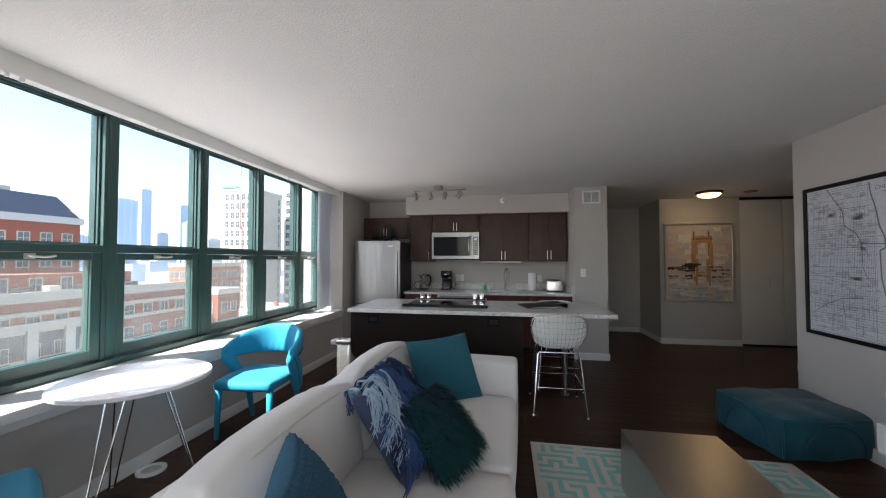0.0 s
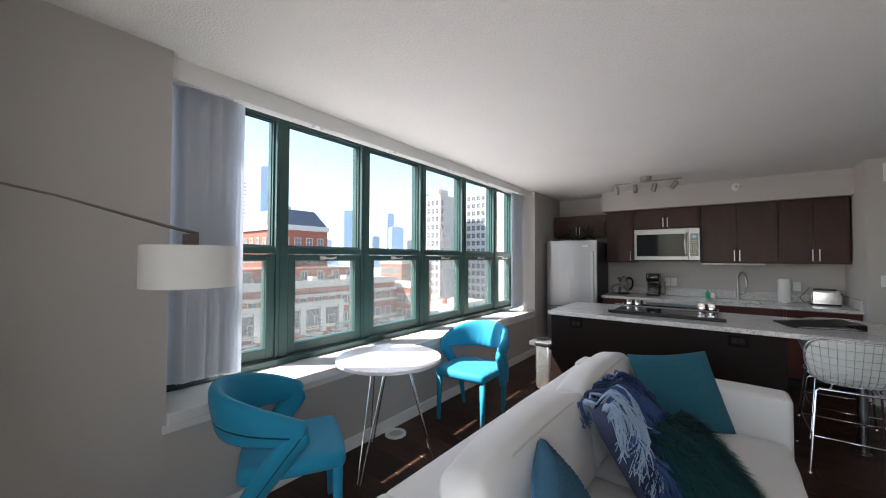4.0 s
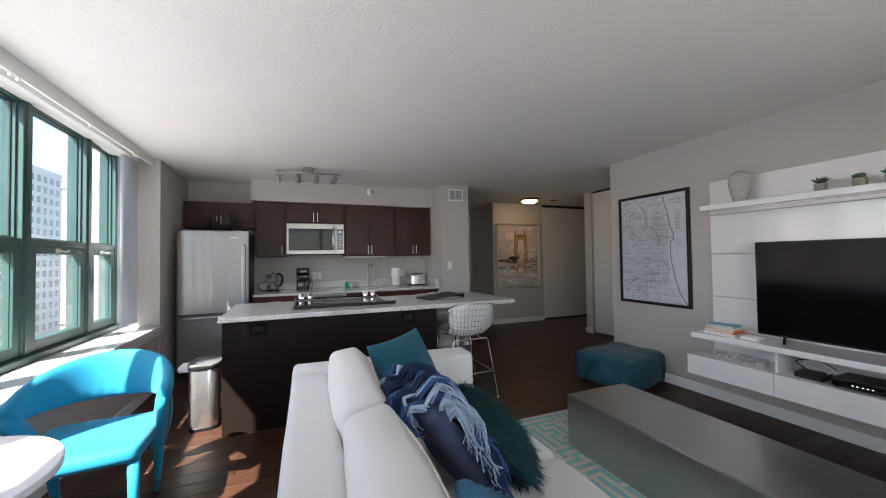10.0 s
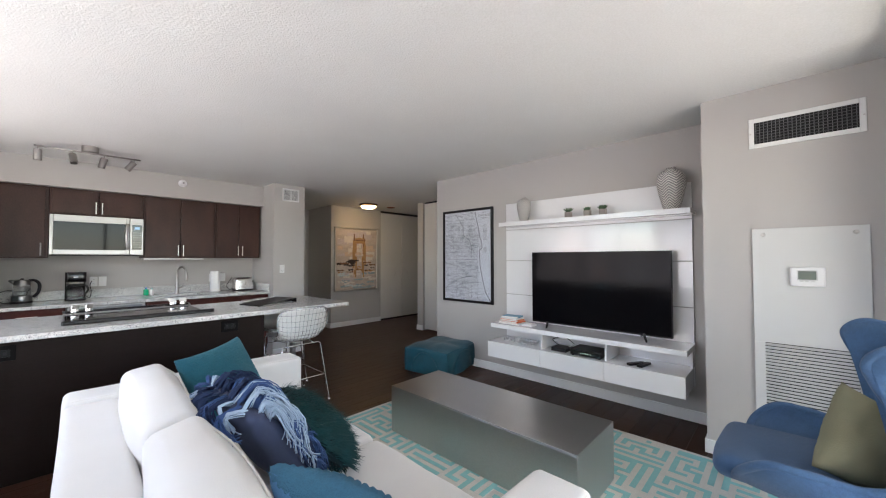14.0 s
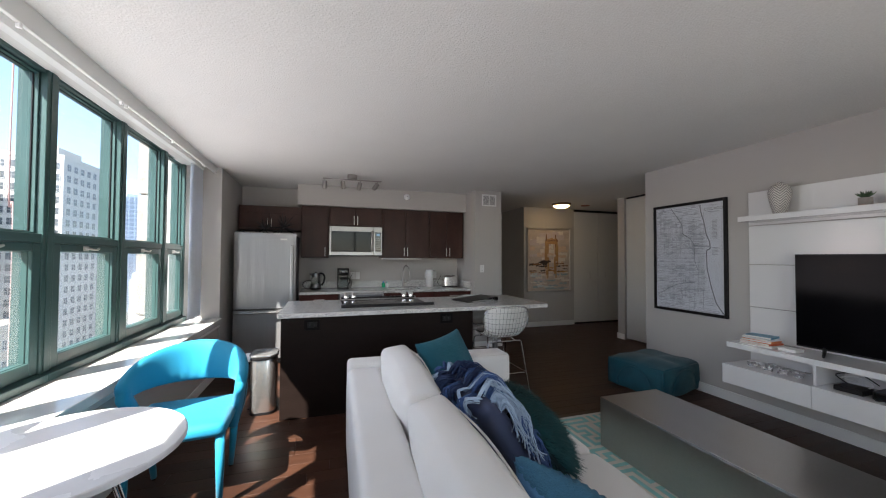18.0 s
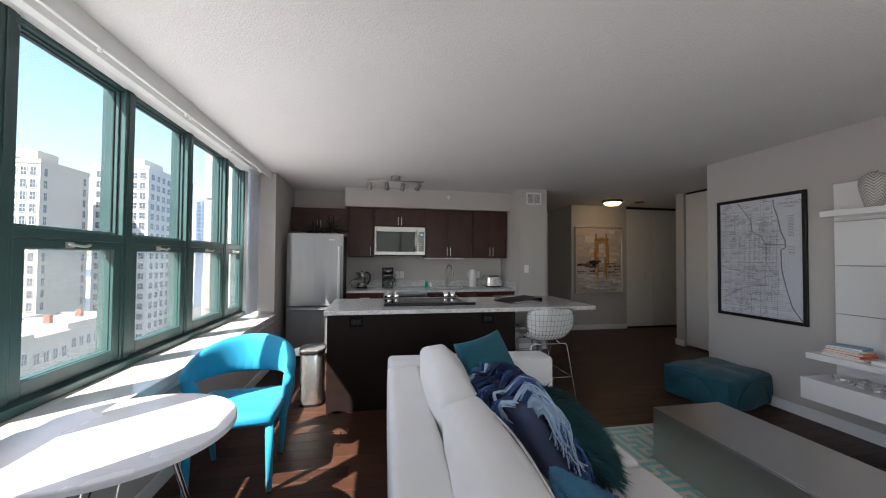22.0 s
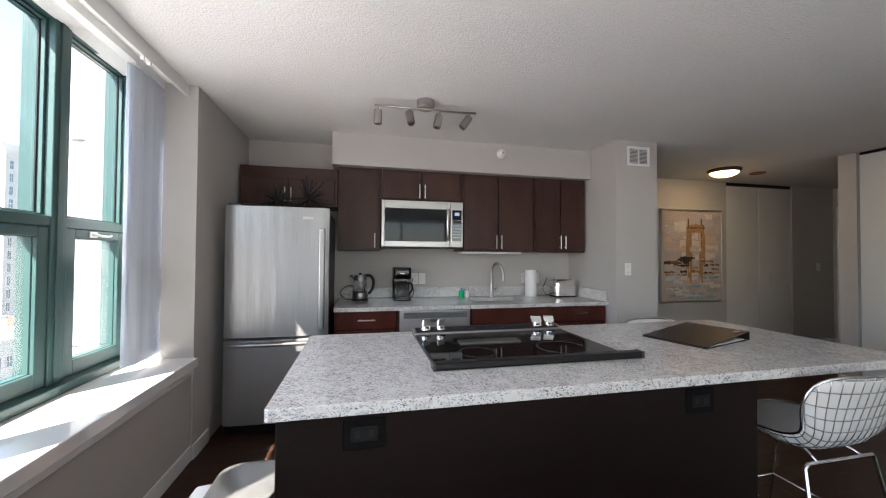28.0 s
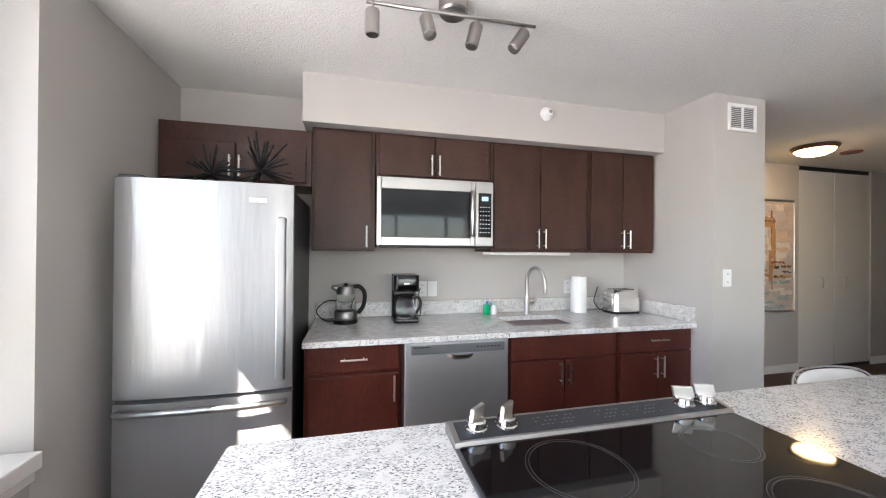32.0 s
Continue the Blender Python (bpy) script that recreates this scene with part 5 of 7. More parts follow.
for s in (-1, 1):
    path = smooth_line([Vector((s * 0.284, 0.046, 0.640)), Vector((s * 0.284, 0.020, 0.595)), Vector((s * 0.276, -0.030, 0.530)), Vector((s * 0.258, -0.095, 0.440)), Vector((s * 0.238, -0.150, 0.360)), Vector((s * 0.226, -0.178, 0.300))], 5)
    m = len(path)
    part("arm", ribbon(path, [0.022 + 0.040 * min(1, i / 4.0) - 0.022 * max(0, i / m - 0.5) for i in range(m)], [0.020 + 0.010 * min(1, i / 3.0) for i in range(m)], 14, None, [Vector((0, 1, 0.62))] * m), TURQ, ch, smooth=True)
    part("seam", tube([p + Vector((s * 0.0305, 0.010, 0.004)) for p in path[4:]], 0.0032, 5), SEAMLINE, ch, smooth=True)
    part("leg", ribbon([Vector((s * 0.228, -0.172, 0.36)), Vector((s * 0.222, -0.190, 0.2)), Vector((s * 0.208, -0.215, 0.012))], [0.036, 0.026, 0.016], [0.026, 0.021, 0.015], 10, None, [Vector((0, 1, 0))] * 3), TURQ, ch, smooth=True)
    part("leg", ribbon([Vector((s * 0.212, 0.212, 0.42)), Vector((s * 0.214, 0.218, 0.2)), Vector((s * 0.216, 0.224, 0.012))], [0.027, 0.021, 0.016], [0.026, 0.020, 0.015], 10, None, [Vector((0, 1, 0))] * 3), TURQ, ch, smooth=True)
    for q in (-0.215, 0.224):
        part("glide", turned([(0, 0), (0.012, 0), (0.013, 0.013), (0, 0.013)], 10, (s * (0.208 if q < 0 else 0.216), q, 0)), BLACK, ch, smooth=40)
c2 = copy_thing(ch, pose(0.745, 1.225, 0, 0, 0, -30))
tagged(c2, "turquoise upholstered chair with a curved back, beside the lamp")

# arc lamp
al = thing("arc_lamp", (0.62, 0.02, 0), "arc floor lamp with a white drum shade", "lamp")
LAMPNICKEL = material("brushed lamp nickel", (0.24, 0.22, 0.205), 0.42, 1.0, vary=0.12, scale=8, stretch=(1, 1, 12), spread=0.08)
SHADE = material("white lamp shade linen", (0.72, 0.715, 0.69), 0.85, vary=0.04, scale=20, bump=0.15, bump_scale=300)
lc = Vector((0.665, 0.775, 0))
part("shade", turned([(0.178, 1.300), (0.182, 1.300), (0.182, 1.482), (0.178, 1.482), (0.178, 1.300)], 56, lc), SHADE, al, "white drum shade", 40, True)
part("diffuser", turned([(0, 1.309), (0.177, 1.309), (0.177, 1.312), (0, 1.312)], 40, lc), SHADE, al, smooth=40, world=True)
part("socket_block", box(lc.x - 0.025, lc.x + 0.025, lc.y - 0.025, lc.y + 0.025, 1.47, 1.535, 0.003), LAMPNICKEL, al, world=True)
part("arm", tube([(lc.x, lc.y + 0.03, 1.538), (lc.x, lc.y - 0.09, 1.565), (0.64, 0.36, 1.655), (0.62, 0.02, 1.72)], [0.0075, 0.0075, 0.0045, 0.0045], 8), LAMPNICKEL, al, smooth=50, world=True)
part("pole", tube([(0, 0, 0.02), (0, 0, 1.74)], 0.011, 10), LAMPNICKEL, al, smooth=50)
part("base", turned([(0, 0), (0.16, 0), (0.16, 0.018), (0.155, 0.022), (0, 0.022)], 40), LAMPNICKEL, al, smooth=40)

fv = thing("floor_port", (0.455, 2.30, 0), "round white port in the floor by the wall", "vent")
part("ring", turned([(0.06, 0.0), (0.085, 0.0), (0.085, 0.012), (0.06, 0.016), (0.055, 0.006)], 32), TRIM, fv, smooth=40)
part("lid", turned([(0, 0.0), (0.054, 0.0), (0.054, 0.008), (0, 0.010)], 28), NICKEL, fv, smooth=40)

# ---- rug, coffee table, pouf ----
RUGCREAM = material("cream wool rug", (0.60, 0.58, 0.52), 0.98, vary=0.1, scale=20, bump=0.5, bump_scale=250, fine=0.2)
RUGTEAL = material("aqua wool rug", (0.25, 0.52, 0.51), 0.98, vary=0.12, scale=20, bump=0.5, bump_scale=250, fine=0.2)
KEY = ("1010111110", "1010100000", "1010101110", "1010100010", "1010111010", "1010001010", "1010111010", "1010100010", "1010101110", "0000100000")


def key_cell(i, j):
    bi, bj = i // 10, j // 10
    p, q = i % 10, j % 10
    if (bi + bj) % 2:
        p, q = q, 9 - p
    return KEY[q][p] == "1"


rug = thing("rug", (3.85, 1.77, 0), "cream wool rug with an aqua key pattern", "rug")
rx0, rx1, ry0, ry1, cell = 2.97, 4.73, 0.30, 3.145, 0.0335
bm = bmesh.new()
nx, ny = int((rx1 - rx0) / cell), int((ry1 - ry0) / cell)
gv = [[bm.verts.new((rx0 + i * cell, ry0 + j * cell, 0.010)) for j in range(ny + 1)] for i in range(nx + 1)]
for i in range(nx):
    for j in range(ny):
        f = bm.faces.new((gv[i][j], gv[i + 1][j], gv[i + 1][j + 1], gv[i][j + 1]))
        f.material_index = 1 if 0 < i < nx - 1 and 0 < j < ny - 1 and key_cell(i, j) else 0
up = bmesh.ops.extrude_face_region(bm, geom=[f for f in bm.faces if f.material_index == 1])
bmesh.ops.translate(bm, verts=[g for g in up["geom"] if isinstance(g, bmesh.types.BMVert)], vec=(0, 0, 0.002))
part("rug_face", bm, [RUGCREAM, RUGTEAL], rug, "", False, True)
wbox("backing", rug, RUGCREAM, rx0, rx0 + nx * cell, ry0, ry0 + ny * cell, 0.0005, 0.0095)

BRUSHED = material("brushed sheet metal", (0.54, 0.52, 0.50), 0.31, 1.0, vary=0.12, scale=3, bump=0.02, bump_scale=260, stretch=(1, 0.3, 1), spread=0.05, fine=0.12)
cf = thing("coffee_table", (3.752, 1.90, 0.012), "low brushed metal block coffee table", "coffee table")
bx = (3.485, 4.018, 1.155, 2.645)
for nm, c in (("top", (bx[0], bx[1], bx[2], bx[3], 0.352, 0.362)), ("side", (bx[0], bx[0] + 0.01, bx[2], bx[3], 0.012, 0.352)), ("side", (bx[1] - 0.01, bx[1], bx[2], bx[3], 0.012, 0.352)),
              ("end", (bx[0] + 0.01, bx[1] - 0.01, bx[2], bx[2] + 0.01, 0.012, 0.352)), ("end", (bx[0] + 0.01, bx[1] - 0.01, bx[3] - 0.01, bx[3], 0.012, 0.352))):
    wbox(nm, cf, BRUSHED, *c, 0.0025, seg=2)

po = thing("pouf", (4.985, 3.52, 0), "square teal velvet floor pouf with stitched panels", "pouf", turn=10.5)
PX, PY, PZ = 0.355, 0.305, 0.285
bm = soft_box(-PX, PX, -PY, PY, 0.004, PZ, 0.018, 0.0, 0.014, 16, 9)
for v in bm.verts:
    x, y, z = v.co.x / PX, v.co.y / PY, v.co.z / PZ
    side = max(abs(x), abs(y))
    if z > 0.9:
        v.co.z += 0.020 * abs(math.sin(math.pi * x) * math.sin(math.pi * y)) ** 0.6 + 0.022 * max(0.0, (1 - x ** 4) * (1 - y ** 4))
    if side > 0.9 and z < 0.97:
        a = y if abs(x) > abs(y) else x
        lobe = 0.030 * math.exp(-((z - 0.35) / 0.45) ** 2) * (1 - a * a) - 0.024 * math.exp(-((math.hypot(a / 0.62, (z - 0.1) / 0.85) - 1) / 0.12) ** 2)
        if abs(x) > abs(y):
            v.co.x += math.copysign(lobe, x)
        else:
            v.co.y += math.copysign(lobe, y)
part("body", bm, TEALVELVET, po, smooth=True)
for s in (0, 1):
    pts = [((-PX + 0.02, 0, PZ - 0.008), (-0.15, 0, PZ + 0.016), (0, 0, PZ + 0.021), (0.15, 0, PZ + 0.016), (PX - 0.02, 0, PZ - 0.008)),
           ((0, -PY + 0.02, PZ - 0.008), (0, -0.13, PZ + 0.016), (0, 0, PZ + 0.021), (0, 0.13, PZ + 0.016), (0, PY - 0.02, PZ - 0.008))][s]
    part("seam", tube(smooth_line(pts, 4), 0.005, 6), TEALVELVET, po, smooth=True)
for p in ((-PX, -PY), (PX, -PY), (PX, PY), (-PX, PY)):
    part("corner_piping", tube([(p[0] * 0.985, p[1] * 0.985, 0.012), (p[0], p[1], 0.14), (p[0] * 0.985, p[1] * 0.985, PZ - 0.006)], 0.007, 6), TEALVELVET, po, smooth=True)
part("top_piping", tube([(-PX + 0.006, -PY + 0.006, PZ - 0.005), (PX - 0.006, -PY + 0.006, PZ - 0.005), (PX - 0.006, PY - 0.006, PZ - 0.005), (-PX + 0.006, PY - 0.006, PZ - 0.005)], 0.007, 6, closed=True), TEALVELVET, po, smooth=True)
for q in range(4):
    w, flat = ((PX, PY) if q % 2 == 0 else (PY, PX))
    pts = [(w * 0.62 * math.cos(b), -flat - 0.012 - 0.012 * math.sin(b), 0.03 + (PZ * 0.80) * math.sin(b)) for b in (math.pi * k / 14 for k in range(15))]
    ob = part("panel_seam", tube(pts, 0.0045, 6), TEALVELVET, po, smooth=True)
    ob.matrix_basis = pose(0, 0, 0, 0, 0, 90 * q)
part("care_tag", box(0.25, 0.31, -0.345, -0.318, 0.002, 0.014, 0.002), WHITE, po, "small white fabric tag")

# ---- wing chair ----
EGG = material("blue wool upholstery", (0.052, 0.118, 0.235), 0.9, vary=0.22, scale=70, bump=0.4, bump_scale=420, fine=0.7, sheen=0.15)
eg = thing("egg_chair", (3.985, 0.15, 0), "blue wool wing chair with a rounded shell", "armchair", turn=-1)
HALF_RIM = [(0, -0.285, 0.955), (0.19, -0.26, 0.975), (0.315, -0.17, 1.025), (0.385, -0.055, 1.05), (0.395, 0.012, 1.0), (0.388, -0.002, 0.93), (0.387, -0.055, 0.83),
            (0.374, -0.11, 0.71), (0.374, -0.09, 0.60), (0.388, 0.03, 0.545), (0.408, 0.17, 0.555), (0.405, 0.28, 0.55), (0.355, 0.365, 0.48), (0.24, 0.40, 0.40), (0, 0.41, 0.365)]
HALF_AZ = (0, 28, 50, 62, 66, 68, 70, 73, 79, 94, 112, 130, 146, 162, 180)
rim = smooth_line([Vector(p) for p in HALF_RIM], 7)
az = [q.x for q in smooth_line([Vector((a, 0, 0)) for a in HALF_AZ], 7)]
rim += [Vector((-p.x, p.y, p.z)) for p in rim[-2:0:-1]]
az += [360 - a for a in az[-2:0:-1]]
bm = bmesh.new()
inner, outer, edge = [], [], []
for p, a in zip(rim, az):
    d = Vector((math.sin(radians(a)), -math.cos(radians(a)), 0))
    tall = max(0, min(1, (p.z - 0.6) / 0.4))
    g = 0.41 - 0.07 * (0.5 + 0.5 * math.cos(radians(a))) * tall
    ci, co_ = [], []
    for j in range(17):
        v = j / 16
        k0, k1, k2 = (1 - v) ** 2, 2 * v * (1 - v), v * v
        ci.append(bm.verts.new(Vector((0, 0.02, 0.40)) * k0 + (d * g * 0.94 + Vector((0, 0.02, 0.40 + 0.02 * tall))) * k1 + (p - d * 0.022) * k2))
        co_.append(bm.verts.new(Vector((0, 0.02, 0.315)) * k0 + (d * (g + 0.045) + Vector((0, 0.02, 0.315 + 0.03 * tall))) * k1 + (p + d * 0.016) * k2))
    inner.append(ci)
    outer.append(co_)
    edge.append(p - d * 0.003)
steps = len(rim)
for k in range(steps):
    q = (k + 1) % steps
    for j in range(16):
        bm.faces.new((inner[k][j], inner[q][j], inner[q][j + 1], inner[k][j + 1]))
        bm.faces.new((outer[k][j], outer[k][j + 1], outer[q][j + 1], outer[q][j]))
    bm.faces.new((inner[k][16], inner[q][16], outer[q][16], outer[k][16]))
bmesh.ops.remove_doubles(bm, verts=bm.verts, dist=0.0005)
part("shell", bm, EGG, eg, smooth=True)
part("rim_piping", tube(edge, 0.0185, 9, closed=True), EGG, eg, smooth=True)
part("seat_cushion", soft_box(-0.268, 0.268, -0.17, 0.475, 0.37, 0.468, 0.046, 0.02, 0.004, 5, 12), EGG, eg, "loose blue seat cushion", True)
part("stem", tube([(0, 0.02, 0.03), (0, 0.02, 0.34)], 0.028, 14), CHROME, eg, smooth=40)
for k in range(4):
    a = radians(45 + 90 * k)
    part("base_arm", ribbon([Vector((0, 0.02, 0.035)), Vector((0.16 * math.cos(a), 0.02 + 0.16 * math.sin(a), 0.03)), Vector((0.30 * math.cos(a), 0.02 + 0.30 * math.sin(a), 0.024))], [0.012, 0.011, 0.008], [0.028, 0.022, 0.018], 10, None, [Vector((0, 0, 1))] * 3), CHROME, eg, smooth=True)
t = thing("throw_pillow", label="olive green cotton pillow on the wing chair", category="pillow")
part("cover", pillow(0.36, 0.36, 0.165, 30, 0.005, 7, 9), OLIVE, t, smooth=True)
place(t, (3.80, 0.185, 0.462), (0.52, -0.70, -0.46), (0.40, -0.26, 0.86))

# ---- television wall ----
tu = thing("tv_wall_unit", (5.10, 1.84, 0.30), "white lacquer wall unit with shelf and drawers", "tv unit")
for z0, z1 in ((0.30, 0.944), (0.950, 1.331), (1.337, 1.687), (1.693, 2.0)):
    wbox("back_panel", tu, GLOSSWHITE, 5.288, 5.3145, 0.925, 2.757, z0, z1, 0.002)
wbox("shelf", tu, GLOSSWHITE, 5.05, 5.286, 0.90, 2.70, 1.716, 1.760, 0.002)
wbox("top_board", tu, GLOSSWHITE, 4.93, 5.286, 0.918, 2.728, 0.612, 0.655, 0.002)
wbox("carcass", tu, GLOSSWHITE, 4.922, 5.286, 0.930, 2.745, 0.302, 0.462, 0.002)
for a, b in ((0.928, 1.519), (1.522, 2.128), (2.131, 2.747)):
    wbox("drawer_front", tu, GLOSSWHITE, 4.902, 4.921, a, b, 0.300, 0.463, 0.0015)
for y in (1.52, 2.13):
    wbox("divider", tu, GLOSSWHITE, 4.95, 5.286, y - 0.009, y + 0.009, 0.463, 0.611, 0.001)
wbox("side_fin", tu, GLOSSWHITE, 5.20, 5.286, 0.925, 0.943, 0.463, 0.611, 0.001)

tv = thing("television", (5.16, 1.70, 0.655), "large flat black television on two splayed feet", "television")
wbox("body", tv, BLACK, 5.150, 5.185, 1.052, 2.342, 0.692, 1.424, 0.004)
SCREEN = material("dark screen", (0.004, 0.004, 0.005), 0.10, vary=0.2, spec=0.09)
wbox("screen", tv, SCREEN, 5.146, 5.1499, 1.060, 2.334, 0.706, 1.416, 0.0)
for y in (1.27, 2.17):
    for s in (-1, 1):
        part("foot", tube([(5.160, y, 0.705), (5.150 + s * 0.115, y + s * 0.05, 0.664)], [0.013, 0.008], 6), BLACK, tv, "black splayed foot", True, True)


def chevron(name, light, dark):
    """Raised pale herringbone on a grey glaze."""
    m = material(name, light, 0.6, vary=0.05)
    n, l = m.node_tree.nodes, m.node_tree.links
    b = n["Principled BSDF"]
    co, sp, at, pp, mad, sn, st, mx = (n.new("ShaderNodeTexCoord"), n.new("ShaderNodeSeparateXYZ"), n.new("ShaderNodeMath"), n.new("ShaderNodeMath"),
                                       n.new("ShaderNodeMath"), n.new("ShaderNodeMath"), n.new("ShaderNodeMath"), n.new("ShaderNodeMix"))
    at.operation, pp.operation, mad.operation, sn.operation, st.operation = "ARCTAN2", "PINGPONG", "MULTIPLY_ADD", "SINE", "GREATER_THAN"
    l.new(co.outputs["Object"], sp.inputs[0])
    l.new(sp.outputs[1], at.inputs[0])
    l.new(sp.outputs[0], at.inputs[1])
    l.new(at.outputs[0], pp.inputs[0])
    pp.inputs[1].default_value = 0.524
    zs = n.new("ShaderNodeMath")
    zs.operation = "MULTIPLY"
    zs.inputs[1].default_value = 300.0
    l.new(sp.outputs[2], zs.inputs[0])
    l.new(pp.outputs[0], mad.inputs[0])
    mad.inputs[1].default_value = 22.0
    l.new(zs.outputs[0], mad.inputs[2])
    l.new(mad.outputs[0], sn.inputs[0])
    l.new(sn.outputs[0], st.inputs[0])
    st.inputs[1].default_value = -0.1
    mx.data_type = "RGBA"
    mx.inputs[6].default_value, mx.inputs[7].default_value = (*dark, 1), (*light, 1)
    l.new(st.outputs[0], mx.inputs[0])
    l.new(mx.outputs[2], b.inputs["Base Color"])
    bu = n.new("ShaderNodeBump")
    bu.inputs["Strength"].default_value, bu.inputs["Distance"].default_value = 0.5, 0.003
    l.new(sn.outputs[0], bu.inputs["Height"])
    l.new(bu.outputs[0], b.inputs["Normal"])
    return m


HERRING = chevron("herringbone glaze", (0.62, 0.60, 0.56), (0.25, 0.245, 0.24))
for at, h, r, lab in (((5.16, 2.44, 1.76), 0.27, 0.078, "small grey and white herringbone vase"), ((5.16, 1.045, 1.76), 0.355, 0.108, "large grey and white herringbone vase")):
    v = thing("vase", at, lab, "vase", "herringbone vases")
    part("body", turned([(0, 0), (r * 0.52, 0), (r * 0.56, h * 0.02), (r * 0.80, h * 0.30), (r * 0.97, h * 0.55), (r, h * 0.68), (r * 0.93, h * 0.80), (r * 0.70, h * 0.90), (r * 0.30, h * 0.955)], 40), HERRING, v, smooth=True)
    part("neck", turned([(r * 0.30, h * 0.95), (r * 0.30, h * 0.975), (r * 0.36, h), (r * 0.26, h), (r * 0.24, h * 0.95)], 32), HERRING, v, smooth=50)
POT = material("grey concrete pot", (0.34, 0.31, 0.28), 0.9, vary=0.15, scale=30, bump=0.3, bump_scale=120)
LEAF = material("succulent leaf", (0.05, 0.11, 0.045), 0.5, vary=0.3, scale=30)
for y, kind in ((1.935, 0), (1.745, 1), (1.60, 2)):
    p = thing("potted_succulent", (5.16, y, 1.76), ("spiky aloe in a grey concrete pot", "round green succulent in a concrete pot", "leafy rosette succulent in a concrete pot")[kind], "plant", "succulents on the shelf")
    part("pot", slab(rounded(-0.030, 0.030, -0.030, 0.030, 0.008, 3), 0, 0.062, 0.003), POT, p, smooth=40)
    part("soil", box(-0.026, 0.026, -0.026, 0.026, 0.0621, 0.064), SEAM, p)
    for k in range(16):
        a = 2.4 * k + kind
        e = 0.35 + 0.06 * k if kind != 1 else 0.25 + 0.075 * k
        L = (0.055, 0.035, 0.048)[kind] * (1 - 0.02 * k)
        d = Vector((math.cos(a) * math.cos(min(e, 1.45)), math.sin(a) * math.cos(min(e, 1.45)), math.sin(min(e, 1.45))))
        b0 = Vector((0.006 * math.cos(a), 0.006 * math.sin(a), 0.064))
        w = (0.005, 0.011, 0.008)[kind]
        part("leaf", tube([b0, b0 + d * L * 0.5, b0 + d * L * 0.85 + Vector((0, 0, 0.004)), b0 + d * L + Vector((0, 0, 0.008))], [w * 0.7, w, w * 0.6, 0.0008], 6), LEAF, p, smooth=True)

# books and small things on the unit
for k, (c, w, d, lab) in enumerate((((0.72, 0.71, 0.68), 0.235, 0.175, "white hardback at the bottom of the stack"), ((0.62, 0.13, 0.05), 0.225, 0.165, "orange-red hardback book in the stack"),
                                    ((0.70, 0.22, 0.07), 0.21, 0.16, "orange paperback book in the stack"), ((0.70, 0.70, 0.68), 0.20, 0.15, "white paperback book in the stack"), ((0.10, 0.30, 0.42), 0.19, 0.145, "blue hardback on top of the stack"))):
    z = 0.655 + 0.0165 * k
    b = thing("book", (5.08, 2.545, z), lab, "book", "stacked books", turn=90 + (4, -3, 6, -5, 9)[k])
    part("cover", box(-w / 2, w / 2, -d / 2, d / 2, 0, 0.0155, 0.0015), material("book cover", c, 0.4, vary=0.1), b)
    part("pages", box(-w / 2 + 0.003, w / 2 + 0.0006, -d / 2 - 0.0006, d / 2 + 0.0006, 0.002, 0.0135), material("paper edge", (0.75, 0.73, 0.68), 0.9), b)
b = thing("small_box", (5.06, 2.33, 0.655), "small white box on the wall unit", "box")
part("case", box(-0.05, 0.05, -0.06, 0.06, 0, 0.022, 0.003), WHITE, b)
b = thing("metal_ornament", (5.08, 2.43, 0.463), "silver ornament of linked metal rings", "ornament")
rnd = random.Random(8)
for k in range(16):
    c = Vector((rnd.uniform(-0.09, 0.09), -0.16 + 0.32 * (k % 8) / 7, 0.012 + 0.02 * (k // 8)))
    bm = tube([c + Vector((0.026 * math.cos(q), 0.026 * math.sin(q), 0.006 * math.sin(3 * q + k))) for q in (6.283 * i / 10 for i in range(10))], 0.006, 6, closed=True)
    part("ring", bm, CHROME, b, smooth=True)
b = thing("cable_box", (5.06, 1.70, 0.463), "black cable box in the open compartment", "cable box")
part("case", box(-0.11, 0.11, -0.14, 0.14, 0.008, 0.062, 0.004), BLACK, b)
part("front_panel", box(-0.114, -0.1105, -0.13, 0.13, 0.016, 0.054, 0.001), BLACKGLASS, b)
for k in range(5):
    part("indicator", box(-0.1155, -0.1141, -0.05 + 0.022 * k, -0.044 + 0.022 * k, 0.03, 0.034), glow("small indicator", (0.5, 0.8, 0.6), 1.0) if k == 0 else bpy.data.materials["small indicator"], b)
for p in ((-0.09, -0.12), (-0.09, 0.12), (0.09, -0.12), (0.09, 0.12)):
    part("foot", box(p[0] - 0.01, p[0] + 0.01, p[1] - 0.01, p[1] + 0.01, 0, 0.008), BLACK, b)
b = thing("modem", (5.05, 1.97, 0.463), "small black modem with its cables", "modem")
part("case", box(-0.07, 0.07, -0.075, 0.075, 0, 0.035, 0.004), BLACK, b)
part("cable", tube(smooth_line([(0.05, -0.05, 0.03), (0.0, -0.10, 0.075), (0.03, -0.02, 0.10), (0.06, 0.09, 0.07), (0.10, 0.02, 0.05)], 6), 0.004, 6), WHITE, b, "looped white cable", True)
part("cable", tube(smooth_line([(0.06, 0.05, 0.03), (0.02, 0.10, 0.09), (0.07, 0.0, 0.115), (0.09, -0.09, 0.06)], 6), 0.004, 6), BLACK, b, "looped black cable", True)
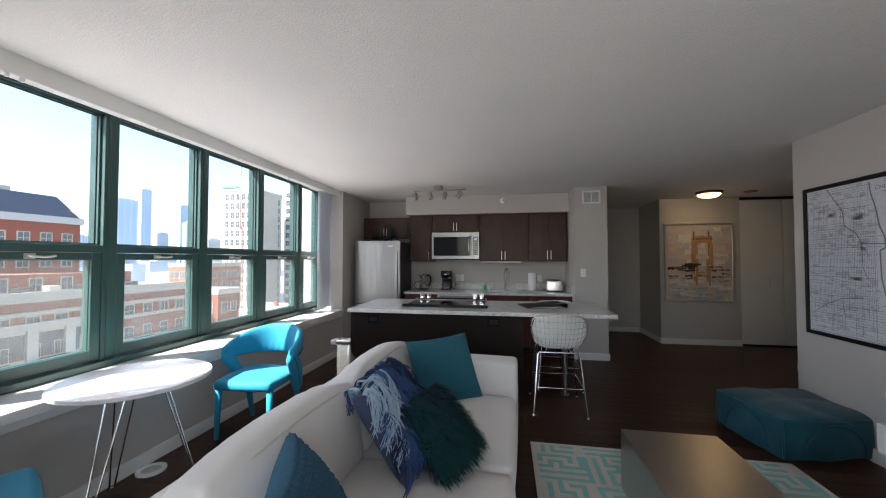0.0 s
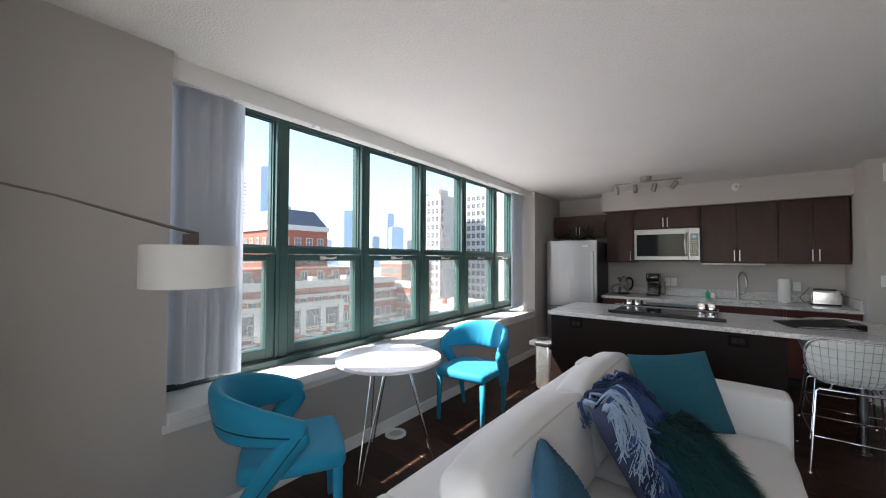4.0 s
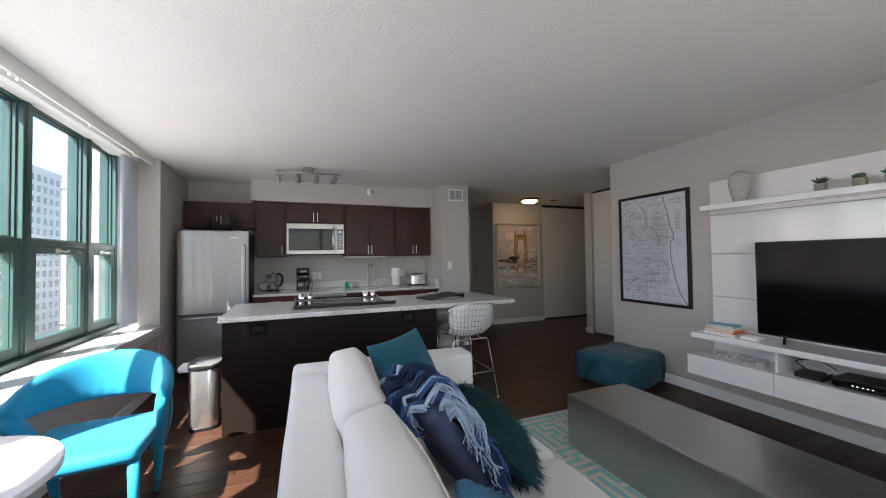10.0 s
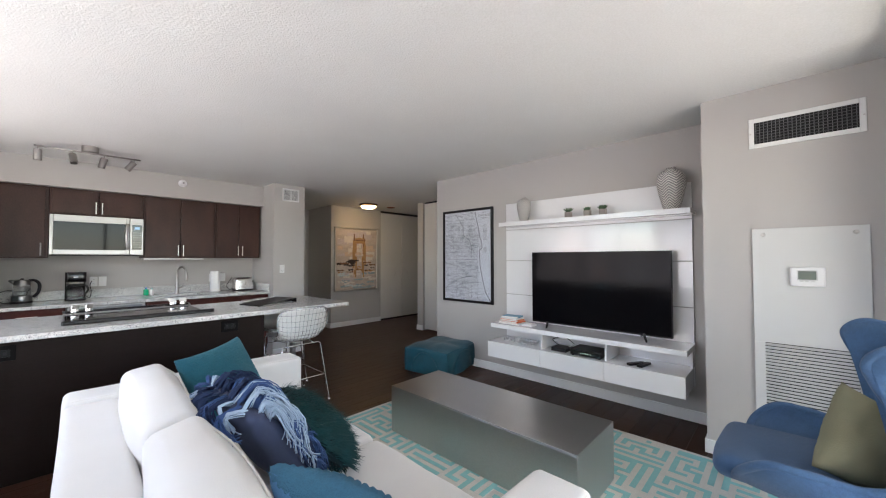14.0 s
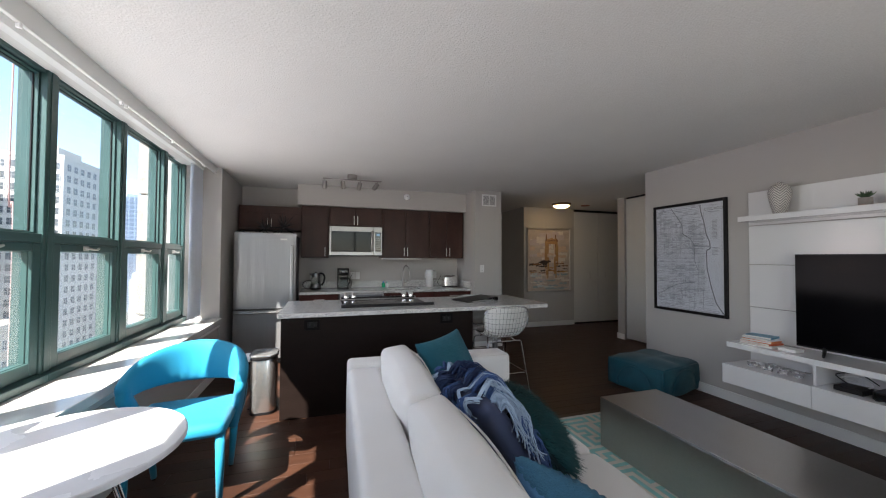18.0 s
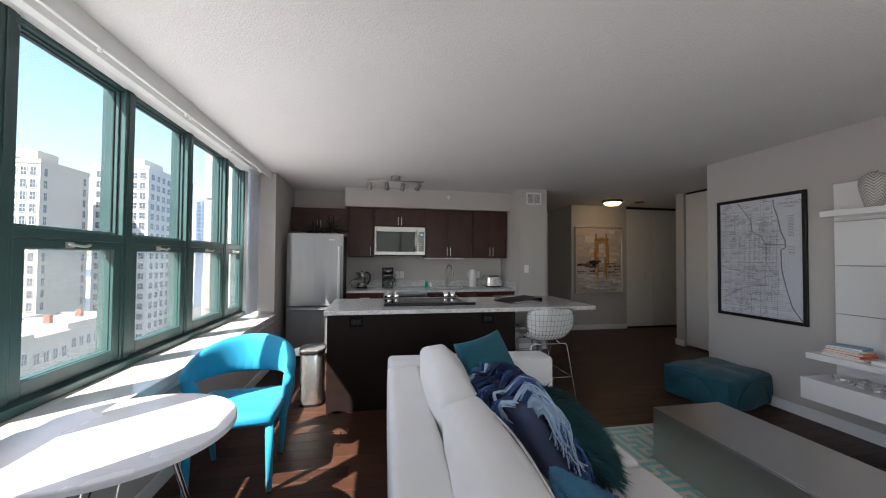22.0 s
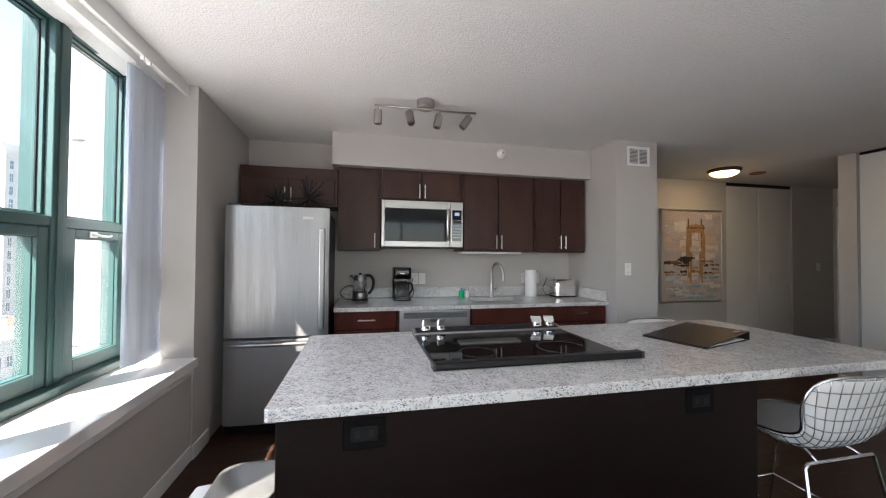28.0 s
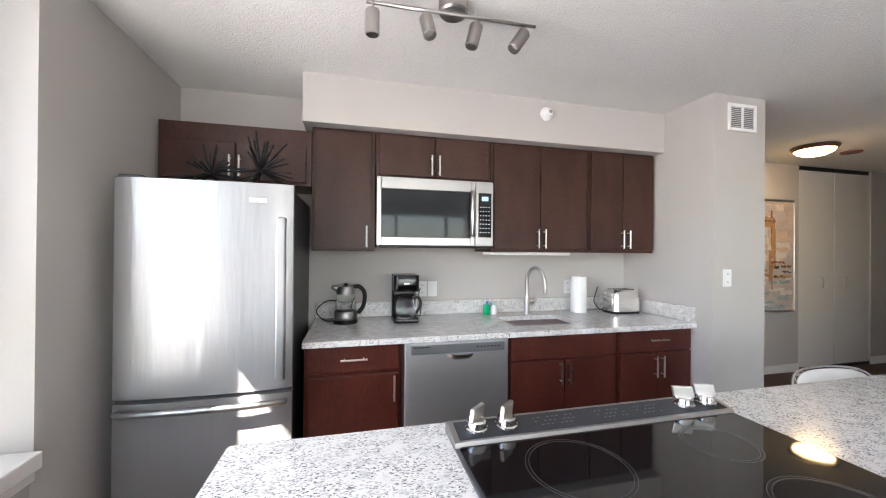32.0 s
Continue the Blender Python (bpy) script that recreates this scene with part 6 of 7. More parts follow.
for y, a in ((1.30, 60), (1.24, 78)):
    b = thing("remote_control", (5.03, y, 0.463), "black remote control on the unit", "remote", "remote controls", turn=a)
    part("case", slab(rounded(-0.022, 0.022, -0.085, 0.085, 0.01, 3), 0, 0.018, 0.004), BLACK, b, smooth=40)
    for k in range(12):
        part("button", box(-0.014 + 0.011 * (k % 3), -0.008 + 0.011 * (k % 3), -0.06 + 0.03 * (k // 3), -0.054 + 0.03 * (k // 3), 0.018, 0.0195), DARKSTEEL, b)
o = wall_outlet("wall_outlet", 0, 0, 0, 0.07, 0.115, "white outlet low on the television wall")
o.matrix_basis = pose(5.315, 2.83, 0.36, 0, 0, -90)

# ---- framed map ----
PAPER = material("pale map paper", (0.70, 0.685, 0.75), 0.55, vary=0.06, scale=5, fine=0.15, bump_scale=60)
INK = material("grey map ink", (0.22, 0.22, 0.25), 0.7)
SOFTINK = material("light grey map ink", (0.25, 0.25, 0.30), 0.7)
mp = thing("framed_map", (5.30, 3.366, 0.795), "black framed city map print on the wall", "map")
part("frame", frame_bars("y", 2.952, 3.782, 0.795, 1.998, 0.031, 5.286, 5.315), BLACK, mp, world=True)
sheet = wbox("sheet", mp, PAPER, 5.300, 5.306, 2.976, 3.758, 0.819, 1.974)


def ink(name, shapes, mat, lift):
    """Flat printed strips on the sheet: (y0, z0, y1, z1, half width)."""
    bm = bmesh.new()
    for y0, z0, y1, z1, h in shapes:
        d = Vector((0, y1 - y0, z1 - z0))
        if d.length < 1e-6:
            continue
        s = Vector((0, -d.z, d.y)).normalized() * h
        q = [Vector((5.2998 - lift, y0, z0)), Vector((5.2998 - lift, y1, z1))]
        bm.faces.new([bm.verts.new(p) for p in (q[0] - s, q[1] - s, q[1] + s, q[0] + s)])
    part(name, bm, mat, sheet, "", False, True)


COAST = ((0.82, 2.985), (0.94, 3.07), (1.10, 3.115), (1.28, 3.155), (1.47, 3.16), (1.49, 3.12), (1.56, 3.125), (1.64, 3.16), (1.76, 3.18), (1.88, 3.215), (1.98, 3.225))


def coast(z):
    for (za, ya), (zb, yb) in zip(COAST, COAST[1:]):
        if z <= zb:
            return ya + (yb - ya) * (z - za) / (zb - za)
    return COAST[-1][1]


rnd = random.Random(21)
grid = []
for k in range(62):
    z = 0.835 + 1.12 * k / 61
    if rnd.random() < 0.8:
        grid.append((3.745, z, coast(z) + rnd.uniform(0, 0.06), z, 0.0010 if k % 4 else 0.0017))
for k in range(54):
    y = 3.745 - 0.66 * k / 53
    z0 = rnd.uniform(0.83, 1.1)
    z1 = rnd.uniform(1.6, 1.96)
    if y > coast((z0 + z1) / 2) + 0.02:
        grid.append((y, z0, y, z1, 0.0010 if k % 4 else 0.0017))
ink("street_lines", grid, SOFTINK, 0.0002)
blocks = []
for k in range(170):
    y, z = rnd.uniform(3.18, 3.73), rnd.uniform(0.85, 1.95)
    if y > coast(z) + 0.03:
        w = rnd.uniform(0.008, 0.035)
        blocks.append((y - w, z, y + w, z, rnd.uniform(0.004, 0.016)))
ink("district_tints", blocks, material("district tint", (0.53, 0.52, 0.58), 0.7), 0.0001)
shore = [(coast(z), z, coast(z + 0.02), z + 0.02, 0.0055) for z in [0.83 + 0.02 * k for k in range(56)]]
ink("shore_line", shore, INK, 0.0003)
river = [(3.125, 1.515), (3.29, 1.525), (3.33, 1.60), (3.42, 1.66), (3.43, 1.77), (3.52, 1.90), (3.56, 1.96)]
ink("river", [(*p, *q, 0.0038) for p, q in zip(river, river[1:])] + [(3.29, 1.525, 3.285, 1.36, 0.003), (3.285, 1.36, 3.25, 1.26, 0.0025), (3.30, 1.13, 3.46, 1.11, 0.003), (3.46, 1.11, 3.58, 1.06, 0.0025),
              (3.58, 1.06, 3.74, 0.96, 0.0025), (3.45, 1.10, 3.43, 0.95, 0.002), (3.75, 1.31, 3.60, 1.27, 0.002), (3.60, 1.27, 3.40, 1.24, 0.0015)] +
    [(3.33 + 0.02 * k, 1.13, 3.335 + 0.02 * k, 1.16, 0.002) for k in range(6)], INK, 0.0003)


def lettering(name, body, size, y, z, parent):
    """Words printed on the sheet, read from the room."""
    cu = bpy.data.curves.new(name, "FONT")
    cu.body, cu.size, cu.align_x, cu.extrude, cu.resolution_u = body, size, "CENTER", 0.0001, 3
    tmp = bpy.data.objects.new(name, cu)
    me = bpy.data.meshes.new_from_object(tmp)
    bpy.data.objects.remove(tmp)
    bm = bmesh.new()
    bm.from_mesh(me)
    m = Matrix.Translation((5.2992, y, z)) @ Matrix(((0, 0, -1), (-1, 0, 0), (0, 1, 0))).to_4x4()
    bmesh.ops.transform(bm, matrix=m, verts=bm.verts)
    part(name, bm, INK, parent, "", False, True)


lettering("title", "CHICAGO", 0.042, 3.085, 1.888, sheet)
lettering("title_line", "MAP OF", 0.020, 3.085, 1.930, sheet)
ink("caption", [(3.14, 1.872, 3.03, 1.872, 0.002), (3.12, 1.862, 3.05, 1.862, 0.0015)] + [(3.10, 1.78 - 0.014 * k, 3.05, 1.78 - 0.014 * k, 0.0022) for k in range(14)] +
    [(3.10, 1.50 - 0.014 * k, 3.045, 1.50 - 0.014 * k, 0.0018) for k in range(6)], SOFTINK, 0.0003)
gl = wbox("glazing", mp, CLEAR, 5.2945, 5.2955, 2.978, 3.756, 0.821, 1.972)
gl.visible_shadow = False

# ---- hall ----
pt = thing("painting", (5.91, 6.82, 0.711), "framed abstract painting of a brown bridge tower", "painting")
part("frame", frame_bars("x", 5.396, 6.425, 0.711, 1.997, 0.022, 6.804, 6.8495), NICKEL, pt, "silver picture frame", False, True)


def canvas(name, low, high, scale=4):
    return material(name, high, 0.8, vary=0.2, scale=scale, dark=low, fine=0.35, bump=0.5, bump_scale=40, stretch=(1, 1, 2))


cv = wbox("canvas", pt, canvas("warm grey paint", (0.33, 0.27, 0.25), (0.60, 0.52, 0.46)), 5.417, 6.404, 6.818, 6.848, 0.732, 1.976)
cv["label"] = "warm grey painted canvas"
rnd = random.Random(31)


def strokes(name, items, mat, lift):
    for x0, x1, z0, z1 in items:
        bm = bmesh.new()
        n = 10
        lo = [bm.verts.new((x0 + (x1 - x0) * k / n, 6.818 - lift, z0 + rnd.uniform(-0.012, 0.012))) for k in range(n + 1)]
        hi = [bm.verts.new((x0 + (x1 - x0) * k / n, 6.818 - lift, z1 + rnd.uniform(-0.012, 0.012))) for k in range(n + 1)]
        for k in range(n):
            bm.faces.new((lo[k], lo[k + 1], hi[k + 1], hi[k]))
        part(name, bm, mat, cv, "", False, True)


PIGMENTS = {nm: canvas(nm + " paint", lo, hi, 9) for nm, lo, hi in (
    ("lilac", (0.42, 0.36, 0.38), (0.56, 0.49, 0.50)), ("peach", (0.50, 0.36, 0.27), (0.62, 0.48, 0.37)), ("cream", (0.55, 0.50, 0.45), (0.68, 0.62, 0.56)),
    ("ochre", (0.26, 0.13, 0.05), (0.46, 0.27, 0.12)), ("umber", (0.10, 0.045, 0.02), (0.24, 0.12, 0.06)), ("black", (0.012, 0.010, 0.010), (0.05, 0.03, 0.025)),
    ("grey blue", (0.17, 0.25, 0.29), (0.36, 0.43, 0.46)), ("pale blue", (0.40, 0.47, 0.50), (0.58, 0.62, 0.63)))}


def dabs(name, pigments, count, x0, x1, z0, z1, wide, tall, lift):
    """Loose brush marks scattered over a part of the canvas."""
    for k in range(count):
        w, h = rnd.uniform(0.5, 1.3) * wide, rnd.uniform(0.5, 1.3) * tall
        x, z = rnd.uniform(x0, max(x0, x1 - w)), rnd.uniform(z0, max(z0, z1 - h))
        strokes(name, [(x, min(x + w, 6.40), z, min(z + h, 1.972))], PIGMENTS[rnd.choice(pigments)], lift + 0.00006 * k)


dabs("sky_mark", ("lilac", "lilac", "cream", "peach"), 26, 5.42, 6.40, 1.30, 1.97, 0.22, 0.10, 0.0004)
dabs("haze_mark", ("peach", "peach", "cream"), 10, 5.42, 6.40, 1.25, 1.60, 0.26, 0.07, 0.0022)
dabs("water_mark", ("grey blue", "pale blue", "grey blue", "cream", "lilac"), 30, 5.42, 6.40, 0.74, 1.08, 0.24, 0.035, 0.0004)
dabs("shore_mark", ("umber", "ochre", "cream", "black"), 14, 5.42, 6.40, 1.05, 1.24, 0.16, 0.03, 0.0030)
for x0, x1 in ((5.80, 5.92), (6.02, 6.13)):
    dabs("pier_mark", ("ochre", "umber", "ochre", "peach"), 11, x0, x1, 0.96, 1.80, 0.05, 0.34, 0.0042)
    strokes("pinnacle", [(x0 + 0.03, x0 + 0.055, 1.76, 1.87)], PIGMENTS["umber"], 0.0052)
dabs("crown_mark", ("ochre", "umber"), 5, 5.80, 6.13, 1.66, 1.80, 0.24, 0.05, 0.0050)
dabs("deck_mark", ("black", "black", "umber"), 9, 5.44, 6.39, 1.20, 1.34, 0.20, 0.035, 0.0056)

DOORPAINT = material("white door paint", (0.70, 0.69, 0.66), 0.5, vary=0.03, scale=1.0, bump=0.02)
cl = tagged(new("door_2"), "pair of flat white closet doors with small pulls", kind="structure")
cl.matrix_basis = pose(7.16, 6.87, 0)
for a, b, hx in ((6.545, 7.155, 6.945), (7.163, 7.775, 7.349)):
    dp = part("door_panel", box(a, b, 6.865, 6.895, 0.035, 2.372, 0.003), DOORPAINT, cl, world=True)
    part("pull", tube(smooth_line([(hx, 6.866, 0.97), (hx, 6.845, 0.985), (hx, 6.845, 1.085), (hx, 6.866, 1.10)], 3), 0.006, 6), NICKEL, dp, "small metal pull", True, True)
part("track", box(6.545, 7.775, 6.87, 6.92, 2.38, 2.439), BLACK, cl, world=True)
# black strip painted as the dark gap under the doors
part("gap_shade_strip", box(6.545, 7.775, 6.856, 6.92, 0.001, 0.034), BLACK, cl, world=True)
nd = tagged(new("door_3"), "flat white sliding closet door", kind="structure")
nd.matrix_basis = pose(6.49, 5.07, 0)
dp = part("door_panel", box(6.47, 6.50, 4.752, 5.378, 0.025, 2.405, 0.003), DOORPAINT, nd, world=True)
part("pull", tube(smooth_line([(6.471, 4.83, 1.05), (6.45, 4.83, 1.065), (6.45, 4.83, 1.15), (6.471, 4.83, 1.165)], 3), 0.006, 6), NICKEL, dp, "small metal pull", True, True)
part("track", box(6.475, 6.52, 4.752, 5.378, 2.412, 2.4395), BLACK, nd, world=True)
o = wall_outlet("light_switch", 8.30, 6.85, 1.20, 0.075, 0.12, "white switch on the hall wall", False)

ed = tagged(new("door_4"), "dark grey flat entrance door in a white frame", kind="structure")
ed.matrix_basis = pose(8.62, 6.28, 0)
part("casing", frame_bars("y", 5.80, 6.80, 0.0, 2.13, 0.07, 8.600, 8.6195, None, 0.002), TRIM, ed, world=True)
lf = part("leaf", box(8.606, 8.6192, 5.872, 6.728, 0.012, 2.058, 0.003), material("dark grey door paint", (0.09, 0.085, 0.08), 0.45, vary=0.06, scale=2), ed, world=True)
part("lever", tube([(8.606, 6.66, 0.98), (8.565, 6.66, 0.98), (8.562, 6.55, 0.978)], 0.009, 8), NICKEL, lf, "satin lever handle", True, True)
part("rose", box(8.598, 8.606, 6.625, 6.695, 0.92, 1.08, 0.003), NICKEL, lf, world=True)

fl = thing("ceiling_light", (5.815, 6.277, ceiling_at(6.277)), "bronze rimmed flush ceiling light, switched on", "lamp")
part("rim", turned([(0, 0), (0.175, 0), (0.178, -0.012), (0.165, -0.035), (0.150, -0.040), (0.150, -0.03)], 44), material("bronze", (0.20, 0.12, 0.07), 0.4, 0.8, vary=0.2), fl, "bronze rim", 40)
part("bowl", turned([(0.150, -0.036), (0.13, -0.062), (0.09, -0.082), (0.04, -0.092), (0, -0.094)], 40), glow("frosted glass bowl, lit", (1.0, 0.66, 0.30), 2.5), fl, "glowing frosted bowl", True)
# flat disc for a recessed light, its reddish glow painted as colour
sd = thing("ceiling_cover", (6.39, 6.31, ceiling_at(6.31)), "small hall ceiling disc with a reddish glow painted on", "ceiling cover")
part("disc", turned([(0, 0), (0.085, 0), (0.08, -0.012), (0, -0.014)], 28), material("painted reddish glow", (0.24, 0.07, 0.04), 0.5), sd, smooth=40)

# ---- closet wall ----
CX = 4.817
GREYFIN = material("grey fin", (0.2, 0.2, 0.2), 0.6)
ac = thing("air_grille", (CX, 0.272, 2.18), "white supply air grille with dark slots", "vent")
part("frame", frame_bars("y", 0.014, 0.530, 2.083, 2.280, 0.028, CX - 0.010, CX - 0.0005), TRIM, ac, world=True)
# black sheet stands in for the dark hollow of the duct
wbox("backing", ac, BLACK, CX - 0.0035, CX - 0.0015, 0.042, 0.502, 2.111, 2.252)
for k in range(7):
    wbox("slat", ac, DARKSTEEL, CX - 0.009, CX - 0.0045, 0.042, 0.502, 2.124 + 0.0185 * k, 2.128 + 0.0185 * k)
for k in range(24):
    wbox("fin", ac, GREYFIN, CX - 0.0044, CX - 0.0036, 0.05 + 0.0192 * k, 0.053 + 0.0192 * k, 2.111, 2.252)
for y in (0.024, 0.520):
    part("screw", turned([(0, 0), (0.005, 0), (0.004, 0.002), (0, 0.0025)], 10), NICKEL, ac).matrix_basis = pose(-0.010, y - 0.272, 0, 0, -90, 0)
ap = thing("access_panel", (CX, 0.270, 0.317), "pale utility access panel with a louvred lower half", "access panel")
PANEL = material("pale grey painted metal", (0.62, 0.62, 0.60), 0.45, vary=0.02, scale=1.5)
for nm, c in (("upper_panel", (0.016, 0.524, 0.819, 1.549)), ("stile", (0.016, 0.071, 0.317, 0.8185)), ("stile", (0.472, 0.524, 0.317, 0.8185)), ("bottom_rail", (0.0715, 0.4715, 0.317, 0.370))):
    wbox(nm, ap, PANEL, CX - 0.015, CX - 0.0005, *c, 0.001)
# black sheet gives the louvre gaps their shade
wbox("louvre_gap_shade", ap, BLACK, CX - 0.004, CX - 0.0015, 0.071, 0.472, 0.370, 0.819)
for k in range(22):
    s = part("louvre", box(-0.0095, 0.0095, -0.2, 0.2, -0.0012, 0.0012), PANEL, ap)
    s.matrix_basis = pose(-0.010, 0.002, 0.063 + 0.0203 * k, 0, 55, 0)
for y in (0.069, 0.470):
    part("screw", turned([(0, 0), (0.012, 0), (0.010, 0.005), (0, 0.006)], 12), NICKEL, ap).matrix_basis = pose(-0.015, y - 0.270, 1.193, 0, -90, 0)
th = thing("thermostat", (CX - 0.015, 0.272, 1.247), "white wall thermostat with a small display", "thermostat")
part("case", box(-0.026, -0.0005, -0.077, 0.077, -0.060, 0.056, 0.008), WHITE, th)
part("lower_lip", box(-0.029, -0.0255, -0.067, 0.067, -0.058, -0.034, 0.002), WHITE, th)
part("bezel", frame_bars("y", -0.042, 0.046, -0.024, 0.038, 0.006, -0.0278, -0.0255), PANEL, th)
part("display", box(-0.0275, -0.0262, -0.036, 0.040, -0.018, 0.032, 0.0), material("grey green lcd", (0.16, 0.19, 0.16), 0.3), th, "grey display")
for y in (-0.03, -0.004, 0.018):
    part("button", box(-0.030, -0.0262, y, y + 0.016, -0.032, -0.026, 0.001), PANEL, th)

# ---- bin ----
BINSTEEL = material("bright steel bin", (0.52, 0.52, 0.51), 0.22, 0.85, vary=0.03, stretch=(1, 1, 0.2), spread=0.04)
tc = thing("trash_can", (1.03, 4.09, 0), "stainless steel pedal bin with a white liner", "trash can")
part("body", slab(rounded(-0.105, 0.105, -0.13, 0.13, 0.07, 6), 0.02, 0.475, 0.004), BINSTEEL, tc, smooth=40)
part("base_ring", slab(rounded(-0.108, 0.108, -0.133, 0.133, 0.07, 6), 0, 0.022), BLACK, tc, smooth=40)
part("rim", slab(rounded(-0.112, 0.112, -0.137, 0.137, 0.072, 6), 0.476, 0.495, 0.003), BLACK, tc, smooth=40)
part("lid", slab(rounded(-0.115, 0.115, -0.14, 0.14, 0.074, 6), 0.496, 0.520, 0.010), BINSTEEL, tc, "steel lid", 40)
part("pedal", box(-0.13, -0.10, -0.035, 0.035, 0.022, 0.034, 0.004), BLACK, tc)
part("liner", soft_box(-0.175, -0.10, -0.10, 0.03, 0.462, 0.512, 0.012, 0.004, 0.012, 3), WHITE, tc, "white bag edge over the rim", True)


# ---- wire counter stools ----
def wire_stool(at, turn, label):
    t = thing("bar_stool", at, label, "stool", "counter stools", turn)

    side = smooth_line([(0, 0.235, 0.603), (0, 0.06, 0.568), (0, -0.12, 0.572), (0, -0.205, 0.635), (0, -0.245, 0.76), (0, -0.285, 0.905)], 8)

    def shell(u, v, inset=0.0):
        """A point of the bucket shell: u across from -1 to 1, v from the top of the back (-1) to the front lip (1)."""
        q = (1 - v) / 2 * (len(side) - 1)
        k = min(int(q), len(side) - 2)
        p = side[k].lerp(side[k + 1], q - k)
        back = max(0.0, -v)
        p = Vector((u * (0.225 + 0.055 * back), p.y + 0.075 * u * u * back, p.z + 0.075 * u ** 4 * (1 - back)))
        if inset:
            p += (Vector((0, 0.10, 0.95)) - p).normalized() * inset
        return p

    def edge(c):
        return (1 - abs(c) ** 4) ** 0.25

    for k in range(14):
        c = -0.94 + 1.88 * k / 13
        e = edge(c)
        part("wire", tube([shell(c, -e + 2 * e * i / 18) for i in range(19)], 0.0021, 5), CHROME, t, "", True)
        part("wire", tube([shell(-e + 2 * e * i / 18, c) for i in range(19)], 0.0026, 5), CHROME, t, "", True)
    ring = [(math.sin(radians(5 * k)), math.cos(radians(5 * k))) for k in range(72)]
    ring = [(a / (a ** 4 + b ** 4) ** 0.25, b / (a ** 4 + b ** 4) ** 0.25) for a, b in ring]
    part("rim_wire", tube([shell(a, b) for a, b in ring], 0.0048, 7, closed=True), CHROME, t, smooth=True)
    pad = bmesh.new()
    n, m = 10, 48
    g = {}
    for s in (0, 1):
        for i in range(n + 1):
            for j in range(m):
                r, f = 0.97 * i / n, 2 * math.pi * j / m
                r /= (math.sin(f) ** 4 + math.cos(f) ** 4) ** 0.25
                puff = 0.024 * (1 - (i / n) ** 4) ** 0.5
                g[s, i, j] = pad.verts.new(shell(r * math.sin(f), r * math.cos(f), 0.008 + s * (0.005 + puff)))
    for i in range(n):
        for j in range(m):
            q = (j + 1) % m
            for s in (0, 1):
                pad.faces.new((g[s, i, j], g[s, i + 1, j], g[s, i + 1, q], g[s, i, q]))
    for j in range(m):
        q = (j + 1) % m
        pad.faces.new((g[0, n, j], g[1, n, j], g[1, n, q], g[0, n, q]))
    bmesh.ops.remove_doubles(pad, verts=pad.verts, dist=0.0003)
    bmesh.ops.recalc_face_normals(pad, faces=pad.faces)
    part("seat_pad", pad, material("white vinyl pad", (0.72, 0.72, 0.70), 0.45, vary=0.04) if "white vinyl pad" not in bpy.data.materials else bpy.data.materials["white vinyl pad"], t, "white vinyl seat pad", True)
    for s in (-1, 1):
        y0, yb = s * 0.17, s * 0.265
        fr_ = [(-0.235, yb, 0.0), (-0.185, y0, 0.53), (-0.17, y0, 0.545), (0.17, y0, 0.545), (0.185, y0, 0.53), (0.235, yb, 0.0)]
        part("leg_frame", tube(fr_, 0.0075, 8), CHROME, t, smooth=60)
        for q in (-1, 1):
            part("glide", turned([(0, 0), (0.014, 0), (0.012, 0.008), (0, 0.010)], 10, (q * 0.235, yb, 0)), CHROME, t, smooth=40)
            part("strut", tube([(q * 0.12, y0, 0.545), (q * 0.09, s * 0.09, 0.580)], 0.006, 6), CHROME, t, smooth=True)
    part("foot_ring", tube([(-0.212, -0.222, 0.235), (0.212, -0.222, 0.235), (0.212, 0.222, 0.235), (-0.212, 0.222, 0.235)], 0.0065, 8, closed=True), CHROME, t, smooth=True)
    return t


wire_stool((3.265, 3.89, 0), 0, "chrome wire counter stool with a white pad, at the island")
wire_stool((3.36, 4.545, 0), 180, "chrome wire counter stool with a white pad, behind the island")

# ---- the city outside ----
GROUND_Z = -28.0
ASPHALT = material("city ground", (0.16, 0.155, 0.15), 0.9, vary=0.5, scale=0.05, fine=0.3, bump_scale=0.8)
BRICK = material("red brick facade", (0.34, 0.125, 0.085), 0.9, vary=0.2, scale=0.6, fine=0.35, bump_scale=9, stretch=(1, 1, 3))
ORANGE = material("orange brick facade", (0.42, 0.20, 0.12), 0.9, vary=0.15, scale=0.6, fine=0.3, bump_scale=9)
CREAM = material("cream concrete facade", (0.57, 0.51, 0.44), 0.85, vary=0.1, scale=0.3, fine=0.15, bump_scale=6)
PALE = material("white concrete facade", (0.57, 0.56, 0.54), 0.85, vary=0.08, scale=0.3, fine=0.12, bump_scale=6)
# slate base colour lightened to carry distance haze
SLATE = material("dark slate roof", (0.13, 0.135, 0.165), 0.75, vary=0.25, scale=1.0, fine=0.3, bump_scale=6)
ROOFGRAVEL = material("pale roof gravel", (0.42, 0.40, 0.37), 0.95, vary=0.2, scale=0.8)
LIME = material("pale limestone band", (0.58, 0.52, 0.45), 0.85, vary=0.1, scale=1)
# pane colour greyed and lightened for haze
DARKPANE = material("dark window glass", (0.13, 0.145, 0.165), 0.12, vary=0.5, scale=0.4)
# distance haze is painted into these pale blue base colours
HAZE = material("haze-painted far facade", (0.55, 0.61, 0.70), 0.8, vary=0.1, scale=0.02)
HAZEBLUE = material("haze-painted blue tower", (0.58, 0.66, 0.76), 0.6, vary=0.2, scale=0.02)

structure("ground", box(-1500, 900, -900, 1700, GROUND_Z - 1, GROUND_Z), ASPHALT, "grey city ground far below")


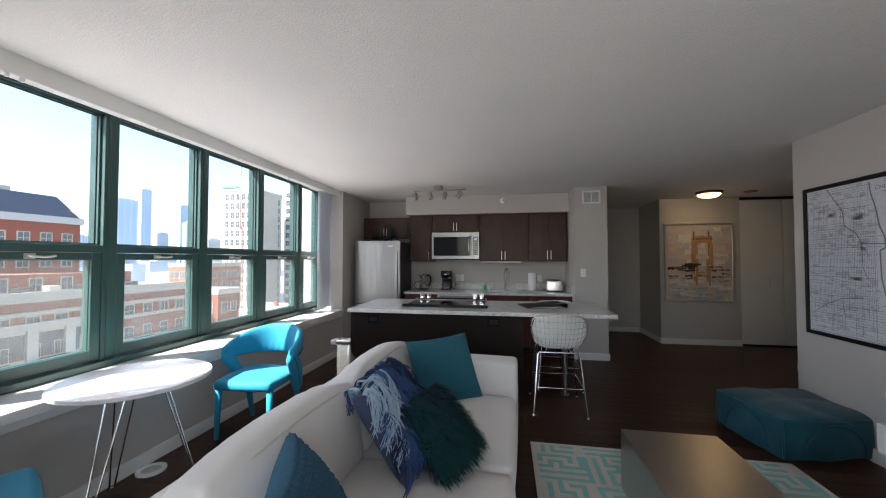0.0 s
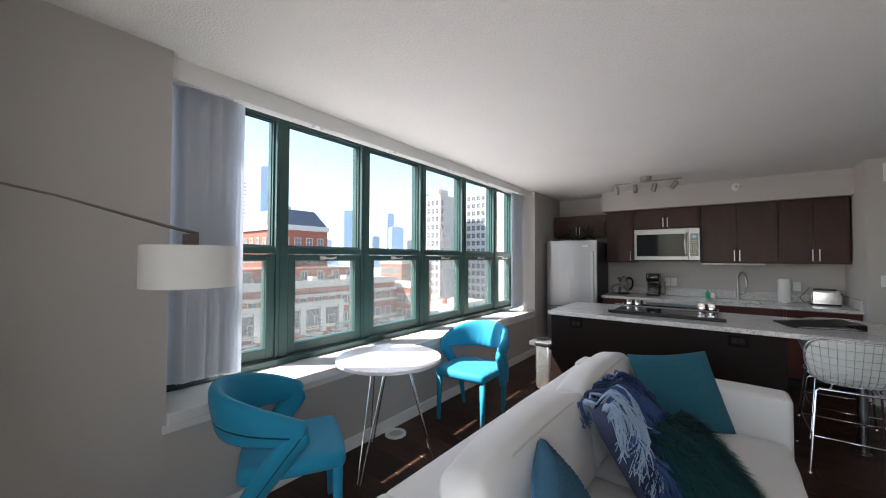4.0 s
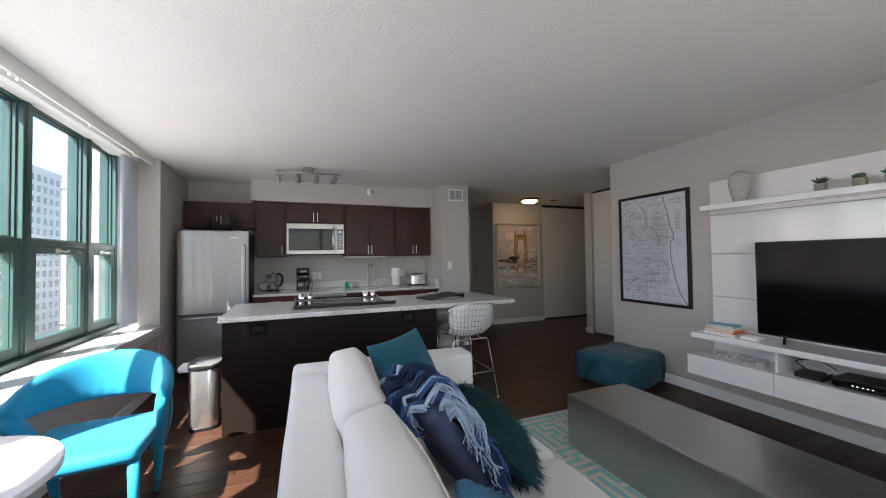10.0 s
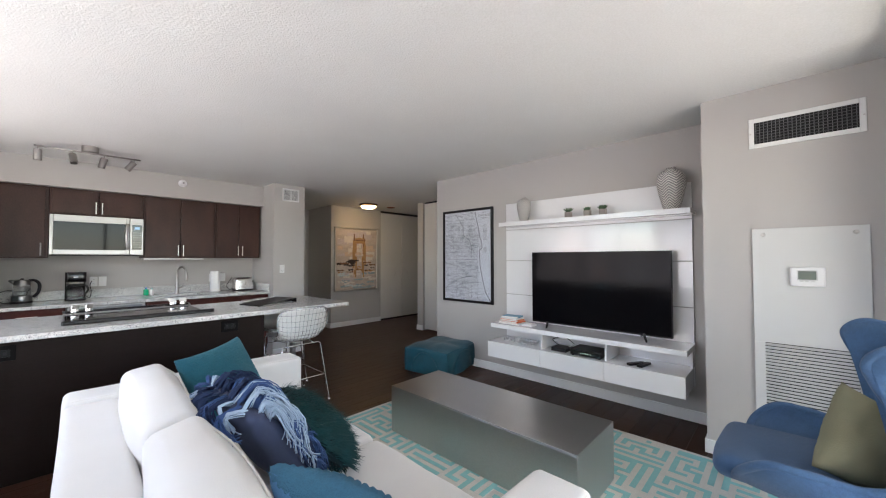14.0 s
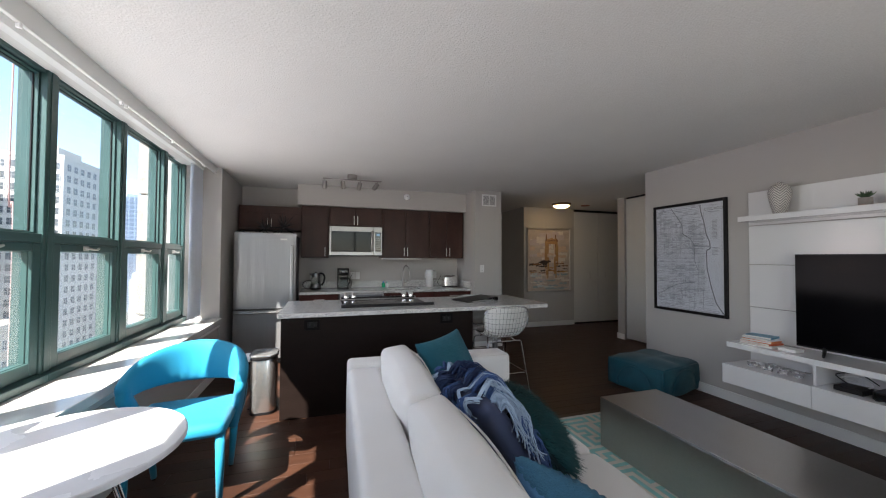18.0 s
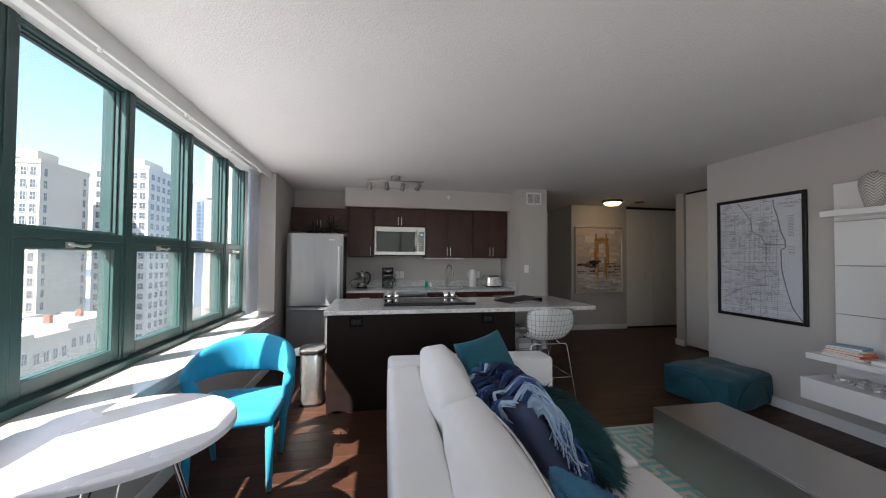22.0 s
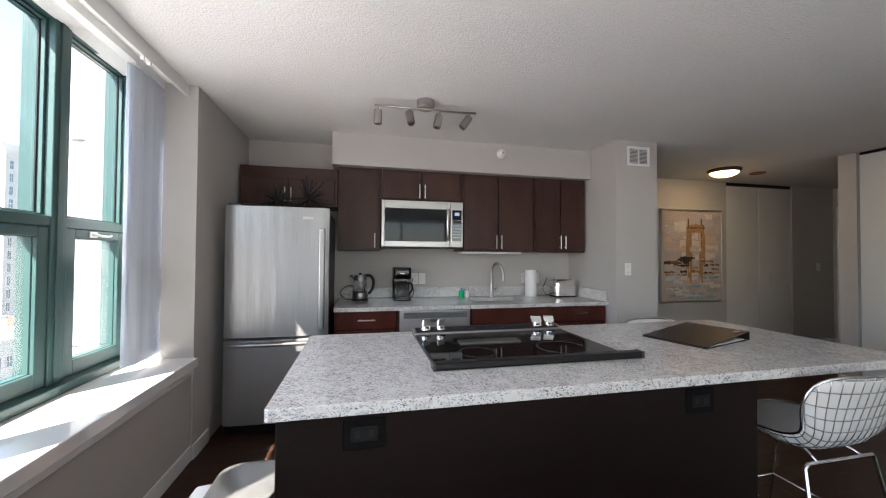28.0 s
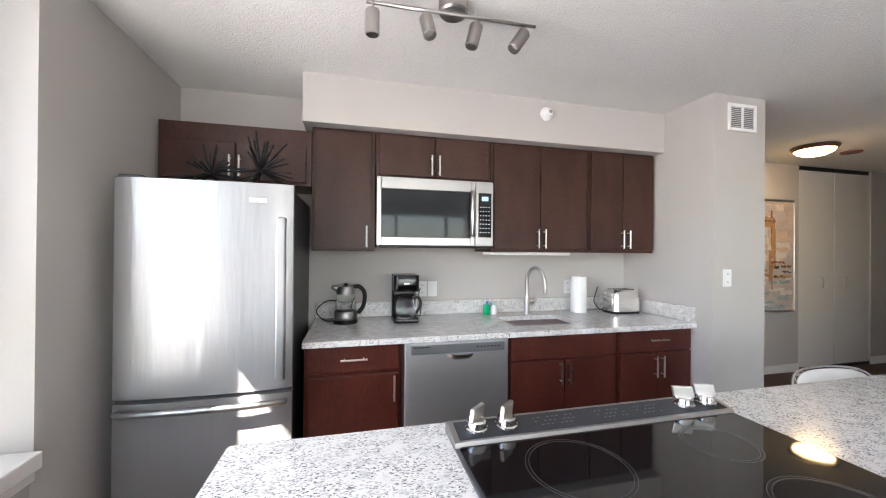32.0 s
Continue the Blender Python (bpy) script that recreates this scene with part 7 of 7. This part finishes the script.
def window_mesh(w, h, frame=None, arched=False):
    """A window unit that faces -y, its foot at the origin: pane set back, frame and sill proud."""
    bm = bmesh.new()
    box(-w / 2, w / 2, -0.03, 0.05, 0, h, 0, bm)
    for f in bm.faces:
        f.material_index = 0
    done = set(bm.faces)
    t = min(0.12, w * 0.1)
    for c in ((-w / 2 - t, w / 2 + t, -0.12, 0.02, -t, 0), (-w / 2 - t, w / 2 + t, -0.10, 0.02, h, h + t), (-w / 2 - t, -w / 2, -0.08, 0.02, 0, h),
              (w / 2, w / 2 + t, -0.08, 0.02, 0, h), (-0.03, 0.03, -0.06, 0.0, 0, h), (-w / 2, w / 2, -0.06, 0.0, h * 0.48, h * 0.52)):
        box(*c, 0, bm)
    for f in bm.faces:
        if f not in done:
            f.material_index = 1
    me = bpy.data.meshes.new("window")
    bm.to_mesh(me)
    bm.free()
    me.materials.append(DARKPANE)
    me.materials.append(frame or PALE)
    return me


def windows_on(parent, me, side, a0, a1, n, z0, z1, rows, flat):
    """A grid of window parts on a face; side 's' faces -y at y=flat, 'e' faces +x at x=flat."""
    o = parent.matrix_basis.translation
    for i in range(n):
        a = a0 + (a1 - a0) * (i + 0.5) / n
        for j in range(rows):
            z = z0 + (z1 - z0) * (j + 0.12) / rows
            w = new("window", me)
            w.parent = parent
            p = Vector((a, flat, z) if side == "s" else (flat, a, z)) - o
            w.matrix_basis = pose(*p, 0, 0, 0 if side == "s" else 90)


def building(name, x0, x1, y0, y1, top, mat, label, group=""):
    t = thing(name, ((x0 + x1) / 2, (y0 + y1) / 2, GROUND_Z), label, "building", group)
    wbox("wall", t, mat, x0, x1, y0, y1, GROUND_Z, top)
    wbox("roof", t, ROOFGRAVEL, x0 + 0.4, x1 - 0.4, y0 + 0.4, y1 - 0.4, top, top + 0.25)
    p = bmesh.new()
    for c in ((x0 - 0.15, x1 + 0.15, y0 - 0.15, y0 + 0.3), (x0 - 0.15, x1 + 0.15, y1 - 0.3, y1 + 0.15),
              (x0 - 0.15, x0 + 0.3, y0 + 0.3, y1 - 0.3), (x1 - 0.3, x1 + 0.15, y0 + 0.3, y1 - 0.3)):
        box(*c, top - 0.3, top + 0.7, 0, p)
    part("parapet", p, LIME if mat in (BRICK, ORANGE) else mat, t, world=True)
    return t


# cream tower with a blank side
b = building("apartment_tower", -87.6, -77.0, 103.0, 118.0, 23.6, CREAM, "tall cream apartment tower with a blank side wall", "city towers")
windows_on(b, window_mesh(1.15, 1.9), "s", -87.2, -77.4, 5, -27, 23.0, 17, 102.98)
windows_on(b, window_mesh(0.9, 1.9), "e", 103.2, 105.6, 1, -27, 23.0, 17, -76.98)
windows_on(b, window_mesh(0.9, 1.9), "e", 115.2, 117.6, 1, -27, 23.0, 17, -76.98)
wbox("penthouse", b, CREAM, -85, -80, 106, 112, 23.6, 27.2)
wbox("cornice", b, material("green copper cornice", (0.16, 0.38, 0.35), 0.6), -88.0, -82.5, 102.6, 108, 24.31, 24.9)
# white gridded tower
b = building("apartment_tower", -79.2, -65.0, 123.0, 150.0, 27.6, PALE, "tall white apartment tower with a grid of windows", "city towers")
gm = window_mesh(1.5, 1.75)
windows_on(b, gm, "s", -78.8, -65.4, 6, -27, 27.0, 18, 122.98)
windows_on(b, gm, "e", 123.6, 149.4, 9, -27, 27.0, 18, -64.98)
wbox("penthouse", b, PALE, -75, -69, 128, 138, 27.6, 31.5)
# low limestone houses in front of the towers
rnd = random.Random(11)
hm = window_mesh(0.9, 1.7)
for k in range(5):
    x1, y0 = -50.0 - 3.2 * k * 0.2, 52.0 + 8.2 * k
    top = -10.5 - rnd.uniform(0, 2.2)
    b = building("row_house", x1 - 13, x1, y0, y0 + 8.0, top, LIME if k % 2 else CREAM, "pale limestone row house with small windows", "row houses")
    windows_on(b, hm, "e", y0 + 0.5, y0 + 7.5, 4, -27, top - 0.6, 4, x1 + 0.02)
    windows_on(b, hm, "s", x1 - 12.5, x1 - 0.5, 5, -27, top - 0.6, 4, y0 - 0.02)
    wbox("chimney", b, BRICK, x1 - 6, x1 - 5, y0 + 3, y0 + 3.8, top, top + 1.8)
b = building("annex", -96, -62, 84, 100, -13.0, CREAM, "low cream building beside the tower", "row houses")
windows_on(b, hm, "s", -95, -63, 12, -27, -13.6, 4, 83.98)

# red brick building with a mansard roof
b = building("brick_apartment_house", -83.0, -65.6, 36.4, 47.9, 7.2, BRICK, "red brick apartment house with a slate mansard roof", "brick houses")
bm = bmesh.new()
lo = [bm.verts.new(p) for p in ((-83, 36.4, 7.9), (-65.6, 36.4, 7.9), (-65.6, 47.9, 7.9), (-83, 47.9, 7.9))]
up = [bm.verts.new(p) for p in ((-81, 38.4, 11.3), (-67.6, 38.4, 11.3), (-67.6, 45.9, 11.3), (-81, 45.9, 11.3))]
for k in range(4):
    bm.faces.new((lo[k], lo[(k + 1) % 4], up[(k + 1) % 4], up[k]))
bm.faces.new(up)
bm.faces.new(lo[::-1])
part("mansard_roof", bm, SLATE, b, "dark slate mansard roof", False, True)
wbox("white_cornice", b, PALE, -83.3, -65.3, 36.1, 48.2, 6.9, 7.95)
wbox("stair_head", b, LIME, -75, -72, 40, 43, 11.3, 12.6)
bw = window_mesh(1.25, 1.65, LIME)
windows_on(b, bw, "e", 36.9, 47.4, 4, -27, 6.6, 10, -65.58)
windows_on(b, bw, "s", -82.5, -66.1, 6, -27, 6.6, 10, 36.38)

# lower brick block with terraces facing the windows
b = building("brick_block", -76.0, -52.0, 21.0, 55.0, -3.4, BRICK, "long red brick block with pale bands and terraces", "brick houses")
windows_on(b, bw, "e", 21.5, 54.5, 12, -27, -4.2, 7, -51.98)
windows_on(b, bw, "s", -75.5, -52.5, 8, -27, -4.2, 7, 20.98)
for z in (-7.3, -10.7, -17.2):
    wbox("stone_band", b, LIME, -76.2, -51.75, 20.8, 55.2, z, z + 0.5)
for k in range(6):
    y = 24.2 + 5.5 * k
    bal = wbox("balcony", b, LIME, -51.99, -50.6, y - 1.5, y + 1.5, -11.4, -11.2)
    rl = bmesh.new()
    for i in range(13):
        box(-50.66, -50.62, y - 1.48 + 0.245 * i, y - 1.45 + 0.245 * i, -11.2, -10.2, 0, rl)
    box(-50.68, -50.60, y - 1.5, y + 1.5, -10.2, -10.12, 0, rl)
    part("railing", rl, BLACK, bal, "black metal railing", False, True)
wbox("stone_lintel", b, LIME, -51.99, -51.45, 22.0, 41.6, -6.9, -6.05)
wbox("stone_lintel", b, LIME, -51.99, -51.35, 21.0, 55.0, -5.2, -4.75)
for k in range(6):
    y = 22.0 + 3.72 * k
    wbox("stone_pier", b, LIME, -51.99, -51.5, y, y + 1.0, -11.2, -6.91)
    if k < 5:
        # dark sheet on the flat wall, painted shade of a recessed bay
        wbox("bay_shade", b, DARKPANE, -51.99, -51.93, y + 1.05, y + 3.68, -9.9, -6.95)
        rl = bmesh.new()
        for i in range(10):
            box(-51.60, -51.56, y + 1.15 + 0.27 * i, y + 1.18 + 0.27 * i, -10.2, -9.2, 0, rl)
        box(-51.62, -51.54, y + 1.0, y + 3.72, -9.2, -9.12, 0, rl)
        part("bay_railing", rl, BLACK, b, "black metal railing", False, True)
pv = wbox("pavilion", b, BRICK, -72, -58, 26, 50, -3.15, -0.6)
for i in range(7):
    y = 27.5 + 3.4 * i
    w = new("window", bw)
    w.parent = b
    w.matrix_basis = pose(*(Vector((-57.98, y, -2.8)) - b.matrix_basis.translation), 0, 0, 90)
    wbox("roof_unit", b, LIME if i % 2 else DARKSTEEL, -57.2 + 0.4 * (i % 3), -55.6 + 0.4 * (i % 3), y, y + 1.2, -3.15, -2.1)
wbox("terrace_wall", b, LIME, -52.3, -52.0, 21, 55, -3.15, -2.5)
b = building("brick_block", -66.0, -47.0, 56.0, 61.0, -4.6, BRICK, "red brick corner block with pale windows", "brick houses")
windows_on(b, bw, "e", 56.4, 60.6, 2, -27, -5.3, 7, -46.98)
windows_on(b, bw, "s", -65.6, -47.4, 7, -27, -5.3, 7, 55.98)
b = building("brick_office", -81.0, -72.0, 78.0, 92.0, -0.3, ORANGE, "orange brick office building with rows of windows", "brick houses")
windows_on(b, hm, "s", -80.6, -72.4, 6, -27, -0.9, 9, 77.98)
windows_on(b, hm, "e", 78.4, 91.6, 8, -27, -0.9, 9, -71.98)


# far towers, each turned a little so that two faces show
# these tower colours have the haze painted in too
HAZEGLASS = material("haze-painted blue glass", (0.40, 0.51, 0.67), 0.35, vary=0.35, scale=0.03)
HAZEGREY = material("haze-painted grey glass", (0.42, 0.46, 0.53), 0.4, vary=0.35, scale=0.05)
TAUPE = material("haze-painted taupe facade", (0.50, 0.46, 0.46), 0.85, vary=0.12, scale=0.05)


def far_tower(az0, az1, el, dist, mat, pane, label, floors, bays, turn=18, balconies=False):
    """A tower that spans the given bearings west of north, its top at the given elevation."""
    mid = radians((az0 + az1) / 2)
    w = 2 * dist * math.tan(radians((az0 - az1) / 2)) / 1.06
    d = 0.62 * w
    top = 1.4 + dist * math.tan(radians(el)) - GROUND_Z
    t = thing("skyscraper", (2.0 - dist * math.sin(mid), 0.45 + dist * math.cos(mid), GROUND_Z), label, "skyscraper", "skyline towers",
              turn=math.degrees(mid) + turn)
    part("shaft", box(-w / 2, w / 2, -d / 2, d / 2, 0, top), mat, t)
    step = (top - 20) / floors
    band = None
    for k in range(floors):
        z = 20 + step * k
        if band is None:
            bm = box(-w * 0.46, w * 0.46, -d / 2 - 0.12, -d / 2, step * 0.22, step * 0.84)
            box(w / 2, w / 2 + 0.12, -d * 0.44, d * 0.44, step * 0.22, step * 0.84, 0, bm)
            box(-w / 2 - 0.12, -w / 2, -d * 0.44, d * 0.44, step * 0.22, step * 0.84, 0, bm)
            band = part("window_band", bm, pane, t)
            band.matrix_basis = pose(0, 0, z)
        else:
            ob = new("window_band", band.data)
            ob.parent = t
            ob.matrix_basis = pose(0, 0, z)
        if balconies:
            for s in (-1, 1):
                part("balcony", box(s * w * 0.40 - w * 0.13, s * w * 0.40 + w * 0.13, -d / 2 - 1.6, -d / 2 - 0.13, z, z + step * 0.34), mat, t)
    for k in range(bays + 1):
        x = w * (-0.46 + 0.92 * k / bays)
        part("pier", box(x - w * 0.022, x + w * 0.022, -d / 2 - 0.45, -d / 2 - 0.125, 18, top), mat, t)
    part("crown", box(-w * 0.32, w * 0.30, -d * 0.3, d * 0.3, top, top + 0.03 * w + 1), mat, t)


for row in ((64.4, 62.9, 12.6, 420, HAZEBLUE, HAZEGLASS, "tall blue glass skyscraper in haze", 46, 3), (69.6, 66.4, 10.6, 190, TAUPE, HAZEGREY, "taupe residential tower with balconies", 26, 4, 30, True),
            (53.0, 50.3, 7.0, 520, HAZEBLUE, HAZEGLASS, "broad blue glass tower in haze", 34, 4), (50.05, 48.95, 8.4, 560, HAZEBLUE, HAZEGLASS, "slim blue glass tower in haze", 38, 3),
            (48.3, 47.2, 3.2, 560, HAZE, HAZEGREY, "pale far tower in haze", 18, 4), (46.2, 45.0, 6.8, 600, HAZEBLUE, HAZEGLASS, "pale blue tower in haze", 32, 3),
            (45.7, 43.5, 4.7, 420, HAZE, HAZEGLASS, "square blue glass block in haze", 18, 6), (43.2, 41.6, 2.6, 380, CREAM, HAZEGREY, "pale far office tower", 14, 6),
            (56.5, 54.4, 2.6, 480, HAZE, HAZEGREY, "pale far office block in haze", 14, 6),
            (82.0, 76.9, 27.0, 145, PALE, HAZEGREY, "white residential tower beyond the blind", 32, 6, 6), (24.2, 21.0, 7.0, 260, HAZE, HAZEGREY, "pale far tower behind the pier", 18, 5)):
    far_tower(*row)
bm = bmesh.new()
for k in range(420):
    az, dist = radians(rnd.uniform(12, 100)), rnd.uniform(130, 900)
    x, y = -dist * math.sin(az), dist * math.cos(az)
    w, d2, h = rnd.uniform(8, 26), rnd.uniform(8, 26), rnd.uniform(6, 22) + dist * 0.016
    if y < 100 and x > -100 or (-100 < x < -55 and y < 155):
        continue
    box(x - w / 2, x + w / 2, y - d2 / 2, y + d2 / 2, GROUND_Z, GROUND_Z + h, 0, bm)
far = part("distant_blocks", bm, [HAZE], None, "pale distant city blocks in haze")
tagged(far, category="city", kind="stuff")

rp = thing("hanging_rope", (-2.09, 6.20, 14), "thin reddish rope hanging outside the window", "rope")
part("strand", tube(smooth_line([(-2.10, 6.16, 14.0), (-2.08, 6.185, 6.0), (-2.10, 6.20, 2.2), (-2.06, 6.22, 1.2), (-2.09, 6.21, -8.0), (-2.08, 6.20, -27.9)], 6), 0.0085, 6), material("faded red rope", (0.50, 0.32, 0.30), 0.9, vary=0.3, scale=40), rp, smooth=True, world=True)

# ---- floor planks ----
PLANK_W, PLANK_L = 0.127, 1.22
plank_meshes = {}


def plank_mesh(length):
    key = round(length, 2)
    if key not in plank_meshes:
        bm = box(0.0009, key - 0.0009, 0.0009, PLANK_W - 0.0009, -0.012, 0.0)
        bmesh.ops.bevel(bm, geom=[e for e in bm.edges if e.verts[0].co.z > -0.001 and e.verts[1].co.z > -0.001], offset=0.0012, segments=1, affect="EDGES")
        me = bpy.data.meshes.new("plank")
        bm.to_mesh(me)
        bm.free()
        me.materials.append(WOOD)
        plank_meshes[key] = me
    return plank_meshes[key]


rest = bmesh.new()
rnd = random.Random(5)
floor_ob = bpy.data.objects["floor"]
row = 0
y = -0.36
while y < 7.8:
    x = WX - rnd.uniform(0, 1.1)
    end = 8.9 if y > 3.9 else 5.33
    while x < end:
        a, b = max(x, WX - 0.02), min(x + PLANK_L, end)
        if b - a > 0.05:
            near = y < 5.75 and b < 5.4 and not (1.25 < a and b < 2.9 and 3.85 < y < 4.6)
            if near and b - a > 0.3:
                p = new("plank", plank_mesh(round(b - a, 1)) if abs(b - a - PLANK_L) > 1e-6 else plank_mesh(PLANK_L))
                p.parent = floor_ob
                p.location = (a, y, 0)
                p.scale = ((b - a) / (round(b - a, 1) if abs(b - a - PLANK_L) > 1e-6 else PLANK_L), 1, 1)
            else:
                box(a + 0.0009, b - 0.0009, y + 0.0009, y + PLANK_W - 0.0009, -0.0119, 0.0, 0, rest)
        x += PLANK_L
    y += PLANK_W
ob = part("planks_beyond", rest, WOOD, floor_ob)
tagged(ob, kind="stuff")
